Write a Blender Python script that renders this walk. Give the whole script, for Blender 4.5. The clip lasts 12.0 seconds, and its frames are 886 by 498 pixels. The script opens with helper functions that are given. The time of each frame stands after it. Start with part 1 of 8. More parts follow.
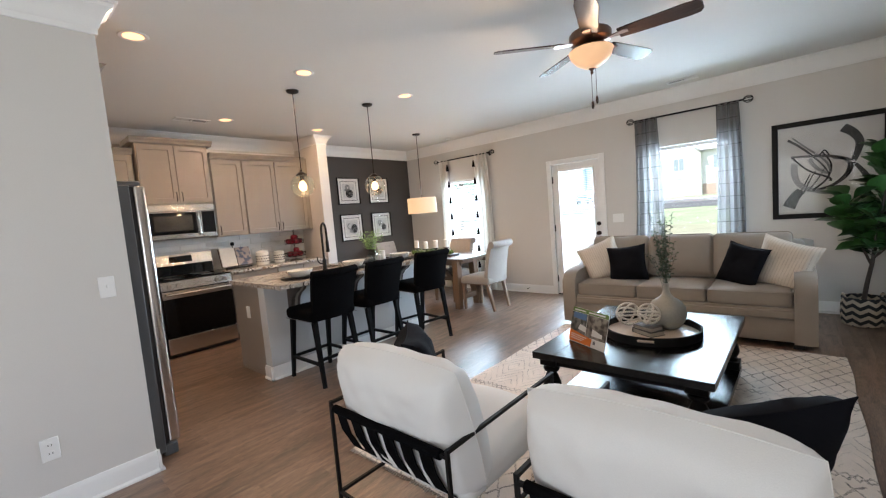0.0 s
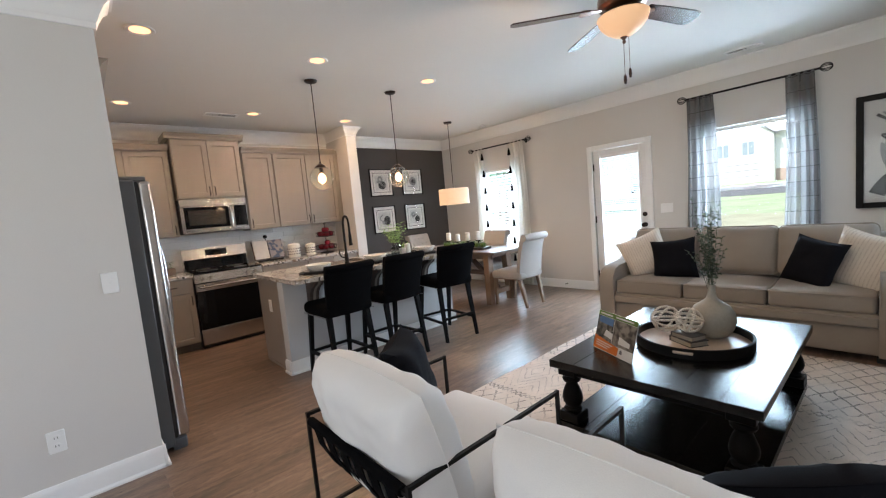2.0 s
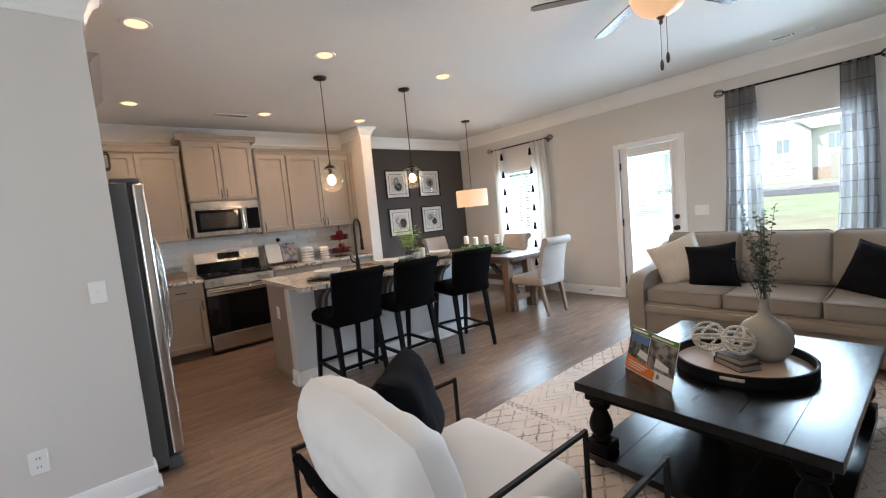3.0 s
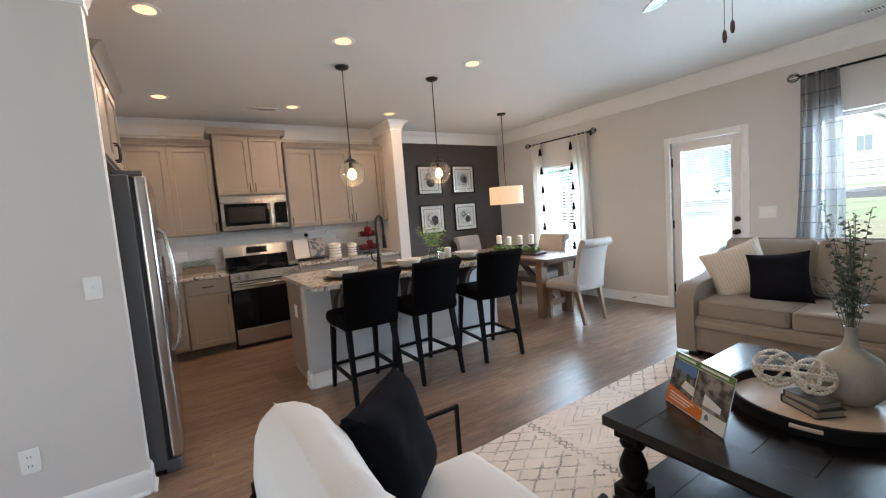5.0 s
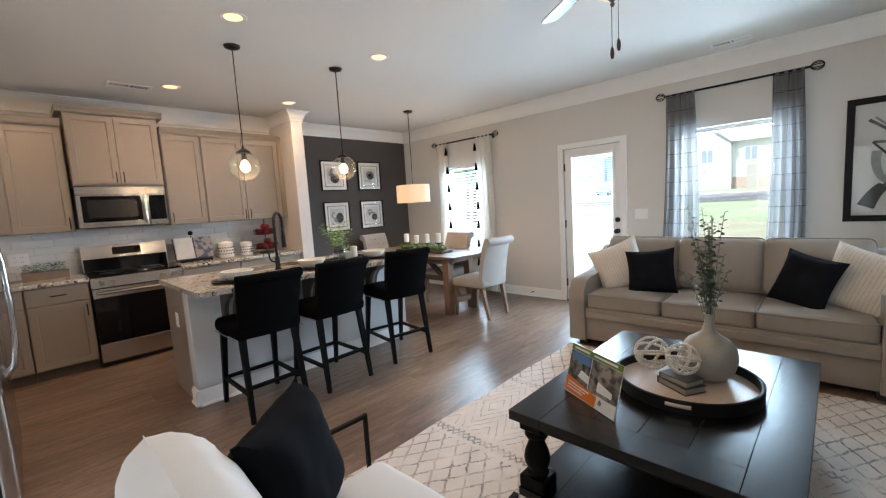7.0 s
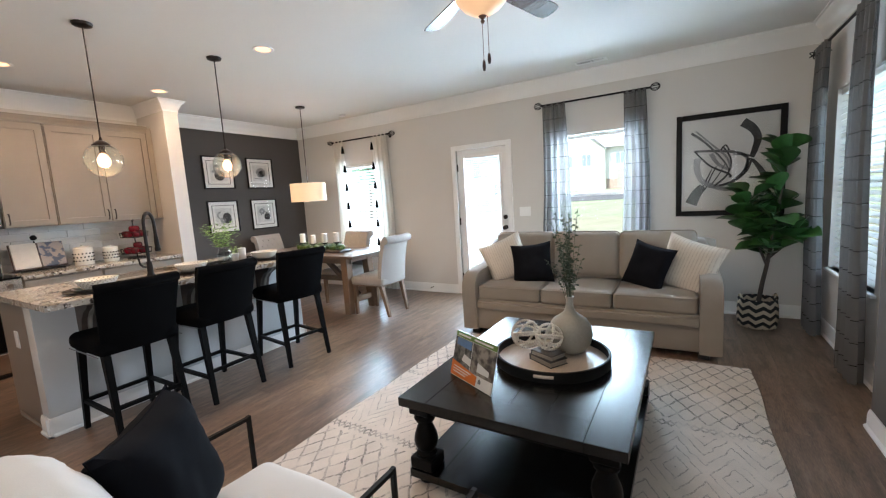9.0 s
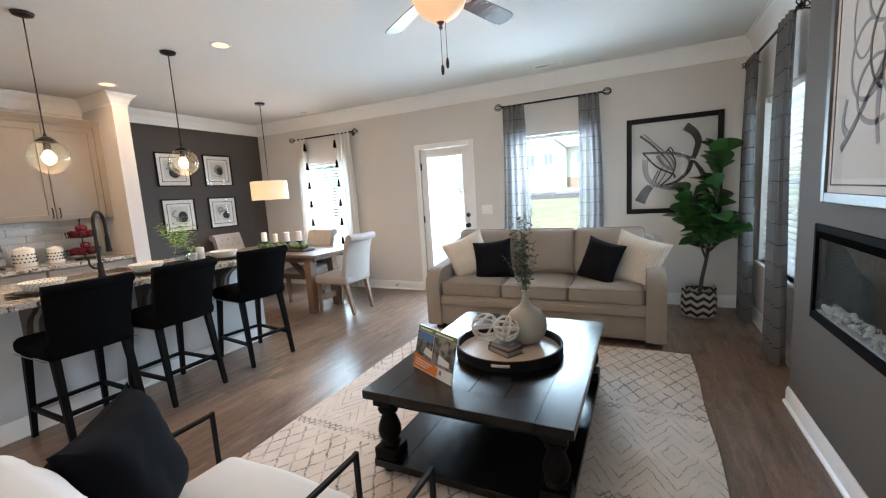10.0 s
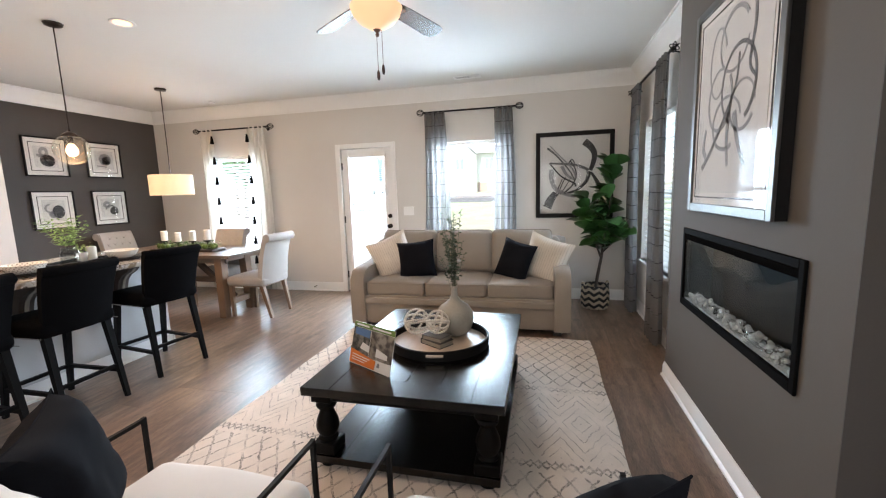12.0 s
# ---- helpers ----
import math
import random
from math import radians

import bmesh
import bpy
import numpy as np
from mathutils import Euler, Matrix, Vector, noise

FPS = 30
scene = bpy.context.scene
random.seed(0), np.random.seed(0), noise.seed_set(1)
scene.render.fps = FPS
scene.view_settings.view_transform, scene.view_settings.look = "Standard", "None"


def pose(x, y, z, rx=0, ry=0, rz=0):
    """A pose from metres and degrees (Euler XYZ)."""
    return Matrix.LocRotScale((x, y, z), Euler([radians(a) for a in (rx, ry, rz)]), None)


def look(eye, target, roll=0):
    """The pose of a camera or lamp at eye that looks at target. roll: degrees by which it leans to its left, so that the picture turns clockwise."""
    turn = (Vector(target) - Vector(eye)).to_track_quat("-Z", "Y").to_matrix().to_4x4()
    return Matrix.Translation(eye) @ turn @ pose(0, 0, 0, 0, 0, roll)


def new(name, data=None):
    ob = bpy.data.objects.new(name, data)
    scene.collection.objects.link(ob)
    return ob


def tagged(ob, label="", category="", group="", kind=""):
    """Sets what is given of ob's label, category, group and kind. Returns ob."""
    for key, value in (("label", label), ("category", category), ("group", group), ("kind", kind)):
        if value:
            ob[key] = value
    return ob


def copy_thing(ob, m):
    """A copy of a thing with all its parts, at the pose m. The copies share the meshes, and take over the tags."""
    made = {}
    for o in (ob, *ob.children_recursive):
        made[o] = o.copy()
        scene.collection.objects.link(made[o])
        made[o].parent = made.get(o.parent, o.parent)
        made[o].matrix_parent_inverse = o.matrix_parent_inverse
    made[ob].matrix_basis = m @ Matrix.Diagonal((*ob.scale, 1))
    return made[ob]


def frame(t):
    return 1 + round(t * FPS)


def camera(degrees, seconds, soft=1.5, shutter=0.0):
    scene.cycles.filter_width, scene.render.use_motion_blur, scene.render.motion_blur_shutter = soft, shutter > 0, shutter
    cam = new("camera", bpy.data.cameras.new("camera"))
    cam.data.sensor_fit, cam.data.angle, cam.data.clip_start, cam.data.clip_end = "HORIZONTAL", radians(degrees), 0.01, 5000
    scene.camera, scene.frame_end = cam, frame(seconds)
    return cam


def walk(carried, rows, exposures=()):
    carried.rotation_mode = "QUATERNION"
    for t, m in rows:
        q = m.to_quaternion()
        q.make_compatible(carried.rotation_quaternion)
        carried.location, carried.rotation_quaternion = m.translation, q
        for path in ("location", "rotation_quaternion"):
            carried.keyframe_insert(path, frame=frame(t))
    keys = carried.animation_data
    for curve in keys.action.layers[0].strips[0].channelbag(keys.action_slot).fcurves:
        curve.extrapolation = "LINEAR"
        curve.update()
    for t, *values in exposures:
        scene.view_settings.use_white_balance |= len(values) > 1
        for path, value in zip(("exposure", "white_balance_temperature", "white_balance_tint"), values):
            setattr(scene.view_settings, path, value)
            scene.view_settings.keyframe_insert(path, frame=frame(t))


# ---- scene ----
# ---- camera and walk ----
cam = camera(94.7, 12.0, soft=1.2)
PATH = [
    (0, (0.253, 1.621, 1.41), (-1.074, 3.108, 1.244), -4.8),
    (0.5, (0.264, 1.729, 1.418), (-1.136, 3.148, 1.25), -4.8),
    (1, (0.288, 1.818, 1.416), (-1.169, 3.177, 1.237), -4.9),
    (1.5, (0.306, 1.888, 1.413), (-1.182, 3.211, 1.225), -5.1),
    (2, (0.279, 1.963, 1.401), (-1.214, 3.28, 1.21), -5.3),
    (2.5, (0.198, 2.058, 1.403), (-1.308, 3.361, 1.223), -5.4),
    (3, (0.128, 2.164, 1.407), (-1.43, 3.406, 1.233), -5.4),
    (3.5, (0.105, 2.302, 1.404), (-1.534, 3.434, 1.229), -5.4),
    (5.5, (-0.028, 2.463, 1.405), (-1.705, 3.539, 1.232), -4.4),
    (6, (-0.051, 2.47, 1.406), (-1.649, 3.658, 1.223), -4.0),
    (6.5, (-0.053, 2.475, 1.409), (-1.552, 3.785, 1.21), -3.7),
    (7, (-0.048, 2.49, 1.409), (-1.434, 3.914, 1.194), -3.5),
    (7.5, (-0.041, 2.496, 1.4), (-1.315, 4.022, 1.178), -3.4),
    (9.5, (0.123, 2.446, 1.401), (-0.831, 4.184, 1.141), -3.6),
    (10, (0.149, 2.411, 1.407), (-0.729, 4.188, 1.138), -3.5),
    (10.5, (0.166, 2.387, 1.41), (-0.611, 4.211, 1.143), -3.2),
    (11, (0.148, 2.331, 1.411), (-0.505, 4.202, 1.145), -2.7),
    (11.5, (0.104, 2.273, 1.411), (-0.432, 4.181, 1.141), -2.2),
    (12, (0.075, 2.243, 1.411), (-0.401, 4.165, 1.132), -1.7),
]
walk(cam, [(t, look(eye, target, roll)) for t, eye, target, roll in PATH], [(0, 1.11, 6380, 16), (1.5, 1.0, 6340, 16), (3.5, 1.02, 6320, 16), (5.5, 0.93, 6260, 15), (7.5, 1.05, 6240, 14), (9.5, 1.18, 6260, 14), (10.5, 1.19, 6360, 15), (12, 1.43, 6600, 18)])

# ---- world, sun, large lights ----
world = bpy.data.worlds.new("sky")
scene.world = world
world.use_nodes = True
wn = world.node_tree.nodes
sky = wn.new("ShaderNodeTexSky")
sky.sky_type, sky.sun_disc = "NISHITA", False
sky.sun_elevation, sky.sun_rotation = radians(52), radians(200)
wn["Background"].inputs["Strength"].default_value = 0.13
world.node_tree.links.new(sky.outputs["Color"], wn["Background"].inputs["Color"])


def lamp(name, kind, m, energy, colour, **kw):
    d = bpy.data.lights.new(name, kind)
    d.energy, d.color = energy, colour
    for k, v in kw.items():
        if k == "angle":
            d.angle = v
        elif k == "size":
            d.size = v
        elif k == "size_y":
            d.size_y = v
        elif k == "shape":
            d.shape = v
        elif k == "radius":
            d.shadow_soft_size = v
        elif k == "spread":
            d.spread = v
    ob = new(name, d)
    ob.matrix_world = m
    return ob


lamp("sun", "SUN", look((-6, -14, 20), (0, 0, 0)), 3.5, (1.0, 0.95, 0.88), angle=radians(0.6))
# daylight of the two openings behind the walker
lamp("daylight_rear", "AREA", look((-0.6, -1.42, 1.35), (-0.6, 5, 1.3)), 14, (0.88, 0.95, 1.0), shape="RECTANGLE", size=2.2, size_y=1.7)
lamp("daylight_side", "AREA", look((1.10, 0.2, 1.4), (-5, 0.2, 1.3)), 15, (0.88, 0.95, 1.0), shape="RECTANGLE", size=1.2, size_y=1.5)
# skylight of the three back openings and the side window
DAY = (0.64, 0.84, 1.0)
lamp("skylight_window", "AREA", look((-0.87, 8.20, 1.70), (-0.87, 4.6, 0.2)), 205, DAY, shape="RECTANGLE", size=1.7, size_y=1.7)
lamp("skylight_door", "AREA", look((-2.33, 8.20, 1.50), (-2.33, 4.6, 0.0)), 152, DAY, shape="RECTANGLE", size=1.1, size_y=2.0)
lamp("skylight_dining", "AREA", look((-4.44, 8.20, 1.70), (-4.44, 4.6, 0.2)), 190, DAY, shape="RECTANGLE", size=1.6, size_y=1.7)
lamp("skylight_side", "AREA", look((1.75, 6.63, 1.70), (-1.8, 6.63, 0.2)), 28, DAY, shape="RECTANGLE", size=1.6, size_y=1.7)
WARM = (1.0, 0.69, 0.40)

# ---- mesh helpers ----


class Geo:
    """Vertices and faces of one mesh."""

    def __init__(self):
        self.v, self.f = [], []

    def add(self, vs, fs):
        n = len(self.v)
        self.v += [tuple(p) for p in vs]
        self.f += [tuple(i + n for i in q) for q in fs]
        return self

    def box(self, x0, x1, y0, y1, z0, z1, r=0.0):
        if r:
            lo, hi = (x0, y0, z0), (x1, y1, z1)
            r = min(r, *[(q - p) * 0.49 for p, q in zip(lo, hi)])
            ids, vs, fs = {}, [], []
            for c in range(8):
                s = [(c >> k) & 1 for k in range(3)]
                for ax in range(3):
                    p = [(hi[k] if s[k] else lo[k]) if k == ax else (hi[k] - r if s[k] else lo[k] + r) for k in range(3)]
                    ids[tuple(s), ax] = len(vs)
                    vs.append(p)
                fs.append(tuple(ids[tuple(s), ax] for ax in range(3)))
            for ax in range(3):
                b, c = (ax + 1) % 3, (ax + 2) % 3
                for v in (0, 1):
                    q = []
                    for u, w in ((0, 0), (1, 0), (1, 1), (0, 1)):
                        s = [0, 0, 0]
                        s[ax], s[b], s[c] = v, u, w
                        q.append(ids[tuple(s), ax])
                    fs.append(tuple(q))
                for u in (0, 1):
                    for w in (0, 1):
                        e = []
                        for v in (0, 1):
                            s = [0, 0, 0]
                            s[ax], s[b], s[c] = v, u, w
                            e.append(tuple(s))
                        fs.append((ids[e[0], b], ids[e[0], c], ids[e[1], c], ids[e[1], b]))
            return self.add(vs, fs)
        vs = [(x, y, z) for x in (x0, x1) for y in (y0, y1) for z in (z0, z1)]
        return self.add(vs, [(0, 1, 3, 2), (4, 6, 7, 5), (0, 4, 5, 1), (2, 3, 7, 6), (0, 2, 6, 4), (1, 5, 7, 3)])

    def soft(self, cx, cy, cz, hx, hy, hz, r, k=3, m=4, fn=None):
        """A rounded box: k steps round an edge, m steps over a face; fn bends its points about the centre."""
        h = (hx, hy, hz)
        r = min(r, hx * 0.999, hy * 0.999, hz * 0.999)
        cs = []
        for a in h:
            one = [-a + r * i / k for i in range(k)]
            mid = [(-a + r) + (2 * (a - r)) * i / m for i in range(m + 1)]
            cs.append(one + mid + [-c for c in reversed(one)])
        index, vs, fs = {}, [], []

        def put(p):
            q = [max(-(h[i] - r), min(h[i] - r, p[i])) for i in range(3)]
            d = Vector([p[i] - q[i] for i in range(3)])
            if d.length > 1e-9:
                d = d.normalized() * r
            w = (q[0] + d.x, q[1] + d.y, q[2] + d.z)
            key = tuple(round(c, 5) for c in p)
            if key not in index:
                index[key] = len(vs)
                w = fn(*w) if fn else w
                vs.append((w[0] + cx, w[1] + cy, w[2] + cz))
            return index[key]

        for ax in range(3):
            b, c = [(1, 2), (2, 0), (0, 1)][ax]
            for s in (-1, 1):
                for i in range(len(cs[b]) - 1):
                    for j in range(len(cs[c]) - 1):
                        q = []
                        for u, w in ((i, j), (i + 1, j), (i + 1, j + 1), (i, j + 1)):
                            p = [0, 0, 0]
                            p[ax], p[b], p[c] = s * h[ax], cs[b][u], cs[c][w]
                            q.append(put(p))
                        fs.append(tuple(q if s > 0 else reversed(q)))
        return self.add(vs, fs)

    def cyl(self, p0, p1, r0, r1=None, n=12):
        r1 = r0 if r1 is None else r1
        p0, p1 = Vector(p0), Vector(p1)
        q = (p1 - p0).to_track_quat("Z", "Y")
        vs = []
        for p, r in ((p0, r0), (p1, r1)):
            for i in range(n):
                a = 2 * math.pi * i / n
                vs.append(p + q @ Vector((r * math.cos(a), r * math.sin(a), 0)))
        fs = [(i, (i + 1) % n, n + (i + 1) % n, n + i) for i in range(n)]
        fs += [tuple(reversed(range(n))), tuple(range(n, 2 * n))]
        return self.add(vs, fs)

    def bar(self, p0, p1, w0, w1=None):
        """A square bar from p0 to p1."""
        w1 = w0 if w1 is None else w1
        p0, p1 = Vector(p0), Vector(p1)
        vs = []
        d = (p1 - p0).normalized()
        side = Vector((1, 0, 0)) if abs(d.x) < 0.6 else Vector((0, 1, 0))
        b = d.cross(side).normalized()
        a = b.cross(d)
        for p, w in ((p0, w0), (p1, w1)):
            for s, t in ((-1, -1), (1, -1), (1, 1), (-1, 1)):
                vs.append(p + a * s * w / 2 + b * t * w / 2)
        return self.add(vs, [(0, 1, 2, 3), (7, 6, 5, 4), (0, 4, 5, 1), (1, 5, 6, 2), (2, 6, 7, 3), (3, 7, 4, 0)])

    def tube(self, pts, r, n=8, closed=False):
        pts = [Vector(p) for p in pts]
        m, vs, up = len(pts), [], None
        for i, p in enumerate(pts):
            a = pts[(i - 1) % m] if (closed or i) else p
            b = pts[(i + 1) % m] if (closed or i < m - 1) else p
            d = (b - a).normalized()
            if up is None:
                up = d.orthogonal().normalized()
            up = (up - d * up.dot(d)).normalized()
            w = d.cross(up)
            rr = r(i / (m - 1)) if callable(r) else r
            vs += [p + up * rr * math.cos(2 * math.pi * k / n) + w * rr * math.sin(2 * math.pi * k / n) for k in range(n)]
        fs = []
        for i in range(m if closed else m - 1):
            j = (i + 1) % m
            fs += [(i * n + k, i * n + (k + 1) % n, j * n + (k + 1) % n, j * n + k) for k in range(n)]
        if not closed:
            fs += [tuple(reversed(range(n))), tuple(range((m - 1) * n, m * n))]
        return self.add(vs, fs)

    def lathe(self, prof, n=24, c=(0, 0, 0), ring=False):
        """A profile of (radius, height) turned about the upright through c."""
        vs = [(c[0] + r * math.cos(2 * math.pi * k / n), c[1] + r * math.sin(2 * math.pi * k / n), c[2] + z) for r, z in prof for k in range(n)]
        m = len(prof)
        fs = [(i * n + k, i * n + (k + 1) % n, (i + 1) * n + (k + 1) % n, (i + 1) * n + k) for i in range(m - 1) for k in range(n)]
        if ring:
            fs += [((m - 1) * n + k, (m - 1) * n + (k + 1) % n, (k + 1) % n, k) for k in range(n)]
            return self.add(vs, fs)
        if prof[0][0] > 0.0005:
            fs.append(tuple(reversed(range(n))))
        if prof[-1][0] > 0.0005:
            fs.append(tuple(range((m - 1) * n, m * n)))
        return self.add(vs, fs)

    def ball(self, c, r, n=12, sz=1.0):
        k = max(4, n // 2)
        return self.lathe([(r * math.sin(math.pi * i / k) + 1e-4, -r * sz * math.cos(math.pi * i / k)) for i in range(k + 1)], n, c)

    def sheet(self, fn, nu, nv, thick=0.004):
        """A thin cloth: fn(u, v) gives a point, u and v from 0 to 1; the thickness goes along the normal."""
        p = [[Vector(fn(i / nu, j / nv)) for j in range(nv + 1)] for i in range(nu + 1)]
        vs, k = [], (nu + 1) * (nv + 1)
        nor = []
        for i in range(nu + 1):
            for j in range(nv + 1):
                du = p[min(i + 1, nu)][j] - p[max(i - 1, 0)][j]
                dv = p[i][min(j + 1, nv)] - p[i][max(j - 1, 0)]
                nn = du.cross(dv)
                nor.append(nn.normalized() if nn.length > 1e-9 else Vector((0, 0, 1)))
        flat = [q for row in p for q in row]
        vs = [q + n * thick / 2 for q, n in zip(flat, nor)] + [q - n * thick / 2 for q, n in zip(flat, nor)]
        fs = []
        at = lambda i, j: i * (nv + 1) + j
        for i in range(nu):
            for j in range(nv):
                q = (at(i, j), at(i + 1, j), at(i + 1, j + 1), at(i, j + 1))
                fs += [q, tuple(k + a for a in reversed(q))]
        edge = [at(i, 0) for i in range(nu)] + [at(nu, j) for j in range(nv)] + [at(i, nv) for i in range(nu, 0, -1)] + [at(0, j) for j in range(nv, 0, -1)]
        for a, b in zip(edge, edge[1:] + edge[:1]):
            fs.append((b, a, k + a, k + b))
        return self.add(vs, fs)

    def prism(self, poly, x0, x1, axis="x"):
        """A closed outline of (a, b) drawn out along an axis: x takes (y, z), y takes (x, z), z takes (x, y)."""
        n = len(poly)
        put = {"x": lambda a, b, t: (t, a, b), "y": lambda a, b, t: (a, t, b), "z": lambda a, b, t: (a, b, t)}[axis]
        vs = [put(a, b, t) for t in (x0, x1) for a, b in poly]
        fs = [(i, (i + 1) % n, n + (i + 1) % n, n + i) for i in range(n)] + [tuple(reversed(range(n))), tuple(range(n, 2 * n))]
        return self.add(vs, fs)

    def turn(self, m):
        self.v = [tuple(m @ Vector(p)) for p in self.v]
        return self


def mesh_of(name, geo, material, smooth=40):
    me = bpy.data.meshes.new(name)
    me.from_pydata(geo.v, [], geo.f)
    bm = bmesh.new()
    bm.from_mesh(me)
    bmesh.ops.recalc_face_normals(bm, faces=bm.faces)
    bm.to_mesh(me)
    bm.free()
    if smooth:
        me.polygons.foreach_set("use_smooth", [True] * len(me.polygons))
        me.set_sharp_from_angle(angle=radians(smooth))
    me.materials.append(material)
    return me


def part(name, geo, material, parent, label="", smooth=40):
    ob = new(name, mesh_of(name, geo, material, smooth))
    ob.parent = parent
    return tagged(ob, label)


def thing(name, m, label, category, group=""):
    ob = new(name)
    ob.empty_display_size = 0.1
    ob.matrix_basis = m
    return tagged(ob, label, category, group)


def solid(name, geo, material, label, category="", kind="", group="", m=None, smooth=40):
    ob = new(name, mesh_of(name, geo, material, smooth))
    if m is not None:
        ob.matrix_basis = m
    return tagged(ob, label, category, group, kind)


# ---- materials ----


def mat(name, colour, rough=0.6, metal=0.0, var=0.08, scale=6.0, bump=0.0, fine=120.0, stretch=(1, 1, 1), sheen=0.0, coat=0.0, per=0.0, spec=0.5):
    """A surface with variation at two scales; per: how much whole objects differ."""
    m = bpy.data.materials.new(name)
    m.use_nodes = True
    t = m.node_tree
    n, l = t.nodes, t.links
    b = n["Principled BSDF"]
    b.inputs["Roughness"].default_value, b.inputs["Metallic"].default_value = rough, metal
    b.inputs["Sheen Weight"].default_value, b.inputs["Coat Weight"].default_value = sheen, coat
    b.inputs["Specular IOR Level"].default_value = spec
    co = n.new("ShaderNodeTexCoord")
    mp = n.new("ShaderNodeMapping")
    mp.inputs["Scale"].default_value = stretch
    l.new(co.outputs["Object"], mp.inputs["Vector"])
    big = n.new("ShaderNodeTexNoise")
    big.inputs["Scale"].default_value, big.inputs["Detail"].default_value = scale, 5
    small = n.new("ShaderNodeTexNoise")
    small.inputs["Scale"].default_value, small.inputs["Detail"].default_value = fine, 3
    for k in (big, small):
        l.new(mp.outputs["Vector"], k.inputs["Vector"])
    add = n.new("ShaderNodeMath")
    add.operation = "ADD"
    half = n.new("ShaderNodeMath")
    half.operation = "MULTIPLY"
    half.inputs[1].default_value = 0.5
    l.new(big.outputs["Fac"], add.inputs[0])
    l.new(small.outputs["Fac"], add.inputs[1])
    l.new(add.outputs[0], half.inputs[0])
    ramp = n.new("ShaderNodeMapRange")
    ramp.inputs["From Min"].default_value, ramp.inputs["From Max"].default_value = 0.3, 0.7
    ramp.inputs["To Min"].default_value, ramp.inputs["To Max"].default_value = 1 - var, 1 + var
    l.new(half.outputs[0], ramp.inputs["Value"])
    value = ramp.outputs["Result"]
    if per:
        info = n.new("ShaderNodeObjectInfo")
        r2 = n.new("ShaderNodeMapRange")
        r2.inputs["To Min"].default_value, r2.inputs["To Max"].default_value = 1 - per, 1 + per
        l.new(info.outputs["Random"], r2.inputs["Value"])
        mul = n.new("ShaderNodeMath")
        mul.operation = "MULTIPLY"
        l.new(value, mul.inputs[0])
        l.new(r2.outputs["Result"], mul.inputs[1])
        value = mul.outputs[0]
    mix = n.new("ShaderNodeVectorMath")
    mix.operation = "SCALE"
    mix.inputs[0].default_value = colour
    l.new(value, mix.inputs["Scale"])
    l.new(mix.outputs["Vector"], b.inputs["Base Color"])
    if bump:
        bp = n.new("ShaderNodeBump")
        bp.inputs["Strength"].default_value, bp.inputs["Distance"].default_value = min(1.0, bump), 0.004
        l.new(half.outputs[0], bp.inputs["Height"])
        l.new(bp.outputs["Normal"], b.inputs["Normal"])
    return m


def glow(name, colour, strength):
    m = bpy.data.materials.new(name)
    m.use_nodes = True
    b = m.node_tree.nodes["Principled BSDF"]
    b.inputs["Base Color"].default_value = (*colour, 1)
    b.inputs["Emission Color"].default_value = (*colour, 1)
    b.inputs["Emission Strength"].default_value = strength
    b.inputs["Roughness"].default_value = 0.5
    return m


def glass(name, colour=(1, 1, 1), rough=0.0, ior=1.45):
    m = bpy.data.materials.new(name)
    m.use_nodes = True
    b = m.node_tree.nodes["Principled BSDF"]
    b.inputs["Base Color"].default_value = (*colour, 1)
    b.inputs["Transmission Weight"].default_value = 1
    b.inputs["Roughness"].default_value, b.inputs["IOR"].default_value = rough, ior
    return m


def thin_glass(name, tint=(0.95, 0.98, 0.97), least=0.03, most=0.6, rough=0.02):
    """A clear pane that does not bend the view; its gloss grows from least, face on, towards most at a slant."""
    m = bpy.data.materials.new(name)
    m.use_nodes = True
    n, l = m.node_tree.nodes, m.node_tree.links
    clear, gloss, mix, face = n.new("ShaderNodeBsdfTransparent"), n.new("ShaderNodeBsdfGlossy"), n.new("ShaderNodeMixShader"), n.new("ShaderNodeLayerWeight")
    clear.inputs["Color"].default_value = (*tint, 1)
    gloss.inputs["Roughness"].default_value = rough
    face.inputs["Blend"].default_value = 0.5
    rise, span = n.new("ShaderNodeMath"), n.new("ShaderNodeMapRange")
    rise.operation = "POWER"
    rise.inputs[1].default_value = 5
    span.inputs["To Min"].default_value, span.inputs["To Max"].default_value = least, most
    l.new(face.outputs["Facing"], rise.inputs[0])
    l.new(rise.outputs[0], span.inputs["Value"])
    l.new(span.outputs["Result"], mix.inputs[0])
    l.new(clear.outputs[0], mix.inputs[1])
    l.new(gloss.outputs[0], mix.inputs[2])
    l.new(mix.outputs[0], n["Material Output"].inputs["Surface"])
    return m


def hazy_glass(name):
    """Thin blown glass: clear, glossy towards its rim, with a trace of warm haze added for the bulb's glow."""
    m = thin_glass(name)
    n, l = m.node_tree.nodes, m.node_tree.links
    old = n["Material Output"].inputs["Surface"].links[0].from_socket
    haze, mix = n.new("ShaderNodeBsdfTranslucent"), n.new("ShaderNodeMixShader")
    haze.inputs["Color"].default_value = (0.95, 0.82, 0.70, 1)
    mix.inputs[0].default_value = 0.012
    l.new(old, mix.inputs[1])
    l.new(haze.outputs[0], mix.inputs[2])
    l.new(mix.outputs[0], n["Material Output"].inputs["Surface"])
    return m


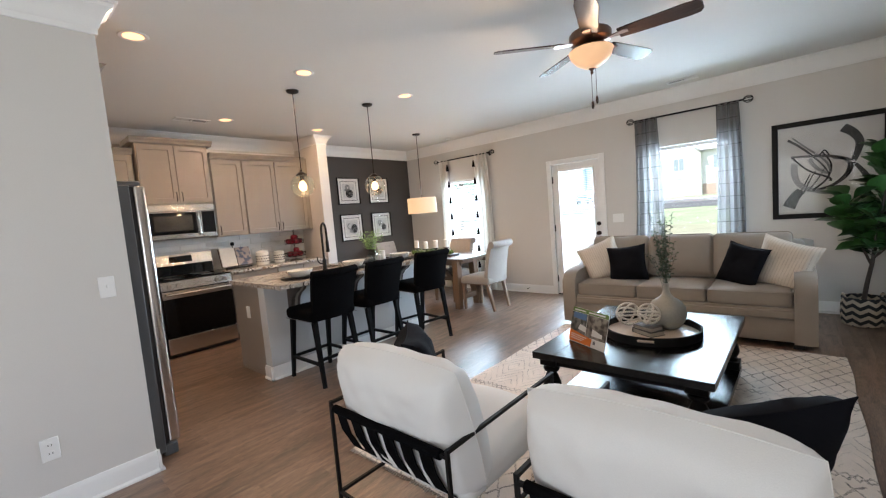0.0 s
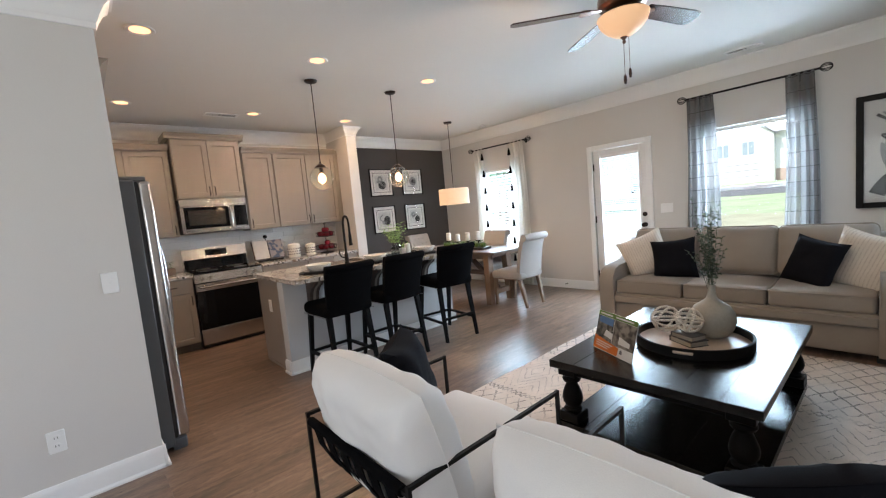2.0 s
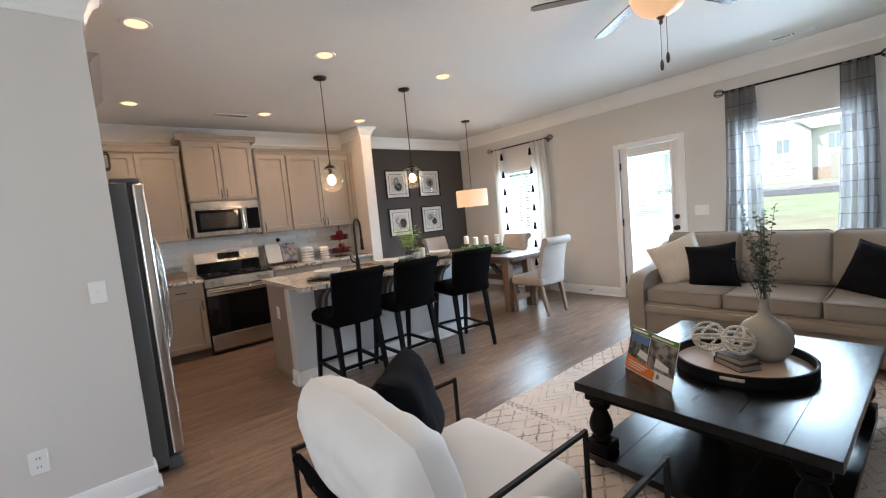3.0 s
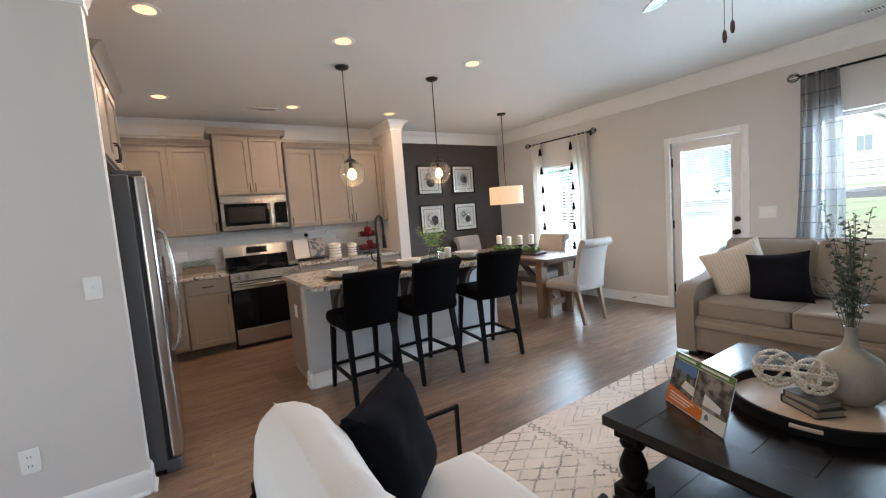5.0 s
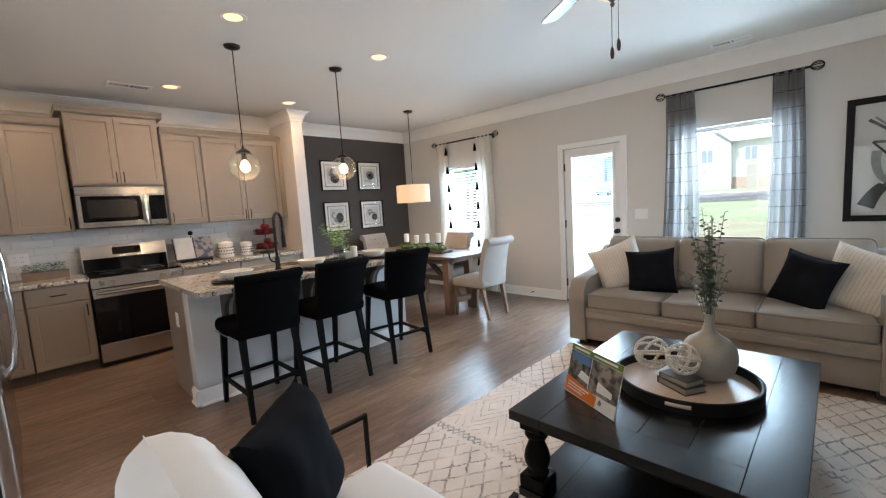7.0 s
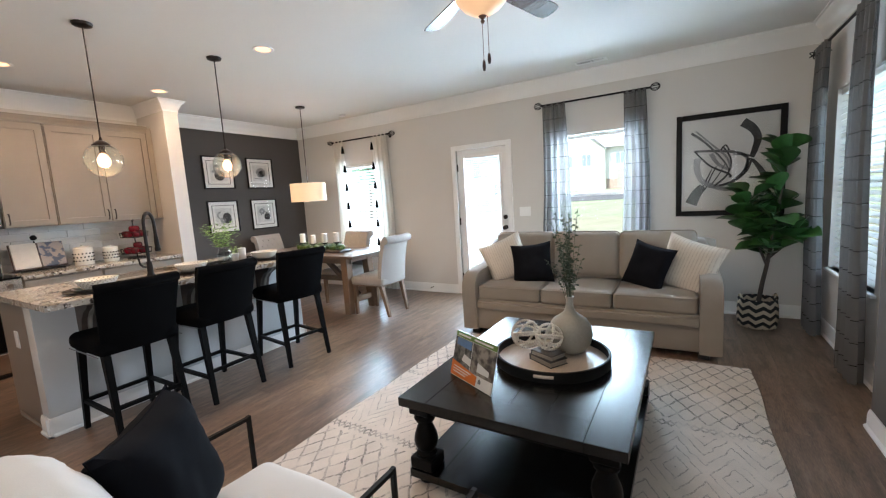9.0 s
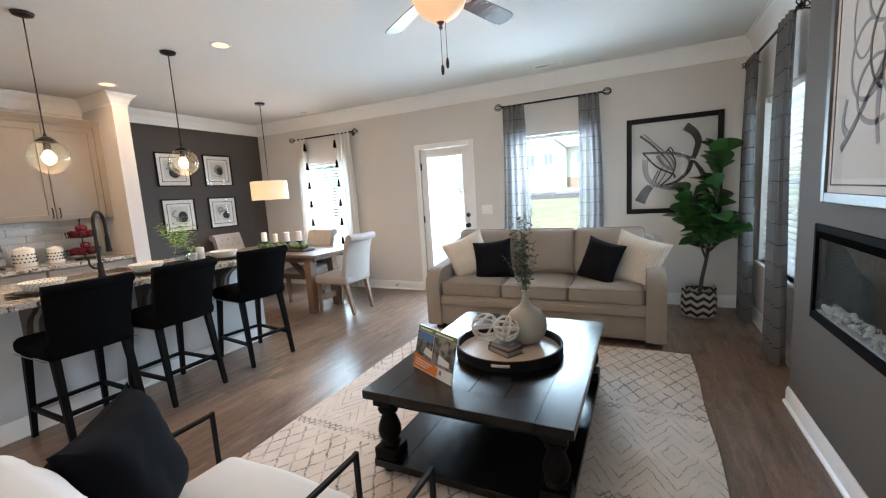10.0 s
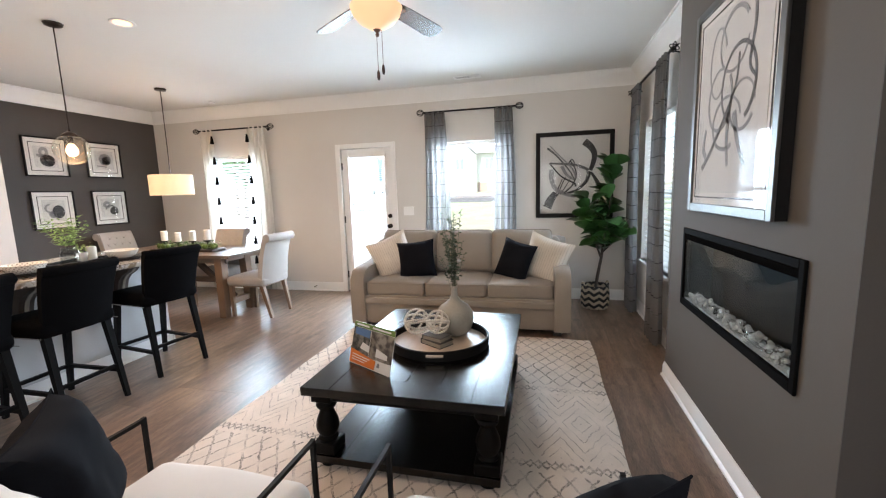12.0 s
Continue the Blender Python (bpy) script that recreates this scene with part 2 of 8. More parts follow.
def blended(name, base, other, fac_nodes, rough=0.7, bump=0.0, var=0.06):
    """Two colours mixed by a mask that fac_nodes(nodes, links, coordinates) gives."""
    m = mat(name, base, rough, var=var, bump=bump, fine=300)
    t = m.node_tree
    n, l = t.nodes, t.links
    b = n["Principled BSDF"]
    old = b.inputs["Base Color"].links[0].from_socket
    co = n.new("ShaderNodeTexCoord")
    fac = fac_nodes(n, l, co.outputs["Object"])
    mix = n.new("ShaderNodeMix")
    mix.data_type = "RGBA"
    mix.inputs["B"].default_value = (*other, 1)
    mix.inputs[7].default_value = (*other, 1)
    l.new(fac, mix.inputs[0])
    l.new(old, mix.inputs[6])
    l.new(mix.outputs[2], b.inputs["Base Color"])
    return m


def op(n, l, kind, a, b=None):
    k = n.new("ShaderNodeMath")
    k.operation = kind
    for i, s in enumerate((a, b)):
        if s is None:
            continue
        if isinstance(s, (int, float)):
            k.inputs[i].default_value = s
        else:
            l.new(s, k.inputs[i])
    return k.outputs[0]


PAINT = mat("wall_paint", (0.62, 0.59, 0.555), 0.75, var=0.025, scale=1.2, bump=0.06, fine=160)
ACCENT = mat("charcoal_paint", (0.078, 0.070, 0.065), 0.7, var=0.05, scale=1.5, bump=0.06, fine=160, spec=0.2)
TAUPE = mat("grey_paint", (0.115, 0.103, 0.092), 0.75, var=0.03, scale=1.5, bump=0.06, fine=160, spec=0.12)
CEIL = mat("ceiling_paint", (0.715, 0.70, 0.665), 0.9, var=0.02, scale=1.0, bump=0.1, fine=90)
TRIM = mat("white_trim_paint", (0.80, 0.79, 0.77), 0.35, var=0.02, scale=3)
CAB = mat("greige_cabinet_paint", (0.264, 0.227, 0.190), 0.4, var=0.03, scale=3, bump=0.02, fine=200)
CABIN = mat("cabinet_toe_kick", (0.12, 0.11, 0.10), 0.6)
STEEL = mat("brushed_steel", (0.56, 0.535, 0.51), 0.20, 1.0, var=0.06, scale=3, fine=150, stretch=(1, 1, 40), bump=0.02)
DARKSTEEL = mat("fridge_side_grey", (0.085, 0.088, 0.092), 0.45, 0.2, var=0.05)
BLACKGLASS = mat("black_glass", (0.004, 0.004, 0.0045), 0.05, var=0.02, spec=0.3)
BLACK = mat("black_plastic", (0.012, 0.012, 0.012), 0.4)
IRON = mat("black_iron", (0.008, 0.0076, 0.0076), 0.55, 0.1, var=0.2, bump=0.05, spec=0.2)
BRONZE = mat("oil_rubbed_bronze", (0.03, 0.022, 0.018), 0.35, 0.8, var=0.15)
VELVET = mat("black_fabric", (0.003, 0.003, 0.0034), 0.95, var=0.25, scale=9, bump=0.15, fine=500, spec=0.05)
NAVY = mat("charcoal_cloth", (0.008, 0.0085, 0.011), 0.95, var=0.25, bump=0.25, fine=400, spec=0.08)
SOFA = mat("beige_upholstery", (0.275, 0.237, 0.198), 0.85, var=0.16, scale=4, bump=0.35, fine=420, sheen=0.15)
LINEN = mat("cream_linen", (0.34, 0.305, 0.275), 0.85, var=0.08, bump=0.3, fine=400, sheen=0.1)
WHITEC = mat("white_cotton", (0.70, 0.68, 0.65), 0.85, var=0.04, scale=5, bump=0.25, fine=350, sheen=0.0, spec=0.3)
TABLELEG = mat("black_stained_leg", (0.006, 0.0056, 0.0054), 0.42, var=0.35, scale=5, bump=0.2, fine=50, stretch=(8, 8, 1), spec=0.08)
TABLE = mat("black_stained_wood", (0.0042, 0.0040, 0.0039), 0.23, var=0.35, scale=5, bump=0.22, fine=50, stretch=(8, 1, 8), per=0.15, spec=0.4)
OAK = mat("weathered_oak", (0.135, 0.092, 0.064), 0.36, var=0.22, scale=8, bump=0.15, fine=60, stretch=(1, 12, 12))
OAKLEG = mat("oak_leg", (0.19, 0.118, 0.072), 0.5, var=0.2, scale=8, stretch=(10, 10, 1))
CERAMIC = mat("white_ceramic", (0.74, 0.72, 0.67), 0.25, var=0.03)
STRAW = mat("straw_ground", (0.36, 0.35, 0.23), 0.95, var=0.25, scale=0.9, bump=0.4, fine=30)
GRASS = mat("lawn", (0.36, 0.43, 0.25), 0.95, var=0.35, scale=0.8, bump=0.4, fine=30)
WARMGLOW = glow("warm_bulb", (1.0, 0.52, 0.24), 2.6)
CANGLOW = glow("downlight_lens", (1.0, 0.50, 0.20), 1.35)
GLOBE = hazy_glass("globe_glass")
PANE = thin_glass("window_pane")


def sheer(m, amount, through_cloth=0.45):
    """Lets light through the cloth."""
    t = m.node_tree
    n, l = t.nodes, t.links
    out, b = n["Material Output"], n["Principled BSDF"]
    tr, mix = n.new("ShaderNodeBsdfTranslucent"), n.new("ShaderNodeMixShader")
    cl, mix2 = n.new("ShaderNodeBsdfTransparent"), n.new("ShaderNodeMixShader")
    src = b.inputs["Base Color"].links[0].from_socket
    l.new(src, tr.inputs["Color"])
    mix.inputs[0].default_value, mix2.inputs[0].default_value = through_cloth, amount
    l.new(b.outputs[0], mix.inputs[1])
    l.new(tr.outputs[0], mix.inputs[2])
    l.new(mix.outputs[0], mix2.inputs[1])
    l.new(cl.outputs[0], mix2.inputs[2])
    l.new(mix2.outputs[0], out.inputs["Surface"])
    return m


SLAT = sheer(mat("white_blind_slat", (0.80, 0.80, 0.79), 0.5, var=0.02), 0.0, 0.5)


def plank_material():
    m = mat("wood_look_plank", (0.165, 0.104, 0.070), 0.36, var=0.75, spec=1.0, scale=1.9, bump=0.07, fine=22, stretch=(11, 1.2, 11), per=0.18)
    t = m.node_tree
    info, co = t.nodes.new("ShaderNodeObjectInfo"), t.nodes.new("ShaderNodeVectorMath")
    co.operation = "ADD"
    sc = t.nodes.new("ShaderNodeMath")
    sc.operation = "MULTIPLY"
    sc.inputs[1].default_value = 40
    t.links.new(info.outputs["Random"], sc.inputs[0])
    mp = [n for n in t.nodes if n.type == "MAPPING"][0]
    src = mp.inputs["Vector"].links[0].from_socket
    t.links.new(src, co.inputs[0])
    t.links.new(sc.outputs[0], co.inputs[1])
    t.links.new(co.outputs["Vector"], mp.inputs["Vector"])
    # dark knots and weathered streaks along the boards
    n, l = t.nodes, t.links
    b = n["Principled BSDF"]
    base = b.inputs["Base Color"].links[0].from_socket
    long = n.new("ShaderNodeMapping")
    long.inputs["Scale"].default_value = (7, 1.6, 7)
    l.new(co.outputs["Vector"], long.inputs["Vector"])
    for scale, lo, hi, colour, amount in ((1.7, 0.56, 0.72, (0.050, 0.030, 0.020), 0.75), (2.6, 0.57, 0.70, (0.30, 0.215, 0.155), 0.55)):
        k, span, mix = n.new("ShaderNodeTexNoise"), n.new("ShaderNodeMapRange"), n.new("ShaderNodeMix")
        k.inputs["Scale"].default_value, k.inputs["Detail"].default_value = scale, 7
        span.inputs["From Min"].default_value, span.inputs["From Max"].default_value, span.inputs["To Max"].default_value = lo, hi, amount
        mix.data_type = "RGBA"
        mix.inputs[7].default_value = (*colour, 1)
        l.new(long.outputs["Vector"], k.inputs["Vector"])
        l.new(k.outputs["Fac"], span.inputs["Value"])
        l.new(span.outputs["Result"], mix.inputs[0])
        l.new(base, mix.inputs[6])
        base = mix.outputs[2]
    l.new(base, b.inputs["Base Color"])
    return m


PLANK = plank_material()


def granite_material():
    m = mat("speckled_granite", (0.46, 0.42, 0.37), 0.14, var=0.12, scale=5, fine=60)
    t = m.node_tree
    n, l = t.nodes, t.links
    b = n["Principled BSDF"]
    old = b.inputs["Base Color"].links[0].from_socket
    co = n.new("ShaderNodeTexCoord")
    prev = old
    for sc, lo, hi, col in ((38, 0.56, 0.62, (0.05, 0.04, 0.035)), (60, 0.58, 0.64, (0.75, 0.73, 0.70)), (14, 0.55, 0.66, (0.22, 0.16, 0.11))):
        k = n.new("ShaderNodeTexNoise")
        k.inputs["Scale"].default_value, k.inputs["Detail"].default_value = sc, 4
        l.new(co.outputs["Object"], k.inputs["Vector"])
        r = n.new("ShaderNodeMapRange")
        r.inputs["From Min"].default_value, r.inputs["From Max"].default_value = lo, hi
        l.new(k.outputs["Fac"], r.inputs["Value"])
        mix = n.new("ShaderNodeMix")
        mix.data_type = "RGBA"
        mix.inputs[7].default_value = (*col, 1)
        l.new(r.outputs["Result"], mix.inputs[0])
        l.new(prev, mix.inputs[6])
        prev = mix.outputs[2]
    l.new(prev, b.inputs["Base Color"])
    return m


GRANITE = granite_material()

# ---- structure ----
CEILZ = 2.75
XL, XR, YB, YF = -5.88, 1.14, 7.605, -1.5
WALLT = 0.16


def wall_with_holes(name, axis, at, thick, a0, a1, z0, z1, holes, material, label):
    """An upright wall in the plane axis=at, thick outwards; holes are (a0, a1, z0, z1)."""
    g = Geo()
    cuts = sorted({a0, a1, *[h[0] for h in holes], *[h[1] for h in holes]})
    lo, hi = min(at, at + thick), max(at, at + thick)
    for u, w in zip(cuts, cuts[1:]):
        zs = [z0]
        for h in sorted(holes, key=lambda h: h[2]):
            if h[0] <= u + 1e-6 and h[1] >= w - 1e-6:
                zs += [h[2], h[3]]
        zs.append(z1)
        for p, q in zip(zs[::2], zs[1::2]):
            if q - p > 1e-4:
                if axis == "y":
                    g.box(u, w, lo, hi, p, q)
                else:
                    g.box(lo, hi, u, w, p, q)
    return solid(name, g, material, label, kind="structure", smooth=0)


DOOR = (-2.70, -1.95, 0.0, 2.035)
WIN1 = (-1.36, -0.38, 0.62, 2.05)
WIND = (-4.86, -4.02, 0.62, 2.02)
WINR = (6.12, 7.14, 0.60, 2.08)
wall_with_holes("wall_back", "y", YB, WALLT, XL - WALLT, XR + WALLT, 0, CEILZ, [DOOR, WIN1, WIND], PAINT, "light greige painted wall with door and two windows")
wall_with_holes("wall_right", "x", XR, WALLT, YF, YB, 0, CEILZ, [WINR, (-0.4, 0.8, 0.65, 2.15)], PAINT, "light greige painted wall with windows")
wall_with_holes("wall_left_kitchen", "x", XL, -WALLT, YF, 5.1, 0, CEILZ, [], PAINT, "light painted kitchen wall")
wall_with_holes("wall_left_dining", "x", XL, -WALLT, 5.1, YB, 0, CEILZ, [], ACCENT, "charcoal painted accent wall of the dining corner")
wall_with_holes("wall_front", "y", YF, -WALLT, XL - WALLT, XR + WALLT, 0, CEILZ, [(-1.7, 0.5, 0.5, 2.2)], PAINT, "light greige painted wall")
NX, NY = -2.720, 2.178
solid("wall_near", Geo().box(NX - 0.115, NX, 1.2, NY, 0, CEILZ), PAINT, "pale grey-green painted wall end beside the fridge", kind="structure", smooth=0)
solid("wall_hall", Geo().box(NX - 0.115, NX, YF, 1.2, 0, CEILZ), PAINT, "light painted hall wall", kind="structure", smooth=0)
solid("wall_fridge_back", Geo().box(XL, NX - 0.115, 1.38, 1.48, 0, CEILZ), PAINT, "light painted wall behind the fridge", kind="structure", smooth=0)
WX0, WX1, WY0, WY1 = XL, -5.214, 5.10, 5.258
solid("wall_wing", Geo().box(WX0, WX1, WY0, WY1, 0, CEILZ), PAINT, "light painted wing wall between kitchen and dining corner", kind="structure", smooth=0)
BX, BY0, BY1 = 0.965, 3.65, 5.45
FY0, FY1, FZ0, FZ1 = 3.905, 5.123, 0.676, 1.106
wall_with_holes("wall_chimney_breast", "x", BX, XR - BX - 0.001, BY0, BY1, 0, CEILZ, [(FY0, FY1, FZ0, FZ1)], TAUPE, "mid grey painted projecting wall with electric fireplace")
# thin panel over the grey side; its shade is put into the dark colour
solid("wall_breast_side", Geo().box(BX + 0.0, XR, BY0 - 0.004, BY0, 0, CEILZ), ACCENT, "thin dark panel on the projecting wall's side, shade put into its colour", kind="structure", smooth=0)
solid("ceiling", Geo().box(XL - WALLT, XR + WALLT, YF - WALLT, YB + WALLT, CEILZ, CEILZ + 0.15), CEIL, "white painted ceiling", kind="structure", smooth=0)
floor = solid("floor", Geo().box(XL - WALLT, XR + WALLT, YF - WALLT, YB + WALLT, -0.2, -0.008), mat("floor_joint", (0.06, 0.045, 0.035), 0.8), "greige brown wood-look plank floor", kind="structure", smooth=0)


def crown(name, p0, p1, n, label="white crown moulding", s=1.0):
    """A crown moulding from p0 to p1 along a wall; n points into the room."""
    d = (Vector(p1) - Vector(p0)).normalized()
    n = Vector(n)
    prof = [(0.0, -0.175), (0.012, -0.175), (0.014, -0.145), (0.022, -0.135), (0.035, -0.10), (0.060, -0.055), (0.085, -0.035), (0.090, -0.018), (0.105, -0.015), (0.105, -0.001), (0.0, -0.001)]
    vs = [Vector((*p, CEILZ)) + n.to_3d() * a * s + Vector((0, 0, b * s)) for p in (p0, p1) for a, b in prof]
    k = len(prof)
    fs = [(i, (i + 1) % k, k + (i + 1) % k, k + i) for i in range(k)] + [tuple(range(k)), tuple(reversed(range(k, 2 * k)))]
    return solid(name, Geo().add(vs, fs), TRIM, label, kind="structure")


crown("trim_crown_back", (XL, YB - 0.0005), (XR, YB - 0.0005), (0, -1))
crown("trim_crown_dining", (XL, WY1 + 0.0005), (XL, YB), (1, 0))
crown("trim_crown_kitchen", (XL, 1.48), (XL, WY0), (1, 0))


def crown_wrap(name, pts, normals, s=0.75, label="white crown moulding with mitred corners"):
    """A crown moulding round outer corners; normals: one for each stretch."""
    prof = [(0.0, -0.175), (0.012, -0.175), (0.014, -0.145), (0.022, -0.135), (0.035, -0.10), (0.060, -0.055), (0.085, -0.035), (0.090, -0.018), (0.105, -0.015), (0.105, -0.001), (0.0, -0.001)]
    k, vs, fs = len(prof), [], []
    for i, p in enumerate(pts):
        out = Vector((0, 0))
        for q in {max(0, i - 1), min(i, len(normals) - 1)}:
            out += Vector(normals[q])
        vs += [(p[0] + out.x * a * s, p[1] + out.y * a * s, CEILZ + b * s) for a, b in prof]
    for i in range(len(pts) - 1):
        fs += [(i * k + q, i * k + (q + 1) % k, (i + 1) * k + (q + 1) % k, (i + 1) * k + q) for q in range(k)]
    fs += [tuple(range(k)), tuple(reversed(range((len(pts) - 1) * k, len(pts) * k)))]
    return solid(name, Geo().add(vs, fs), TRIM, label, kind="structure", smooth=25)


crown_wrap("trim_crown_wing", [(XL, WY0), (WX1, WY0), (WX1, WY1), (XL, WY1)], [(0, -1), (1, 0), (0, 1)])
crown("trim_crown_right", (XR, BY1), (XR, YB), (-1, 0))
crown("trim_crown_right_near", (XR, YF), (XR, BY0), (-1, 0))
crown_wrap("trim_crown_near", [(NX, YF), (NX, NY), (NX - 0.115, NY)], [(1, 0), (0, 1)], 1.0)


def baseboard(name, p0, p1, n, h=0.13):
    n = Vector((*n, 0))
    prof = [(0, 0), (0.028, 0), (0.028, 0.012), (0.015, 0.022), (0.015, h - 0.03), (0.010, h - 0.012), (0.006, h), (0, h)]
    vs = [Vector((*p, 0.0)) + n * a + Vector((0, 0, b)) for p in (p0, p1) for a, b in prof]
    k = len(prof)
    fs = [(i, (i + 1) % k, k + (i + 1) % k, k + i) for i in range(k)] + [tuple(range(k)), tuple(reversed(range(k, 2 * k)))]
    return solid(name, Geo().add(vs, fs), TRIM, "white painted baseboard with quarter round", kind="structure")


baseboard("baseboard_back_left", (XL, YB), (-2.77, YB), (0, -1))
baseboard("baseboard_back_right", (-1.885, YB), (XR, YB), (0, -1))
baseboard("baseboard_dining", (XL, WY1), (XL, YB), (1, 0))
baseboard("baseboard_right", (XR, BY1), (XR, YB), (-1, 0))
baseboard("baseboard_breast", (BX, BY0), (BX, BY1), (-1, 0), 0.105)
baseboard("baseboard_right_near", (XR, YF), (XR, BY0), (-1, 0))
baseboard("baseboard_near", (NX, 1.48), (NX, NY + 0.015), (1, 0))
baseboard("baseboard_near_end", (NX - 0.115, NY), (NX + 0.028, NY), (0, 1))
baseboard("baseboard_wing_end", (WX1, WY0), (WX1, WY1), (1, 0))
solid("trim_hall_casing", Geo().box(NX - 0.002, NX + 0.018, 1.39, 1.478, 0, 2.1, 0.004), TRIM, "white painted casing of a hall opening", kind="structure")


# ---- back door and windows ----
def back_door():
    x0, x1, z0, z1 = DOOR
    y = YB
    d = tagged(thing("door_1", pose(0, 0, 0), "white full-light exterior door with blinds, closed", "door"), kind="structure")
    g = Geo()
    for a, b in ((x0 - 0.07, x0), (x1, x1 + 0.07)):
        g.box(a, b, y - 0.018, y + 0.02, 0, z1 + 0.065, 0.004)
    g.box(x0, x1, y - 0.018, y + 0.02, z1, z1 + 0.065, 0.004)
    part("casing", g, TRIM, d, "white door casing")
    yl = y + 0.03
    g = Geo()
    gx0, gx1, gz0, gz1 = -2.605, -2.05, 0.27, 1.93
    g.box(x0 + 0.003, gx0, yl, yl + 0.045, 0.012, z1 - 0.004, 0.003).box(gx1, x1 - 0.003, yl, yl + 0.045, 0.012, z1 - 0.004, 0.003)
    g.box(gx0, gx1, yl, yl + 0.045, 0.012, gz0, 0.003).box(gx0, gx1, yl, yl + 0.045, gz1, z1 - 0.004, 0.003)
    leaf = part("leaf", g, TRIM, d)
    g = Geo()
    for a, b, c, e in ((gx0 - 0.02, gx0 + 0.015, gz0 - 0.02, gz1 + 0.02), (gx1 - 0.015, gx1 + 0.02, gz0 - 0.02, gz1 + 0.02)):
        g.box(a, b, yl - 0.012, yl, c, e, 0.004)
    g.box(gx0 + 0.015, gx1 - 0.015, yl - 0.012, yl, gz0 - 0.02, gz0 + 0.015, 0.004).box(gx0 + 0.015, gx1 - 0.015, yl - 0.012, yl, gz1 - 0.015, gz1 + 0.02, 0.004)
    part("glazing_bead", g, TRIM, leaf)
    pane = part("pane", Geo().box(gx0, gx1, yl + 0.018, yl + 0.024, gz0, gz1), PANE, leaf, "clear door glass")
    pane.visible_shadow = False
    for zz in (1.095, 0.955):
        k = Geo().cyl((-2.005, yl, zz), (-2.005, yl - 0.012, zz), 0.031, n=20)
        if zz < 1:
            k.lathe([(0.012, 0), (0.012, 0.03), (0.026, 0.036), (0.029, 0.05), (0.022, 0.062), (0.0, 0.064)], 16).v
            n = 16 * 6
            k.v[-n:] = [(-2.005 + p[0], yl - 0.012 - p[2], zz + p[1]) for p in k.v[-n:]]
        else:
            k.cyl((-2.005, yl - 0.012, zz), (-2.005, yl - 0.022, zz), 0.024, 0.02, 16)
        part("door_knob" if zz < 1 else "deadbolt", k, BRONZE, leaf, "dark bronze door hardware")
    for zz in (0.25, 1.05, 1.80):
        part("hinge", Geo().box(x0 - 0.004, x0 + 0.012, y + 0.012, yl + 0.002, zz - 0.05, zz + 0.05, 0.003), BRONZE, d, "black hinge")
    part("threshold", Geo().box(x0, x1, y, y + 0.14, 0.0, 0.012, 0.003), BRONZE, d)
    g = Geo()
    for i in range(62):
        z = gz0 + 0.02 + i * 0.0265
        g.add([(gx0 + 0.002, yl + 0.026, z), (gx1 - 0.002, yl + 0.026, z), (gx1 - 0.002, yl + 0.038, z + 0.003), (gx0 + 0.002, yl + 0.038, z + 0.003),
               (gx0 + 0.002, yl + 0.026, z + 0.001), (gx1 - 0.002, yl + 0.026, z + 0.001), (gx1 - 0.002, yl + 0.038, z + 0.004), (gx0 + 0.002, yl + 0.038, z + 0.004)],
              [(0, 1, 2, 3), (7, 6, 5, 4), (0, 4, 5, 1), (2, 6, 7, 3)])
    tagged(part("blind_slats", g, SLAT, leaf, "white mini blind between the glass"), kind="stuff")


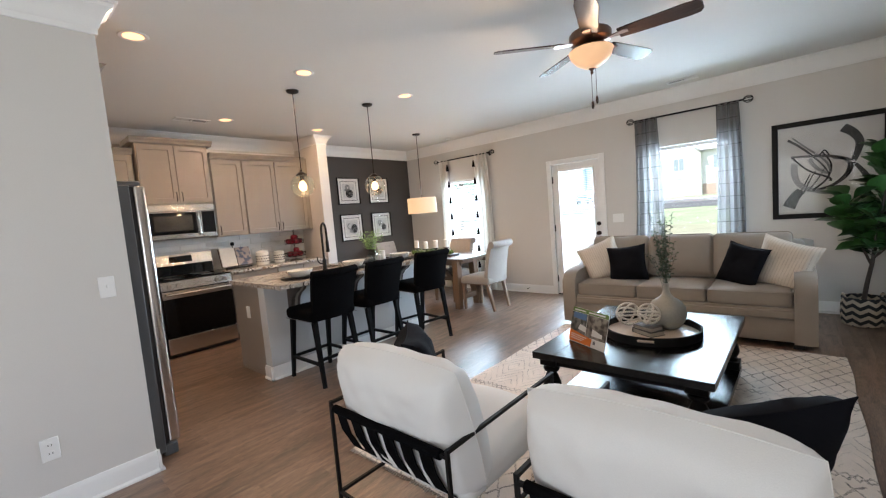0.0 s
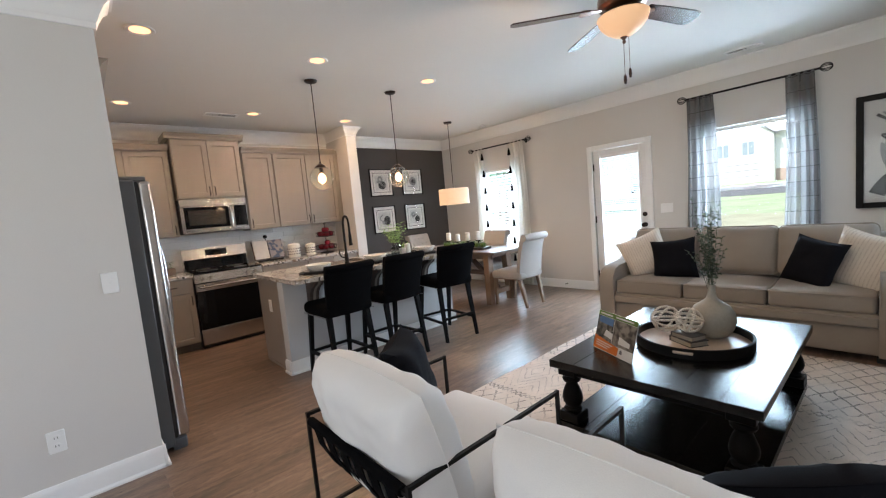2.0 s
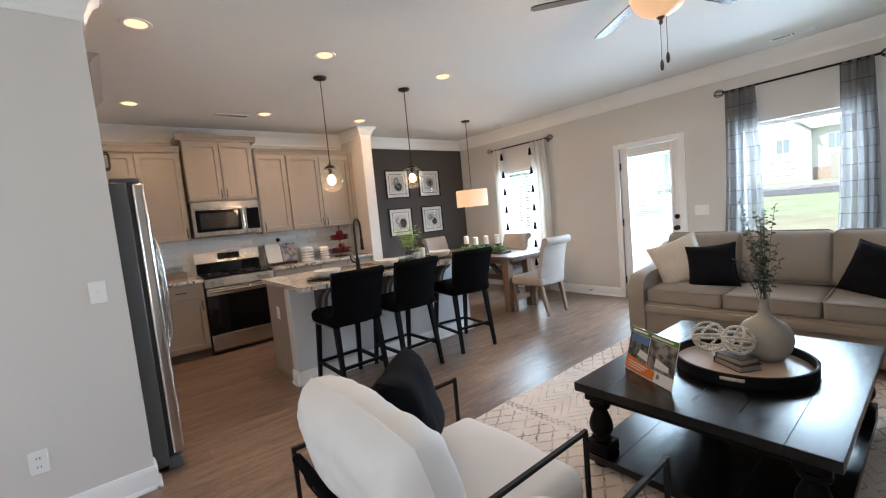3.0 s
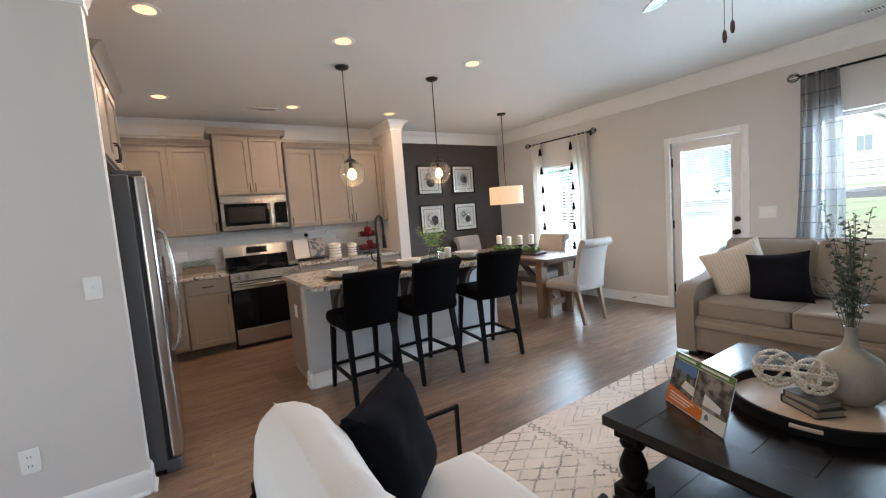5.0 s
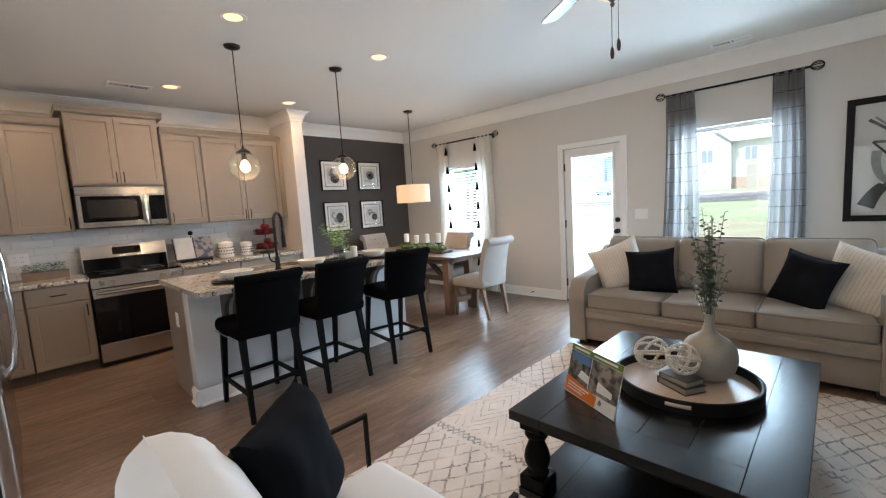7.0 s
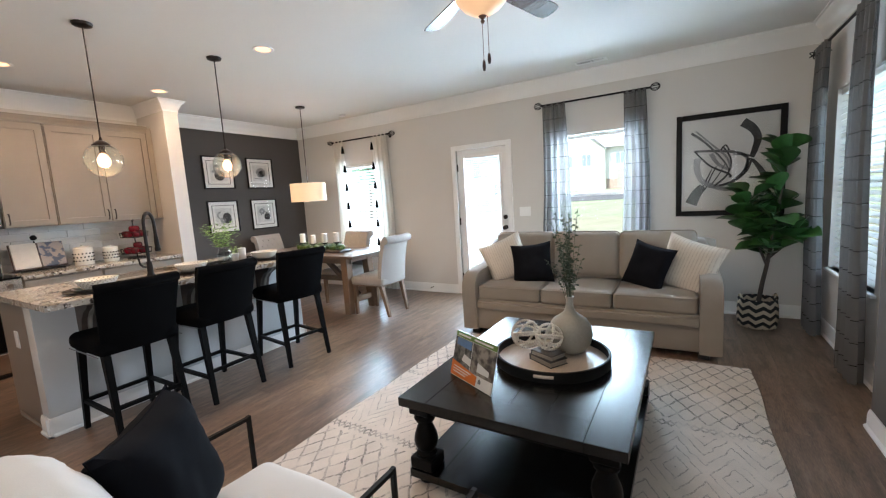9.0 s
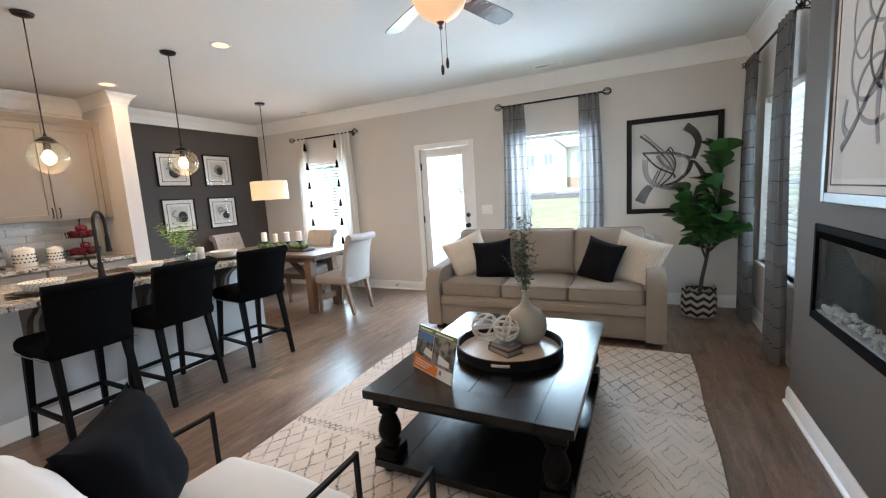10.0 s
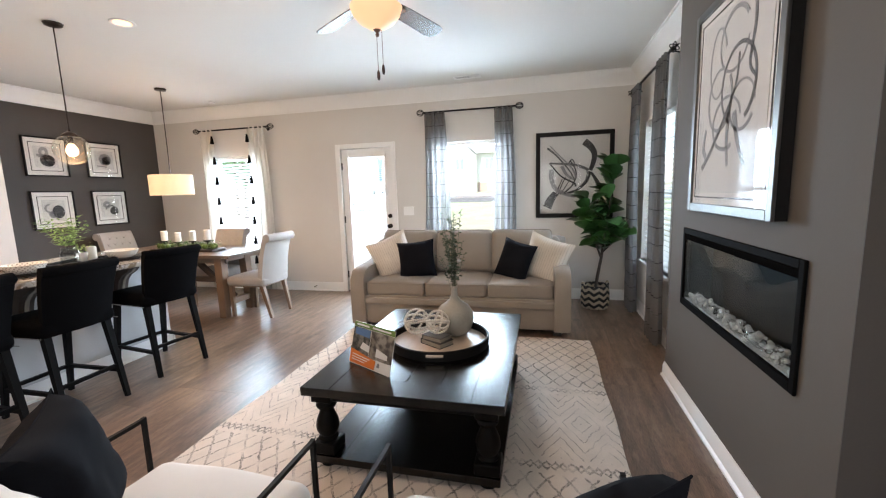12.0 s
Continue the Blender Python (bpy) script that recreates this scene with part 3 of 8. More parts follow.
def window(name, axis, at, out, a0, a1, z0, z1, label, slats=0, tilt=0.3):
    """A double-hung window set in the wall; out is +1 when outdoors lies at larger values of the axis."""
    w = tagged(thing(name, pose(0, 0, 0), label, "window"), kind="structure")

    def bx(g, u0, u1, d0, d1, p, q, r=0.003):
        lo, hi = sorted((at + out * d0, at + out * d1))
        return g.box(u0, u1, lo, hi, p, q, r) if axis == "y" else g.box(lo, hi, u0, u1, p, q, r)

    mid = (z0 + z1) / 2
    g = Geo()
    for u0, u1 in ((a0, a0 + 0.045), (a1 - 0.045, a1)):
        bx(g, u0, u1, 0.08, 0.15, z0, z1)
    bx(g, a0, a1, 0.08, 0.15, z1 - 0.045, z1)
    bx(g, a0, a1, 0.08, 0.15, z0, z0 + 0.05)
    bx(g, a0 + 0.04, a1 - 0.04, 0.09, 0.13, mid - 0.02, mid + 0.02)
    part("window_frame", g, TRIM, w, "white vinyl frame")
    part("window_sill", bx(Geo(), a0 - 0.03, a1 + 0.03, -0.03, 0.08, z0 - 0.022, z0, 0.005), TRIM, w)
    for p, q in ((z0 + 0.05, mid - 0.02), (mid + 0.02, z1 - 0.045)):
        k = part("pane", bx(Geo(), a0 + 0.045, a1 - 0.045, 0.108, 0.113, p, q, 0), PANE, w)
        k.visible_shadow = False
    if slats:
        part("blind_headrail", bx(Geo(), a0 + 0.01, a1 - 0.01, 0.02, 0.07, z1 - 0.05, z1 - 0.003), TRIM, w)
        n = int((z1 - z0 - 0.08) / slats)
        for i in range(n):
            z = z0 + 0.03 + i * slats
            c, s = 0.022 * math.cos(tilt), 0.022 * math.sin(tilt)
            if axis == "y":
                g = Geo().add([(a0 + 0.012, at + out * (0.045 - c), z - s), (a1 - 0.012, at + out * (0.045 - c), z - s), (a1 - 0.012, at + out * (0.045 + c), z + s), (a0 + 0.012, at + out * (0.045 + c), z + s)], [(0, 1, 2, 3)])
            else:
                g = Geo().add([(at + out * (0.045 - c), a0 + 0.012, z - s), (at + out * (0.045 - c), a1 - 0.012, z - s), (at + out * (0.045 + c), a1 - 0.012, z + s), (at + out * (0.045 + c), a0 + 0.012, z + s)], [(0, 1, 2, 3)])
            n4 = len(g.v)
            g.add([(p[0], p[1], p[2] + 0.003) for p in g.v], [(3, 2, 1, 0)])
            g.f += [(0, 1, 5, 4), (1, 2, 6, 5), (2, 3, 7, 6), (3, 0, 4, 7)]
            part("slat", g, SLAT, w)
    return w


back_door()
window("window_1", "y", YB, 1, *WIN1, "white framed window looking onto a lawn and houses")
window("window_2", "y", YB, 1, *WIND, "white framed dining window with open horizontal blinds", 0.048, 0.40)
window("window_3", "x", XR, 1, *WINR, "white framed side window with open horizontal blinds", 0.048, 0.5)
window("window_4", "y", YF, -1, -1.7, 0.5, 0.5, 2.2, "white framed window behind the seating")
window("window_5", "x", XR, 1, -0.4, 0.8, 0.65, 2.15, "white framed side window near the entry")

# ---- outdoors ----
# lawn round the house, rising towards the street
def lawn(y):
    return -0.25 + 1.5 * max(0.0, min(1.0, (y - 9.0) / 33.0))


g = Geo()
ys = [7.78, 9.0, 14.0, 20.0, 26.0, 32.0, 37.0, 42.0, 400.0]
straw = Geo()
for a, b in zip(ys, ys[1:]):
    (straw if b <= 20.0 else g).add([(-400, a, lawn(a)), (400, a, lawn(a)), (400, b, lawn(b)), (-400, b, lawn(b))], [(0, 1, 2, 3)])
for a, b in (((-400, -400), (400, -1.66)), ((-400, -1.66), (-6.05, 7.78)), ((1.31, -1.66), (400, 7.78))):
    g.add([(a[0], a[1], -0.25), (b[0], a[1], -0.25), (b[0], b[1], -0.25), (a[0], b[1], -0.25)], [(0, 1, 2, 3)])
solid("ground_straw", straw, STRAW, "pale straw-covered new lawn behind the house", kind="structure", smooth=0)
solid("ground", g, GRASS, "sunlit lawn rising towards the street", kind="structure", smooth=0)

# ---- kitchen ----
UX, MX, KX = -5.55, -5.50, -5.25  # fronts of wall cabinets, hood cabinet and base cabinets


def shaker(parent, axis, front, a0, a1, z0, z1, handle=None, out=1, frame_w=0.055):
    """A shaker door in the plane axis=front, facing out; handle: (a, z, upright)."""
    t0, t1, tp = front, front + out * 0.020, front + out * 0.009
    i0, i1, j0, j1 = a0 + frame_w, a1 - frame_w, z0 + frame_w, z1 - frame_w
    ring = lambda d, u0, u1, p, q: [(d, u, w) if axis == "x" else (u, d, w) for u, w in ((u0, p), (u1, p), (u1, q), (u0, q))]
    e = 0.002
    loops = [ring(t0, a0, a1, z0, z1), ring(t1 - out * e, a0, a1, z0, z1), ring(t1, a0 + e, a1 - e, z0 + e, z1 - e), ring(t1, i0, i1, j0, j1), ring(tp, i0 + e, i1 - e, j0 + e, j1 - e)]
    fs = [(4 * k + q, 4 * k + (q + 1) % 4, 4 * k + 4 + (q + 1) % 4, 4 * k + 4 + q) for k in range(4) for q in range(4)] + [(0, 1, 2, 3), (16, 17, 18, 19)]
    g = Geo().add([p for lp in loops for p in lp], fs)
    d = part("cabinet_door", g, CAB, parent, smooth=0)
    if handle:
        pull(d, axis, front + out * 0.020, out, *handle)
    return d


def pull(parent, axis, front, out, a, z, upright):
    h = 0.052
    p = [(-h, 0.0), (-h, 0.018), (-h * 0.7, 0.026), (h * 0.7, 0.026), (h, 0.018), (h, 0.0)]
    pts = []
    for s, d in p:
        u, w = (a, z + s) if upright else (a + s, z)
        pts.append((front + out * d, u, w) if axis == "x" else (u, front + out * d, w))
    part("handle", Geo().tube(pts, 0.0055, 8), BRONZE, parent, "dark bronze pull")


def wall_cabinet(name, y0, y1, z0, z1, front, doors, label, crown_top=True, deep=None):
    c = thing(name, pose(0, 0, 0), label, "cabinet", "kitchen wall cabinets")
    part("body", Geo().box(XL + 0.002, front - 0.001, y0 + 0.0015, y1 - 0.0015, z0, z1, 0.002), CAB, c)
    for a0, a1, hnd in doors:
        ha = {"l": a0 + 0.028, "r": a1 - 0.028}.get(hnd)
        shaker(c, "x", front, a0, a1, z0 + 0.012, z1 - 0.03, (ha, z0 + 0.085, True) if ha else None)
    if crown_top:
        prof = [(0, 0), (0.012, 0), (0.016, 0.02), (0.03, 0.035), (0.045, 0.05), (0.05, 0.065), (0, 0.065)]
        g = Geo()
        e = 0.05 if front > UX + 0.02 else 0.0
        vs = []
        for yy, k in ((y0 - e, 1), (y1 + e, 1)):
            vs += [(front + 0.02 + a - 0.002, yy, z1 + b - 0.012) for a, b in prof]
        k = len(prof)
        g.add(vs, [(i, (i + 1) % k, k + (i + 1) % k, k + i) for i in range(k)] + [tuple(range(k)), tuple(reversed(range(k, 2 * k)))])
        g.box(XL + 0.002, front + 0.02, y0 - e, y1 + e, z1 - 0.011, z1 + 0.053)
        part("cornice", g, CAB, c)
    return c


wall_cabinet("wall_cabinet", 1.50, 2.00, 1.365, 2.41, UX, [(1.51, 1.99, "r")], "greige painted shaker wall cabinet with single door")
wall_cabinet("wall_cabinet", 2.00, 2.885, 1.365, 2.41, UX, [(2.01, 2.438, None), (2.446, 2.875, "r")], "greige painted shaker wall cabinet with two doors")
wall_cabinet("hood_cabinet", 2.905, 3.675, 1.815, 2.545, MX, [(2.915, 3.287, "r"), (3.293, 3.665, "l")], "taller greige painted cabinet above the microwave")
wall_cabinet("wall_cabinet", 3.695, 4.095, 1.365, 2.41, UX, [(3.705, 4.085, "l")], "greige painted shaker wall cabinet with single door")
wall_cabinet("wall_cabinet", 4.095, 5.032, 1.365, 2.41, UX, [(4.105, 4.558, "r"), (4.566, 5.02, "l")], "greige painted shaker wall cabinet with two doors")
solid("cabinet_filler", Geo().box(XL + 0.002, UX + 0.004, 5.033, WY0 - 0.001, 1.365, 2.46, 0.002), CAB, "greige filler strip between cabinet and wing wall", "filler strip")


def base_cabinet(y0, y1, label, doors, drawer=True):
    c = thing("base_cabinet", pose(0, 0, 0), label, "cabinet", "kitchen base cabinets")
    part("body", Geo().box(XL + 0.002, KX - 0.021, y0 + 0.0015, y1 - 0.0015, 0.10, 0.878, 0.002), CAB, c)
    part("toe_kick", Geo().box(XL + 0.002, KX - 0.085, y0 + 0.0015, y1 - 0.0015, 0, 0.10), CABIN, c, "dark recessed toe kick")
    for a0, a1, hnd in doors:
        top = 0.70 if drawer else 0.865
        ha = {"l": a0 + 0.028, "r": a1 - 0.028}.get(hnd)
        shaker(c, "x", KX - 0.02, a0, a1, 0.115, top, (ha, top - 0.085, True) if ha else None)
        if drawer:
            d = part("drawer", Geo().box(KX - 0.02, KX, a0, a1, 0.712, 0.868, 0.003), CAB, c)
            pull(d, "x", KX, 1, (a0 + a1) / 2, 0.79, False)


base_cabinet(1.50, 2.44, "greige painted shaker base cabinet with drawer", [(1.51, 1.965, "r"), (1.975, 2.43, "l")])
base_cabinet(2.44, 2.895, "greige painted shaker base cabinet with drawer above one door", [(2.45, 2.885, "r")])
base_cabinet(3.685, 4.30, "greige painted shaker base cabinet beside the range", [(3.695, 4.29, "l")])
base_cabinet(4.30, 5.098, "greige painted shaker base cabinet by the wing wall", [(4.31, 4.69, "r"), (4.70, 5.088, "l")])
for a, b in ((1.50, 2.897), (3.683, 5.098)):
    solid("countertop", Geo().box(XL + 0.012, KX + 0.025, a, b, 0.88, 0.918, 0.006), GRANITE, "speckled beige granite countertop on the base cabinets", "countertop")

# backsplash of long white tiles
TILE = mat("white_tile", (0.70, 0.685, 0.66), 0.18, var=0.03, scale=9, per=0.03)
splash = solid("backsplash", Geo().box(XL, XL + 0.004, 1.50, 5.10, 0.918, 1.37), mat("tile_grout", (0.67, 0.655, 0.63), 0.8), "white subway tile backsplash", kind="structure", smooth=0)
tile_mesh = {}


def piece(name, dims, material, parent, at, r=0.0015):
    key = (name, tuple(round(d, 3) for d in dims))
    if key not in tile_mesh:
        dx, dy, dz = dims
        c = r
        g = Geo()
        g.add([(0, 0, 0), (0, dy, 0), (0, dy, dz), (0, 0, dz), (dx, c, c), (dx, dy - c, c), (dx, dy - c, dz - c), (dx, c, dz - c)],
              [(4, 5, 6, 7), (0, 1, 5, 4), (1, 2, 6, 5), (2, 3, 7, 6), (3, 0, 4, 7)])
        tile_mesh[key] = mesh_of(name, g, material, 0)
    ob = new(name, tile_mesh[key])
    ob.location = at
    ob.parent = parent
    return ob


def switch_plate(name, at, n, gangs=1, outlet=False, label="white wall plate"):
    """A wall plate at a point of a wall whose normal is +x or -x, -y."""
    s = thing(name, Matrix.Translation(at) @ {"+x": pose(0, 0, 0, 0, 0, 90), "-y": pose(0, 0, 0)}[n], label, "outlet" if outlet else "light switch")
    w = 0.037 * gangs + 0.0
    part("plate", Geo().box(-w, w, -0.007, -0.0005, -0.06, 0.06, 0.003), TRIM, s)
    for i in range(gangs):
        x = (i - (gangs - 1) / 2) * 0.046
        if outlet:
            for z in (-0.022, 0.022):
                o = part("socket", Geo().cyl((x, -0.007, z), (x, -0.0095, z), 0.016, n=18), TRIM, s)
                part("slots", Geo().box(x - 0.008, x - 0.005, -0.0105, -0.0094, z - 0.004, z + 0.006).box(x + 0.005, x + 0.008, -0.0105, -0.0094, z - 0.004, z + 0.006), BLACK, o)
        else:
            part("toggle", Geo().box(x - 0.005, x + 0.005, -0.016, -0.007, -0.004, 0.014, 0.002), TRIM, s)
    return s


switch_plate("light_switch", (NX, 2.063, 1.162), "+x", 1, label="white single toggle light switch on the wall end")
switch_plate("outlet", (NX, 1.733, 0.36), "+x", 1, True, "white wall outlet low on the wall end")
switch_plate("light_switch", (-1.72, YB, 1.16), "-y", 2, label="white double switch plate beside the back door")
switch_plate("outlet", (XL + 0.012, 2.45, 1.12), "+x", 2, True, "white double outlet on the tile backsplash")


def gas_range():
    y0, y1 = 2.905, 3.675
    r = thing("range", pose(0, 0, 0), "stainless steel electric range with black glass oven door", "stove")
    f = KX + 0.02
    part("body", Geo().box(XL + 0.03, f - 0.045, y0, y1, 0.03, 0.905, 0.004), BLACK, r)
    part("cooktop", Geo().box(XL + 0.03, f - 0.005, y0, y1, 0.905, 0.922, 0.004), BLACKGLASS, r, "black glass cooktop")
    b = part("backguard", Geo().prism([(XL + 0.015, 0.922), (XL + 0.10, 0.922), (XL + 0.085, 1.06), (XL + 0.06, 1.19), (XL + 0.015, 1.19)], y0, y1, "y"), STEEL, r, "stainless backguard")
    part("glass_riser", Geo().prism([(XL + 0.103, 0.924), (XL + 0.107, 0.924), (XL + 0.092, 1.055), (XL + 0.088, 1.055)], y0 + 0.012, y1 - 0.012, "y"), BLACKGLASS, b)
    part("display", Geo().prism([(XL + 0.080, 1.085), (XL + 0.0835, 1.085), (XL + 0.0685, 1.165), (XL + 0.065, 1.165)], 3.17, 3.43, "y"), BLACKGLASS, b, "black clock panel")
    panel = part("control_panel", Geo().prism([(f - 0.045, 0.80), (f, 0.80), (f - 0.012, 0.90), (f - 0.045, 0.903)], y0, y1, "y"), STEEL, r, "stainless control strip")
    for yy in (2.99, 3.08, 3.50, 3.59):
        part("knob", Geo().cyl((f - 0.008, yy, 0.85), (f + 0.022, yy, 0.847), 0.024, 0.020, 18), STEEL, panel, "steel control knob")
    d = part("oven_door", Geo().box(f - 0.042, f, y0 + 0.003, y1 - 0.003, 0.25, 0.792, 0.006), BLACKGLASS, r, "black glass oven door")
    part("door_top_rail", Geo().box(f - 0.002, f + 0.006, y0 + 0.003, y1 - 0.003, 0.70, 0.79, 0.003), STEEL, d)
    g = Geo().tube([(f + 0.05, y0 + 0.04, 0.752), (f + 0.058, y0 + 0.08, 0.752), (f + 0.058, y1 - 0.08, 0.752), (f + 0.05, y1 - 0.04, 0.752)], 0.013, 12)
    for yy in (y0 + 0.045, y1 - 0.045):
        g.box(f + 0.004, f + 0.052, yy - 0.012, yy + 0.012, 0.742, 0.762, 0.003)
    part("door_handle", g, STEEL, d, "brushed steel bar handle")
    part("storage_drawer", Geo().box(f - 0.042, f + 0.004, y0 + 0.003, y1 - 0.003, 0.055, 0.24, 0.005), STEEL, r, "stainless storage drawer")
    part("base", Geo().box(XL + 0.05, f - 0.07, y0 + 0.01, y1 - 0.01, 0.0, 0.05), BLACK, r)
    for cx, cy, rr in ((-5.70, 3.10, 0.075), (-5.70, 3.48, 0.095), (-5.43, 3.10, 0.10), (-5.43, 3.48, 0.075)):
        part("burner_ring", Geo().lathe([(rr, 0.9222), (rr + 0.003, 0.9228), (rr + 0.006, 0.9222)], 32, (cx, cy, 0)), mat_grey, r)


mat_grey = mat("mid_grey", (0.16, 0.16, 0.16), 0.5)
gas_range()


def microwave():
    y0, y1, z0, z1, f = 2.91, 3.67, 1.385, 1.81, MX + 0.015
    m = thing("microwave", pose(0, 0, 0), "stainless over-the-range microwave with black window", "microwave")
    part("body", Geo().box(XL + 0.004, f - 0.03, y0, y1, z0, z1, 0.004), DARKSTEEL, m)
    part("vent_strip", Geo().box(f - 0.03, f, y0, y1, z1 - 0.085, z1 - 0.002, 0.004), STEEL, m)
    d = part("door", Geo().box(f - 0.03, f, y0, y0 + 0.585, z0 + 0.004, z1 - 0.088, 0.004), STEEL, m)
    part("window", Geo().box(f - 0.001, f + 0.003, y0 + 0.035, y0 + 0.535, z0 + 0.06, z1 - 0.10, 0.002), BLACKGLASS, d, "black microwave window")
    part("window_screen", Geo().box(f + 0.003, f + 0.004, y0 + 0.08, y0 + 0.49, z0 + 0.10, z1 - 0.14, 0.0005), mat("dark_screen", (0.010, 0.010, 0.011), 0.25), d)
    part("control_panel", Geo().box(f - 0.03, f + 0.001, y0 + 0.589, y1, z0 + 0.004, z1 - 0.088, 0.004), STEEL, m)
    part("keypad", Geo().box(f + 0.001, f + 0.004, y0 + 0.598, y1 - 0.012, z0 + 0.06, z1 - 0.10, 0.002), BLACKGLASS, m, "black keypad")
    g = Geo().tube([(f, y0 + 0.555, z0 + 0.04), (f + 0.035, y0 + 0.555, z0 + 0.06), (f + 0.04, y0 + 0.555, (z0 + z1) / 2 - 0.04), (f + 0.035, y0 + 0.555, z1 - 0.13), (f, y0 + 0.555, z1 - 0.11)], 0.012, 10)
    part("handle", g, STEEL, d)
    part("grease_filter", Geo().box(XL + 0.05, f - 0.05, y0 + 0.08, y1 - 0.08, z0 - 0.006, z0, 0.002), mat_grey, m)


microwave()


def fridge():
    x0, x1, yf = -3.76, -2.855, 2.345
    r = thing("refrigerator", pose(0, 0, 0), "stainless side-by-side refrigerator with dark grey sides", "refrigerator")
    part("body", Geo().box(x0, x1, 1.50, yf - 0.085, 0.03, 1.755, 0.006), DARKSTEEL, r, "dark grey cabinet side")
    part("gasket", Geo().box(x0 + 0.01, x1 - 0.012, yf - 0.085, yf - 0.068, 0.08, 1.745), BLACK, r, "black door gasket")
    mid = x0 + 0.40
    for a, b, hx in ((x0, mid - 0.003, mid - 0.045), (mid + 0.003, x1, mid + 0.048)):
        d = part("door", Geo().soft((a + b) / 2, yf - 0.034, 0.915, (b - a) / 2, 0.034, 0.835, 0.02, 3, 1), STEEL, r, "stainless steel door")
        pts = [(hx, yf, 0.62), (hx, yf + 0.035, 0.66), (hx, yf + 0.055, 0.80), (hx, yf + 0.06, 1.0), (hx, yf + 0.055, 1.25), (hx, yf + 0.035, 1.41), (hx, yf, 1.45)]
        part("handle", Geo().tube(pts, 0.013, 10), STEEL, d, "curved steel handle")
    part("dispenser", Geo().box(x0 + 0.09, x0 + 0.30, yf - 0.002, yf + 0.006, 0.88, 1.25, 0.004), BLACK, r, "black water dispenser")
    for a in (x0 + 0.05, x1 - 0.09):
        part("hinge_cover", Geo().box(a, a + 0.06, yf - 0.16, yf - 0.02, 1.752, 1.782, 0.006), DARKSTEEL, r)
    part("toe_grille", Geo().box(x0 + 0.02, x1 - 0.004, yf - 0.10, yf - 0.02, 0.0, 0.075, 0.006), DARKSTEEL, r)
    part("foot", Geo().box(x1 - 0.07, x1 - 0.01, 1.55, 1.62, 0, 0.03), BLACK, r)


fridge()
c = thing("fridge_cabinet", pose(0, 0, 0), "greige painted cabinet above the refrigerator", "cabinet", "kitchen wall cabinets")
part("body", Geo().box(-3.78, NX - 0.117, 1.482, 2.16, 1.86, 2.41, 0.002), CAB, c)
shaker(c, "y", 2.16, -3.77, -3.312, 1.87, 2.385, (-3.345, 1.945, True))
shaker(c, "y", 2.16, -3.304, -2.845, 1.87, 2.385, (-3.27, 1.945, True))
part("cornice", Geo().prism([(2.16, 2.40), (2.185, 2.40), (2.20, 2.43), (2.235, 2.465), (2.16, 2.465)], -3.80, NX - 0.117, "x"), CAB, c)
part("side_panel", Geo().box(-3.80, -3.781, 1.482, 2.16, 0, 2.41, 0.002), CAB, c)


# ---- island ----
IX0, IX1, IY0, IY1 = -4.20, -3.485, 3.285, 5.36


KNEE = mat("pale_grey_paint", (0.54, 0.545, 0.54), 0.6, var=0.03, scale=2, bump=0.05, fine=160)
CORBEL = mat("dark_brown_wood", (0.075, 0.055, 0.045), 0.5, var=0.25, scale=8, stretch=(1, 1, 6))


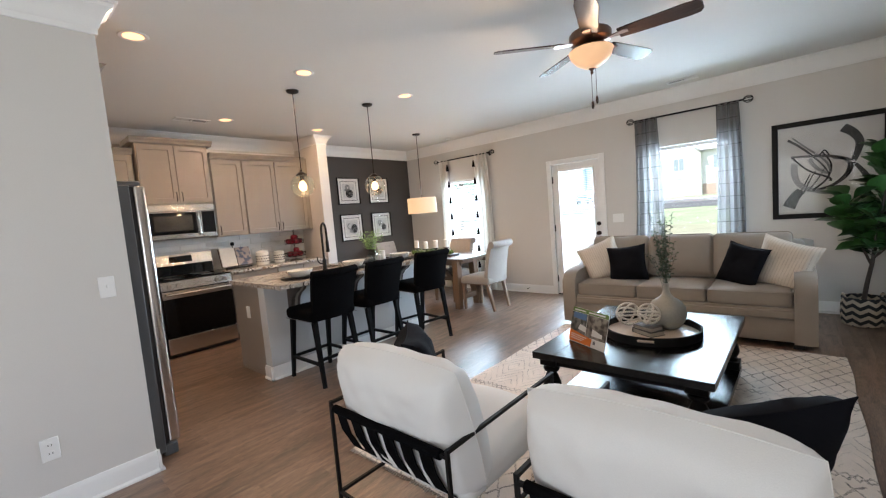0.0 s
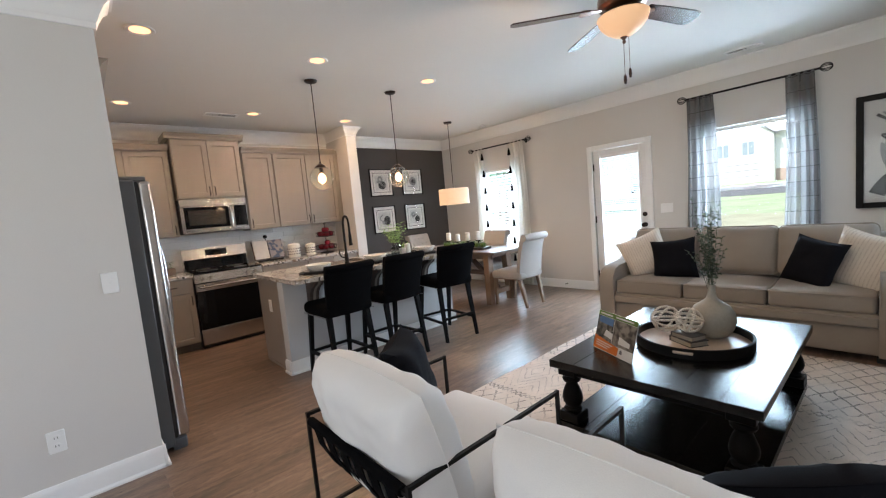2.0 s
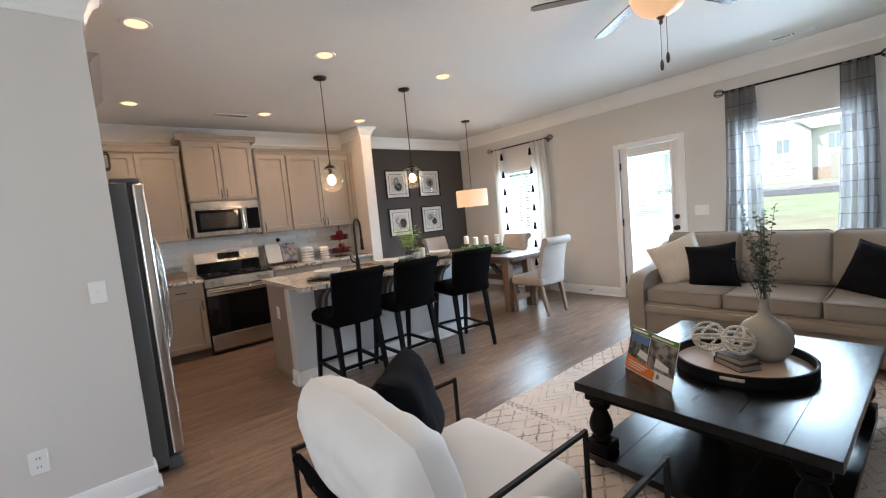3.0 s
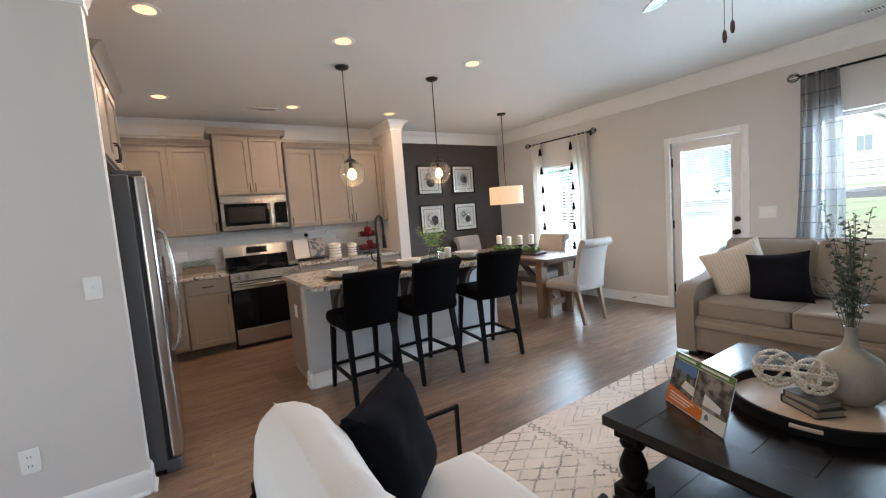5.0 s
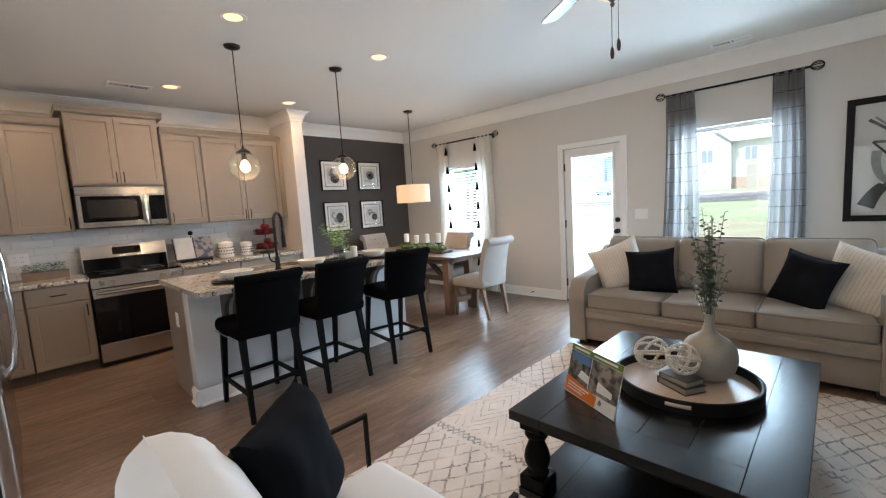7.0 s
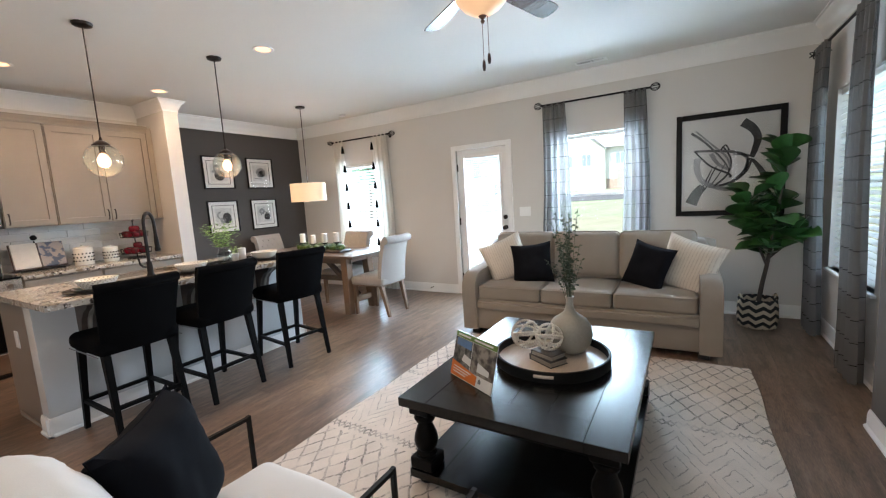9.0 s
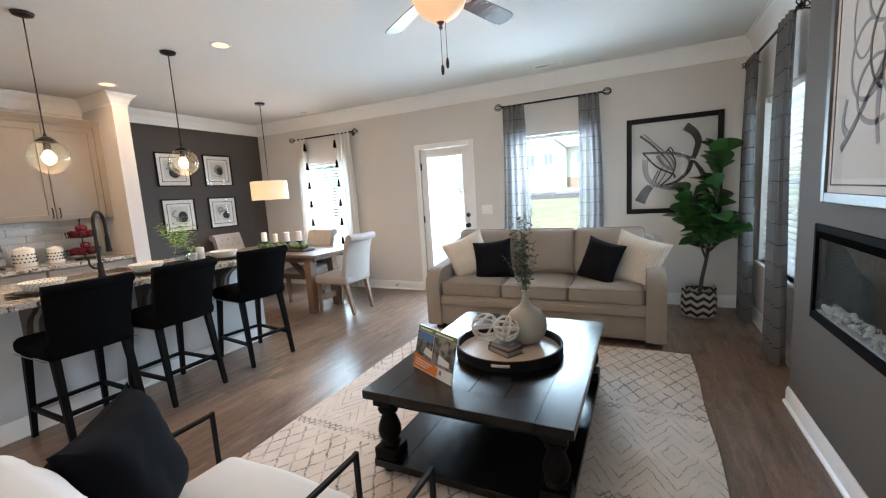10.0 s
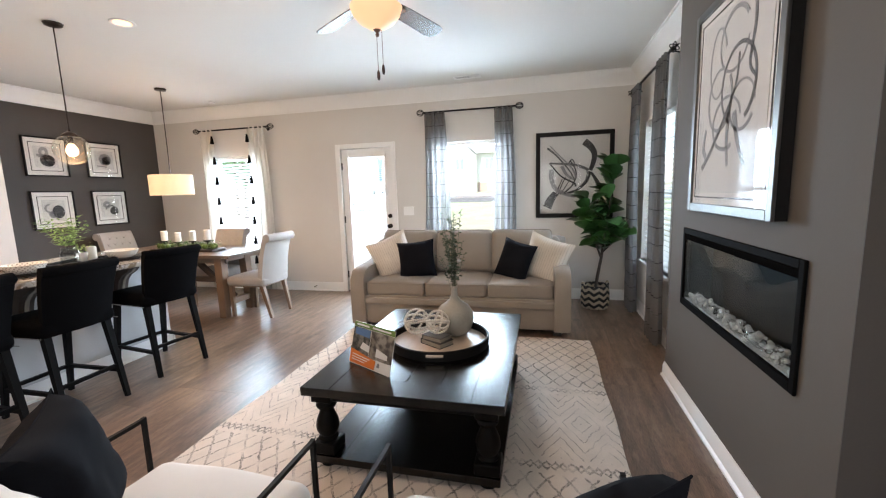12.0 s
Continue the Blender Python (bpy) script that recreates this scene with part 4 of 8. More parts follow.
def island():
    i = thing("kitchen_island", pose(0, 0, 0), "kitchen island with greige end panel and white front", "kitchen island")
    part("body", Geo().box(IX0, IX1 - 0.13, IY0 + 0.012, IY1, 0.0, 0.878, 0.003), CAB, i, "greige cabinet body")
    part("knee_wall", Geo().box(IX1 - 0.129, IX1, IY0, IY1 + 0.004, 0.0, 0.878, 0.003), KNEE, i, "pale grey painted front")
    g = Geo()
    prof = [(0, 0), (0.026, 0), (0.026, 0.014), (0.015, 0.022), (0.015, 0.10), (0.006, 0.125), (0, 0.125)]
    k = len(prof)
    for p0, p1, n in (((IX1, IY0 - 0.026), (IX1, IY1 + 0.026), (1, 0)), ((IX1 - 0.135, IY0), (IX1 + 0.026, IY0), (0, -1)), ((IX1 - 0.135, IY1 + 0.004), (IX1 + 0.026, IY1 + 0.004), (0, 1))):
        vs = [(p[0] + n[0] * a, p[1] + n[1] * a, b) for p in (p0, p1) for a, b in prof]
        g.add(vs, [(q, (q + 1) % k, k + (q + 1) % k, k + q) for q in range(k)] + [tuple(range(k)), tuple(reversed(range(k, 2 * k)))])
    part("island_baseboard", g, TRIM, i)
    part("toe_mould", Geo().box(IX0 + 0.06, IX1 - 0.137, IY0 + 0.002, IY0 + 0.012, 0, 0.03, 0.003), CAB, i)
    for yy in (3.55, 4.23, 4.91):
        pr = [(IX1, 0.60), (IX1 + 0.045, 0.60), (IX1 + 0.06, 0.63), (IX1 + 0.065, 0.68), (IX1 + 0.085, 0.74), (IX1 + 0.13, 0.79), (IX1 + 0.19, 0.82), (IX1 + 0.215, 0.845), (IX1 + 0.215, 0.877), (IX1, 0.877)]
        c = part("corbel", Geo().prism(pr, yy - 0.045, yy + 0.045, "y"), CORBEL, i, "dark brown carved corbel")
        part("cap", Geo().box(IX1, IX1 + 0.232, yy - 0.055, yy + 0.055, 0.855, 0.8775, 0.003), CAB, c)
        part("flute", Geo().prism([(a + 0.008, b) for a, b in pr[1:8]] + [(a - 0.002, b) for a, b in reversed(pr[1:8])], yy - 0.012, yy + 0.012, "y"), CAB, c)
    o = part("outlet_plate", Geo().box(-3.93, -3.86, IY0 + 0.004, IY0 + 0.012, 0.55, 0.67, 0.003), TRIM, i, "white outlet plate")
    part("socket", Geo().box(-3.912, -3.878, IY0 + 0.002, IY0 + 0.005, 0.575, 0.645, 0.001), TRIM, o)


island()
# the stone slab has an opening for the sink
SX0, SX1, SY0, SY1 = -4.14, -3.76, 3.78, 4.42
g = Geo()
CX0, CX1, CY0, CY1 = -4.215, -3.125, 3.265, 5.42
for b in ((CX0, SX0, CY0, CY1), (SX1, CX1, CY0, CY1), (SX0, SX1, CY0, SY0), (SX0, SX1, SY1, CY1)):
    g.box(*b, 0.88, 0.918)
solid("island_countertop", g, GRANITE, "speckled beige granite island countertop with sink opening", "countertop", smooth=0)
g = Geo()
g.box(SX0, SX1, SY0, SY1, 0.68, 0.69).box(SX0, SX0 + 0.006, SY0, SY1, 0.69, 0.916).box(SX1 - 0.006, SX1, SY0, SY1, 0.69, 0.916).box(SX0 + 0.006, SX1 - 0.006, SY0, SY0 + 0.006, 0.69, 0.916).box(SX0 + 0.006, SX1 - 0.006, SY1 - 0.006, SY1, 0.69, 0.916)
solid("sink", g, STEEL, "stainless undermount sink in the island", "sink", smooth=0)


def faucet():
    f = thing("faucet", pose(-3.69, 4.076, 0.918, 0, 0, -52), "tall black spring-neck kitchen faucet on the island", "faucet")
    part("base", Geo().lathe([(0.028, 0), (0.028, 0.01), (0.022, 0.018), (0.020, 0.11), (0.016, 0.115)], 20), IRON, f)
    pts = [(0, 0, 0.10), (0, 0, 0.41)] + [(-0.075 + 0.075 * math.cos(a), 0, 0.41 + 0.10 * math.sin(a)) for a in [math.pi * i / 12 for i in range(1, 12)]] + [(-0.15, 0, 0.36), (-0.15, 0, 0.30)]
    part("neck", Geo().tube(pts, 0.0125, 12), IRON, f)
    part("spray_head", Geo().lathe([(0.013, 0.02), (0.017, 0.0), (0.018, -0.08), (0.022, -0.10), (0.019, -0.115)], 16, (-0.15, 0, 0.30)), IRON, f)
    part("lever", Geo().tube([(0, -0.018, 0.07), (0, -0.05, 0.075), (0, -0.07, 0.10), (0, -0.075, 0.15)], 0.007, 8), IRON, f)


faucet()


# ---- counter things ----
def canister(x, y, h, r):
    c = thing("canister", pose(x, y, 0.918), "cream lidded ceramic canister with dark pattern band", "canister", "canisters on the counter")
    part("jar", Geo().lathe([(r * 0.92, 0), (r, 0.01), (r, h * 0.72), (r * 0.94, h * 0.78)], 24), CERAMIC, c)
    for k in range(3):
        g = Geo()
        for i in range(16):
            a = 2 * math.pi * (i + k * 0.5) / 16
            g.ball((r * 1.0 * math.cos(a), r * 1.0 * math.sin(a), h * (0.22 + 0.17 * k)), 0.0085, 8)
        part("pattern_dots", g, IRON, c, "dark leaf pattern")
    part("lid", Geo().lathe([(r * 1.02, h * 0.78), (r * 1.02, h * 0.81), (r * 0.75, h * 0.88), (r * 0.2, h * 0.92), (r * 0.13, h * 0.95), (r * 0.2, h * 0.99), (0, h)], 24), CERAMIC, c)


canister(-5.60, 4.27, 0.22, 0.085)
canister(-5.60, 4.52, 0.19, 0.07)


def fruit_stand():
    f = thing("fruit_stand", pose(-5.56, 4.76, 0.918) @ Matrix.Scale(1.2, 4), "black wire two-tier fruit stand with red apples", "fruit basket")
    red = mat("apple_red", (0.15, 0.006, 0.014), 0.25, var=0.3, scale=12)
    for z, r in ((0.05, 0.12), (0.21, 0.11)):
        g = Geo()
        for zz, rr in ((z, r), (z + 0.045, r * 1.06)):
            g.tube([(rr * math.cos(a), rr * math.sin(a), zz) for a in [2 * math.pi * i / 20 for i in range(20)]], 0.0035, 6, True)
        for i in range(14):
            a = 2 * math.pi * i / 14
            g.tube([(0.01 * math.cos(a), 0.01 * math.sin(a), z - 0.012), (r * math.cos(a), r * math.sin(a), z), (r * 1.06 * math.cos(a), r * 1.06 * math.sin(a), z + 0.045)], 0.0025, 5)
        part("basket", g, IRON, f)
        rr = random.Random(int(z * 100))
        for i in range(8):
            a = 2 * math.pi * i / 6 + z * 9
            d = 0.068 if i < 6 else 0.018
            zz = z + 0.028 if i < 6 else z + 0.075
            ap = [(0.002, -0.026), (0.018, -0.03), (0.034, -0.014), (0.038, 0.006), (0.030, 0.026), (0.014, 0.032), (0.001, 0.024)]
            part("apple", Geo().lathe(ap, 14, (d * math.cos(a), d * math.sin(a), zz)), red, f, "glossy dark red apple")
    part("stand", Geo().tube([(0, 0, 0.0), (0, 0, 0.36)], 0.005, 8).tube([(0.02 * math.cos(a), 0, 0.38 + 0.02 * math.sin(a)) for a in [2 * math.pi * i / 14 for i in range(14)]], 0.004, 6, True).lathe([(0.08, 0), (0.08, 0.008), (0, 0.01)], 20), IRON, f)


fruit_stand()


def cookbook():
    c = thing("cookbook", pose(-5.62, 3.93, 0.918, 0, 0, 0), "open cookbook leaning on a black stand", "book")
    page = mat("printed_page", (0.66, 0.62, 0.56), 0.6, var=0.08, scale=20)
    photo = blended("page_photo", (0.30, 0.26, 0.25), (0.07, 0.09, 0.14), lambda n, l, co: noise_mask(n, l, co, 14, 0.5, 0.56), 0.45)
    m = Matrix.Rotation(radians(-18), 4, "Y")
    for y0, y1, mt in ((-0.20, -0.005, page), (0.005, 0.20, photo)):
        part("page_block", Geo().box(0.0, 0.022, y0, y1, 0.03, 0.29, 0.003).turn(m), mt, c)
    part("cover", Geo().box(-0.006, -0.001, -0.21, 0.21, 0.025, 0.295, 0.002).turn(m), mat("book_cover", (0.12, 0.07, 0.06), 0.5), c)
    part("stand", Geo().box(0.0, 0.06, -0.17, 0.17, 0.0, 0.018, 0.004).tube([(-0.02, 0, 0.02), (-0.12, 0, 0.30)], 0.006).box(-0.13, 0.0, -0.01, 0.01, 0.0, 0.012), IRON, c)
    part("finial", Geo().ball((-0.115, 0.0, 0.335), 0.028, 14), IRON, c, "black ball finial")


def noise_mask(n, l, co, scale, lo, hi, detail=3):
    k = n.new("ShaderNodeTexNoise")
    k.inputs["Scale"].default_value, k.inputs["Detail"].default_value = scale, detail
    l.new(co, k.inputs["Vector"])
    r = n.new("ShaderNodeMapRange")
    r.inputs["From Min"].default_value, r.inputs["From Max"].default_value = lo, hi
    l.new(k.outputs["Fac"], r.inputs["Value"])
    return r.outputs["Result"]


cookbook()
LEAF = mat("green_leaf", (0.07, 0.15, 0.035), 0.5, var=0.4, scale=20)
FERN = mat("light_green_leaf", (0.26, 0.43, 0.10), 0.5, var=0.35, scale=25)
EUCA = mat("grey_green_leaf", (0.058, 0.082, 0.046), 0.55, var=0.4, scale=25)
FIG = mat("glossy_fig_leaf", (0.024, 0.070, 0.017), 0.3, var=0.45, scale=9, bump=0.15, fine=40, per=0.4)
WOODBOX = mat("grey_brown_wood", (0.17, 0.125, 0.09), 0.7, var=0.2, scale=10)


def leaf(g, p, d, length, width, curl=0.25, n=5, lobes=False, roll=0.0):
    """One pointed leaf with a bent midrib, starting at p and going along d."""
    d = Vector(d).normalized()
    up = Vector((0, 0, 1)) if abs(d.z) < 0.9 else Vector((1, 0, 0))
    s = d.cross(up).normalized()
    nn = s.cross(d).normalized()
    if roll:
        q = Matrix.Rotation(roll, 3, d)
        s, nn = q @ s, q @ nn
    vs, fs = [], []
    for i in range(n + 1):
        t = i / n
        w = width * math.sin(math.pi * min(1, t ** (1.35 if lobes else 0.75) * 0.97 + 0.015)) ** 0.8
        c = Vector(p) + d * length * t + nn * (-curl * length * t * t)
        vs += [c + s * w / 2 + nn * w * 0.18, c, c - s * w / 2 + nn * w * 0.18]
    for i in range(n):
        a = i * 3
        fs += [(a, a + 1, a + 4, a + 3), (a + 1, a + 2, a + 5, a + 4)]
    g.add(vs, fs)


def sprigs(rng, c, n, h, spread, ll, lw, per=7):
    """Many leafy stems rising from c."""
    g = Geo()
    for i in range(n):
        a, s = rng.uniform(0, 6.28), spread * math.sqrt(rng.random())
        hh = h * rng.uniform(0.6, 1.0)
        tip = Vector((c[0] + s * math.cos(a), c[1] + s * math.sin(a), c[2] + hh))
        base = Vector(c) + Vector((s * 0.25 * math.cos(a), s * 0.25 * math.sin(a), 0))
        for k in range(per):
            t = (k + 1) / per
            p = base.lerp(tip, t)
            b = rng.uniform(0, 6.28)
            leaf(g, p, (math.cos(b), math.sin(b), rng.uniform(0.1, 0.9)), ll * rng.uniform(0.6, 1.1), lw, 0.3, 3)
    return g


hb = thing("herb_planter", pose(-5.66, 2.62, 0.918), "green herbs in a long weathered wooden box", "plant")
g = Geo()
g.box(-0.06, 0.06, -0.17, 0.17, 0, 0.01).box(-0.06, -0.05, -0.17, 0.17, 0.01, 0.075).box(0.05, 0.06, -0.17, 0.17, 0.01, 0.075).box(-0.05, 0.05, -0.17, -0.16, 0.01, 0.075).box(-0.05, 0.05, 0.16, 0.17, 0.01, 0.075)
part("box", g, WOODBOX, hb, smooth=0)
g = Geo()
rg = random.Random(5)
for i in range(9):
    k = sprigs(rg, (0, -0.14 + i * 0.035, 0.06), 6, 0.10, 0.045, 0.035, 0.018, 4)
    g.add(k.v, k.f)
tagged(part("herbs", g, LEAF, hb, "dense green herbs"), kind="stuff")


# ---- island things ----
def weave_mask(n, l, co):
    sep = n.new("ShaderNodeSeparateXYZ")
    l.new(co, sep.inputs[0])
    ang = op(n, l, "ARCTAN2", sep.outputs["Y"], sep.outputs["X"])
    a = op(n, l, "SINE", op(n, l, "MULTIPLY", ang, 26))
    b = op(n, l, "SINE", op(n, l, "MULTIPLY", sep.outputs["Z"], 260))
    return op(n, l, "GREATER_THAN", op(n, l, "MULTIPLY", a, b), 0.35)


WEAVE = blended("woven_white_bowl", (0.72, 0.69, 0.62), (0.36, 0.32, 0.27), weave_mask, 0.5)
for x, y in ((-3.42, 3.63), (-3.43, 4.27), (-3.43, 4.95)):
    p = thing("charger_plate", pose(x, y, 0.918) @ Matrix.Scale(1.12, 4), "round dark woven charger plate set on the island", "plate", "place settings")
    part("rim", Geo().lathe([(0.0, 0.004), (0.12, 0.004), (0.165, 0.012), (0.17, 0.014), (0.165, 0.008), (0.12, 0.0), (0.0, 0.0)], 32), mat("dark_charger", (0.03, 0.024, 0.02), 0.6, var=0.3, scale=40, bump=0.3), p)
    q = thing("dinner_plate", pose(x, y, 0.926), "dark rimmed dinner plate under a bowl", "plate", "place settings")
    part("rim", Geo().lathe([(0.0, 0.005), (0.09, 0.005), (0.135, 0.014), (0.14, 0.016), (0.135, 0.010), (0.085, 0.0), (0.0, 0.0)], 32), mat("stone_plate", (0.10, 0.09, 0.08), 0.35), q)
    b = thing("serving_bowl", pose(x, y, 0.934), "white lattice-patterned ceramic bowl", "bowl", "place settings")
    part("shell", Geo().lathe([(0.0, 0.004), (0.06, 0.004), (0.065, 0.0), (0.09, 0.012), (0.112, 0.045), (0.120, 0.062), (0.115, 0.064), (0.105, 0.045), (0.085, 0.02), (0.0, 0.012)], 36), WEAVE, b)

tr = thing("serving_tray", pose(-3.585, 4.70, 0.918, 0, 0, 22), "black rectangular tray on the island", "tray")
g = Geo().box(-0.12, 0.12, -0.24, 0.24, 0, 0.008)
g.box(-0.12, -0.11, -0.24, 0.24, 0.008, 0.03).box(0.11, 0.12, -0.24, 0.24, 0.008, 0.03).box(-0.11, 0.11, -0.24, -0.23, 0.008, 0.03).box(-0.11, 0.11, 0.23, 0.24, 0.008, 0.03)
part("body", g, BLACK, tr, smooth=0)
v = thing("glass_vase", pose(-3.50, 4.60, 0.926), "clear glass jar holding light green stems", "vase")
jar = part("jar", Geo().lathe([(0.0, 0.0), (0.055, 0.0), (0.06, 0.01), (0.06, 0.10), (0.045, 0.125), (0.046, 0.14), (0.042, 0.14), (0.041, 0.124), (0.056, 0.098), (0.056, 0.012), (0.0, 0.006)], 24), thin_glass("jar_glass", (0.90, 0.93, 0.92), 0.05, 0.8), v)
jar.visible_shadow = False
part("wire_band", Geo().tube([(0.062 * math.cos(a), 0.062 * math.sin(a), 0.10) for a in [2 * math.pi * i / 20 for i in range(20)]], 0.003, 6, True).tube([(0.062 * math.cos(a), 0.062 * math.sin(a), 0.02) for a in [2 * math.pi * i / 20 for i in range(20)]], 0.003, 6, True), IRON, v)
tagged(part("greenery", sprigs(random.Random(8), (0, 0, 0.13), 40, 0.24, 0.15, 0.060, 0.015, 6), FERN, v, "feathery light green leaves"), kind="stuff")
cn = thing("pillar_candle", pose(-3.635, 4.855, 0.926), "cream pillar candle on the tray", "candle")
part("wax", Geo().lathe([(0.035, 0), (0.036, 0.11), (0.03, 0.115), (0.0, 0.108)], 20), CERAMIC, cn)
pt = thing("potted_succulent", pose(-3.60, 4.755, 0.926), "small green plant in a cream pot", "plant")
part("pot", Geo().lathe([(0.03, 0), (0.042, 0.07), (0.044, 0.075), (0.038, 0.075), (0.0, 0.068)], 20), CERAMIC, pt)
part("leaves", sprigs(random.Random(9), (0, 0, 0.06), 14, 0.09, 0.06, 0.035, 0.013, 3), FERN, pt)


# ---- bar stools ----
def bar_stool():
    s = thing("bar_stool", pose(-3.13, 3.64, 0, 0, 0, 0), "black upholstered counter stool with rolled back and nailhead trim", "bar stool", "stools at the island")

    def puff(x, y, z):
        return (x, y, z + (0.012 * (1 - (x / 0.24) ** 2) * (1 - (y / 0.24) ** 2) if z > 0 else 0))

    part("seat", Geo().soft(-0.01, 0, 0.625, 0.235, 0.235, 0.055, 0.045, 3, 5, puff), VELVET, s)

    def bend(u, v):
        y = (u - 0.5) * (0.40 + 0.05 * v)
        z = 0.585 + 0.42 * v
        x = 0.205 + 0.075 * v + 0.03 * v ** 3 - 0.03 * (2 * u - 1) ** 2
        return (x, y, z)

    part("backrest", Geo().sheet(bend, 10, 10, 0.055), VELVET, s)
    part("top_roll", Geo().tube([(0.312 - 0.03 * (2 * i / 8 - 1) ** 2, (i / 8 - 0.5) * 0.45, 0.995) for i in range(9)], 0.034, 12), VELVET, s)
    g = Geo()
    for k in range(26):
        a = -0.215 + 0.43 * k / 25
        g.ball((a, -0.236, 0.583), 0.0042, 6).ball((a, 0.236, 0.583), 0.0042, 6)
    tagged(part("nailheads", g, mat("dark_nickel", (0.25, 0.24, 0.23), 0.3, 1.0), s, "dark nickel nailhead trim"), kind="stuff")
    wood = mat("black_wood_leg", (0.0035, 0.0033, 0.0033), 0.5, var=0.2, spec=0.1)
    feet = {}
    for sx, sy in ((-1, -1), (-1, 1), (1, -1), (1, 1)):
        top = (sx * 0.185 - 0.01, sy * 0.185, 0.58)
        bot = (-0.275 if sx < 0 else 0.262, sy * 0.20, 0.0)
        feet[sx, sy] = (Vector(top), Vector(bot))
        part("leg", Geo().bar(bot, top, 0.028, 0.042), wood, s)
    at = lambda k, z: feet[k][1].lerp(feet[k][0], z / 0.58)
    for a, b, z in (((-1, -1), (-1, 1), 0.20), ((1, -1), (1, 1), 0.24), ((-1, -1), (1, -1), 0.20), ((-1, 1), (1, 1), 0.20)):
        part("stretcher", Geo().bar(at(a, z), at(b, z), 0.024), wood, s)
    return s


stool = bar_stool()
copy_thing(stool, pose(-3.13, 4.215, 0, 0, 0, 1))
copy_thing(stool, pose(-3.13, 4.945, 0, 0, 0, -8))

# ---- rug ----
def rug_mask(n, l, co):
    """Broken diamond lattice and zigzag rows in woven grey."""
    sep = n.new("ShaderNodeSeparateXYZ")
    wob = n.new("ShaderNodeTexNoise")
    wob.inputs["Scale"].default_value = 18
    l.new(co, wob.inputs["Vector"])
    off = n.new("ShaderNodeVectorMath")
    off.operation = "SCALE"
    off.inputs["Scale"].default_value = 0.03
    l.new(wob.outputs["Color"], off.inputs[0])
    ad = n.new("ShaderNodeVectorMath")
    ad.operation = "ADD"
    l.new(co, ad.inputs[0])
    l.new(off.outputs["Vector"], ad.inputs[1])
    l.new(ad.outputs["Vector"], sep.inputs[0])
    x, y = sep.outputs["X"], sep.outputs["Y"]
    def lines(v, period, width):
        m = op(n, l, "PINGPONG", v, period / 2)
        return op(n, l, "LESS_THAN", m, width)

    s = op(n, l, "ABSOLUTE", op(n, l, "SUBTRACT", y, 0.11))
    # lattice of slender diamonds towards both ends
    xs = op(n, l, "MULTIPLY", x, 1.55)
    lat = op(n, l, "MAXIMUM", lines(op(n, l, "ADD", xs, y), 0.165, 0.0112), lines(op(n, l, "SUBTRACT", xs, y), 0.165, 0.0112))
    lat = op(n, l, "MULTIPLY", lat, op(n, l, "GREATER_THAN", s, 0.475))
    # nested diamonds across the middle
    tooth = op(n, l, "MULTIPLY", op(n, l, "PINGPONG", x, 0.125), 1.7)
    nest = lines(op(n, l, "ADD", tooth, s), 0.092, 0.0070)
    nest = op(n, l, "MULTIPLY", nest, op(n, l, "LESS_THAN", s, 0.345))
    # chain rows between them
    arm = op(n, l, "MULTIPLY", op(n, l, "PINGPONG", x, 0.042), 1.3)
    chain = op(n, l, "MAXIMUM", lines(op(n, l, "SUBTRACT", op(n, l, "SUBTRACT", s, 0.385), arm), 0.4, 0.0105), lines(op(n, l, "SUBTRACT", op(n, l, "SUBTRACT", s, 0.44), op(n, l, "MULTIPLY", arm, -1.0)), 0.4, 0.0105))
    chain = op(n, l, "MULTIPLY", chain, op(n, l, "LESS_THAN", op(n, l, "ABSOLUTE", op(n, l, "SUBTRACT", s, 0.412)), 0.045))
    lat = op(n, l, "MAXIMUM", chain, op(n, l, "MAXIMUM", lat, op(n, l, "MULTIPLY", nest, 0.75)))
    wear = noise_mask(n, l, co, 7, 0.30, 0.55, 6)
    fib = noise_mask(n, l, co, 130, 0.30, 0.62, 2)
    return op(n, l, "MULTIPLY", op(n, l, "MULTIPLY", lat, wear), op(n, l, "MULTIPLY", fib, 1.0))


RUG = blended("woven_wool_rug", (0.66, 0.58, 0.505), (0.13, 0.12, 0.11), rug_mask, 0.95, 1.0, 0.16)
rg = thing("rug", pose(-0.685, 4.53, 0), "cream wool rug with worn grey diamond bands and chain rows", "rug")
part("rug_body", Geo().soft(0, 0, 0.0065, 1.19, 1.53, 0.0062, 0.005, 2, 24, lambda x, y, z: (x + 0.006 * math.sin(y * 7), y + 0.006 * math.sin(x * 9 + 1), z)), RUG, rg)
g = Geo()
rr = random.Random(3)
for s in (-1, 1):
    for i in range(150):
        x = -1.18 + i * 2.36 / 149
        g.bar((x, s * 1.53, 0.005), (x + rr.uniform(-0.008, 0.008), s * (1.53 + rr.uniform(0.012, 0.028)), 0.003), 0.006, 0.003)
tagged(part("fringe", g, LINEN, rg, "short cream fringe"), kind="stuff")
RUGZ = 0.0127

# ---- coffee table ----
TZ = 0.466


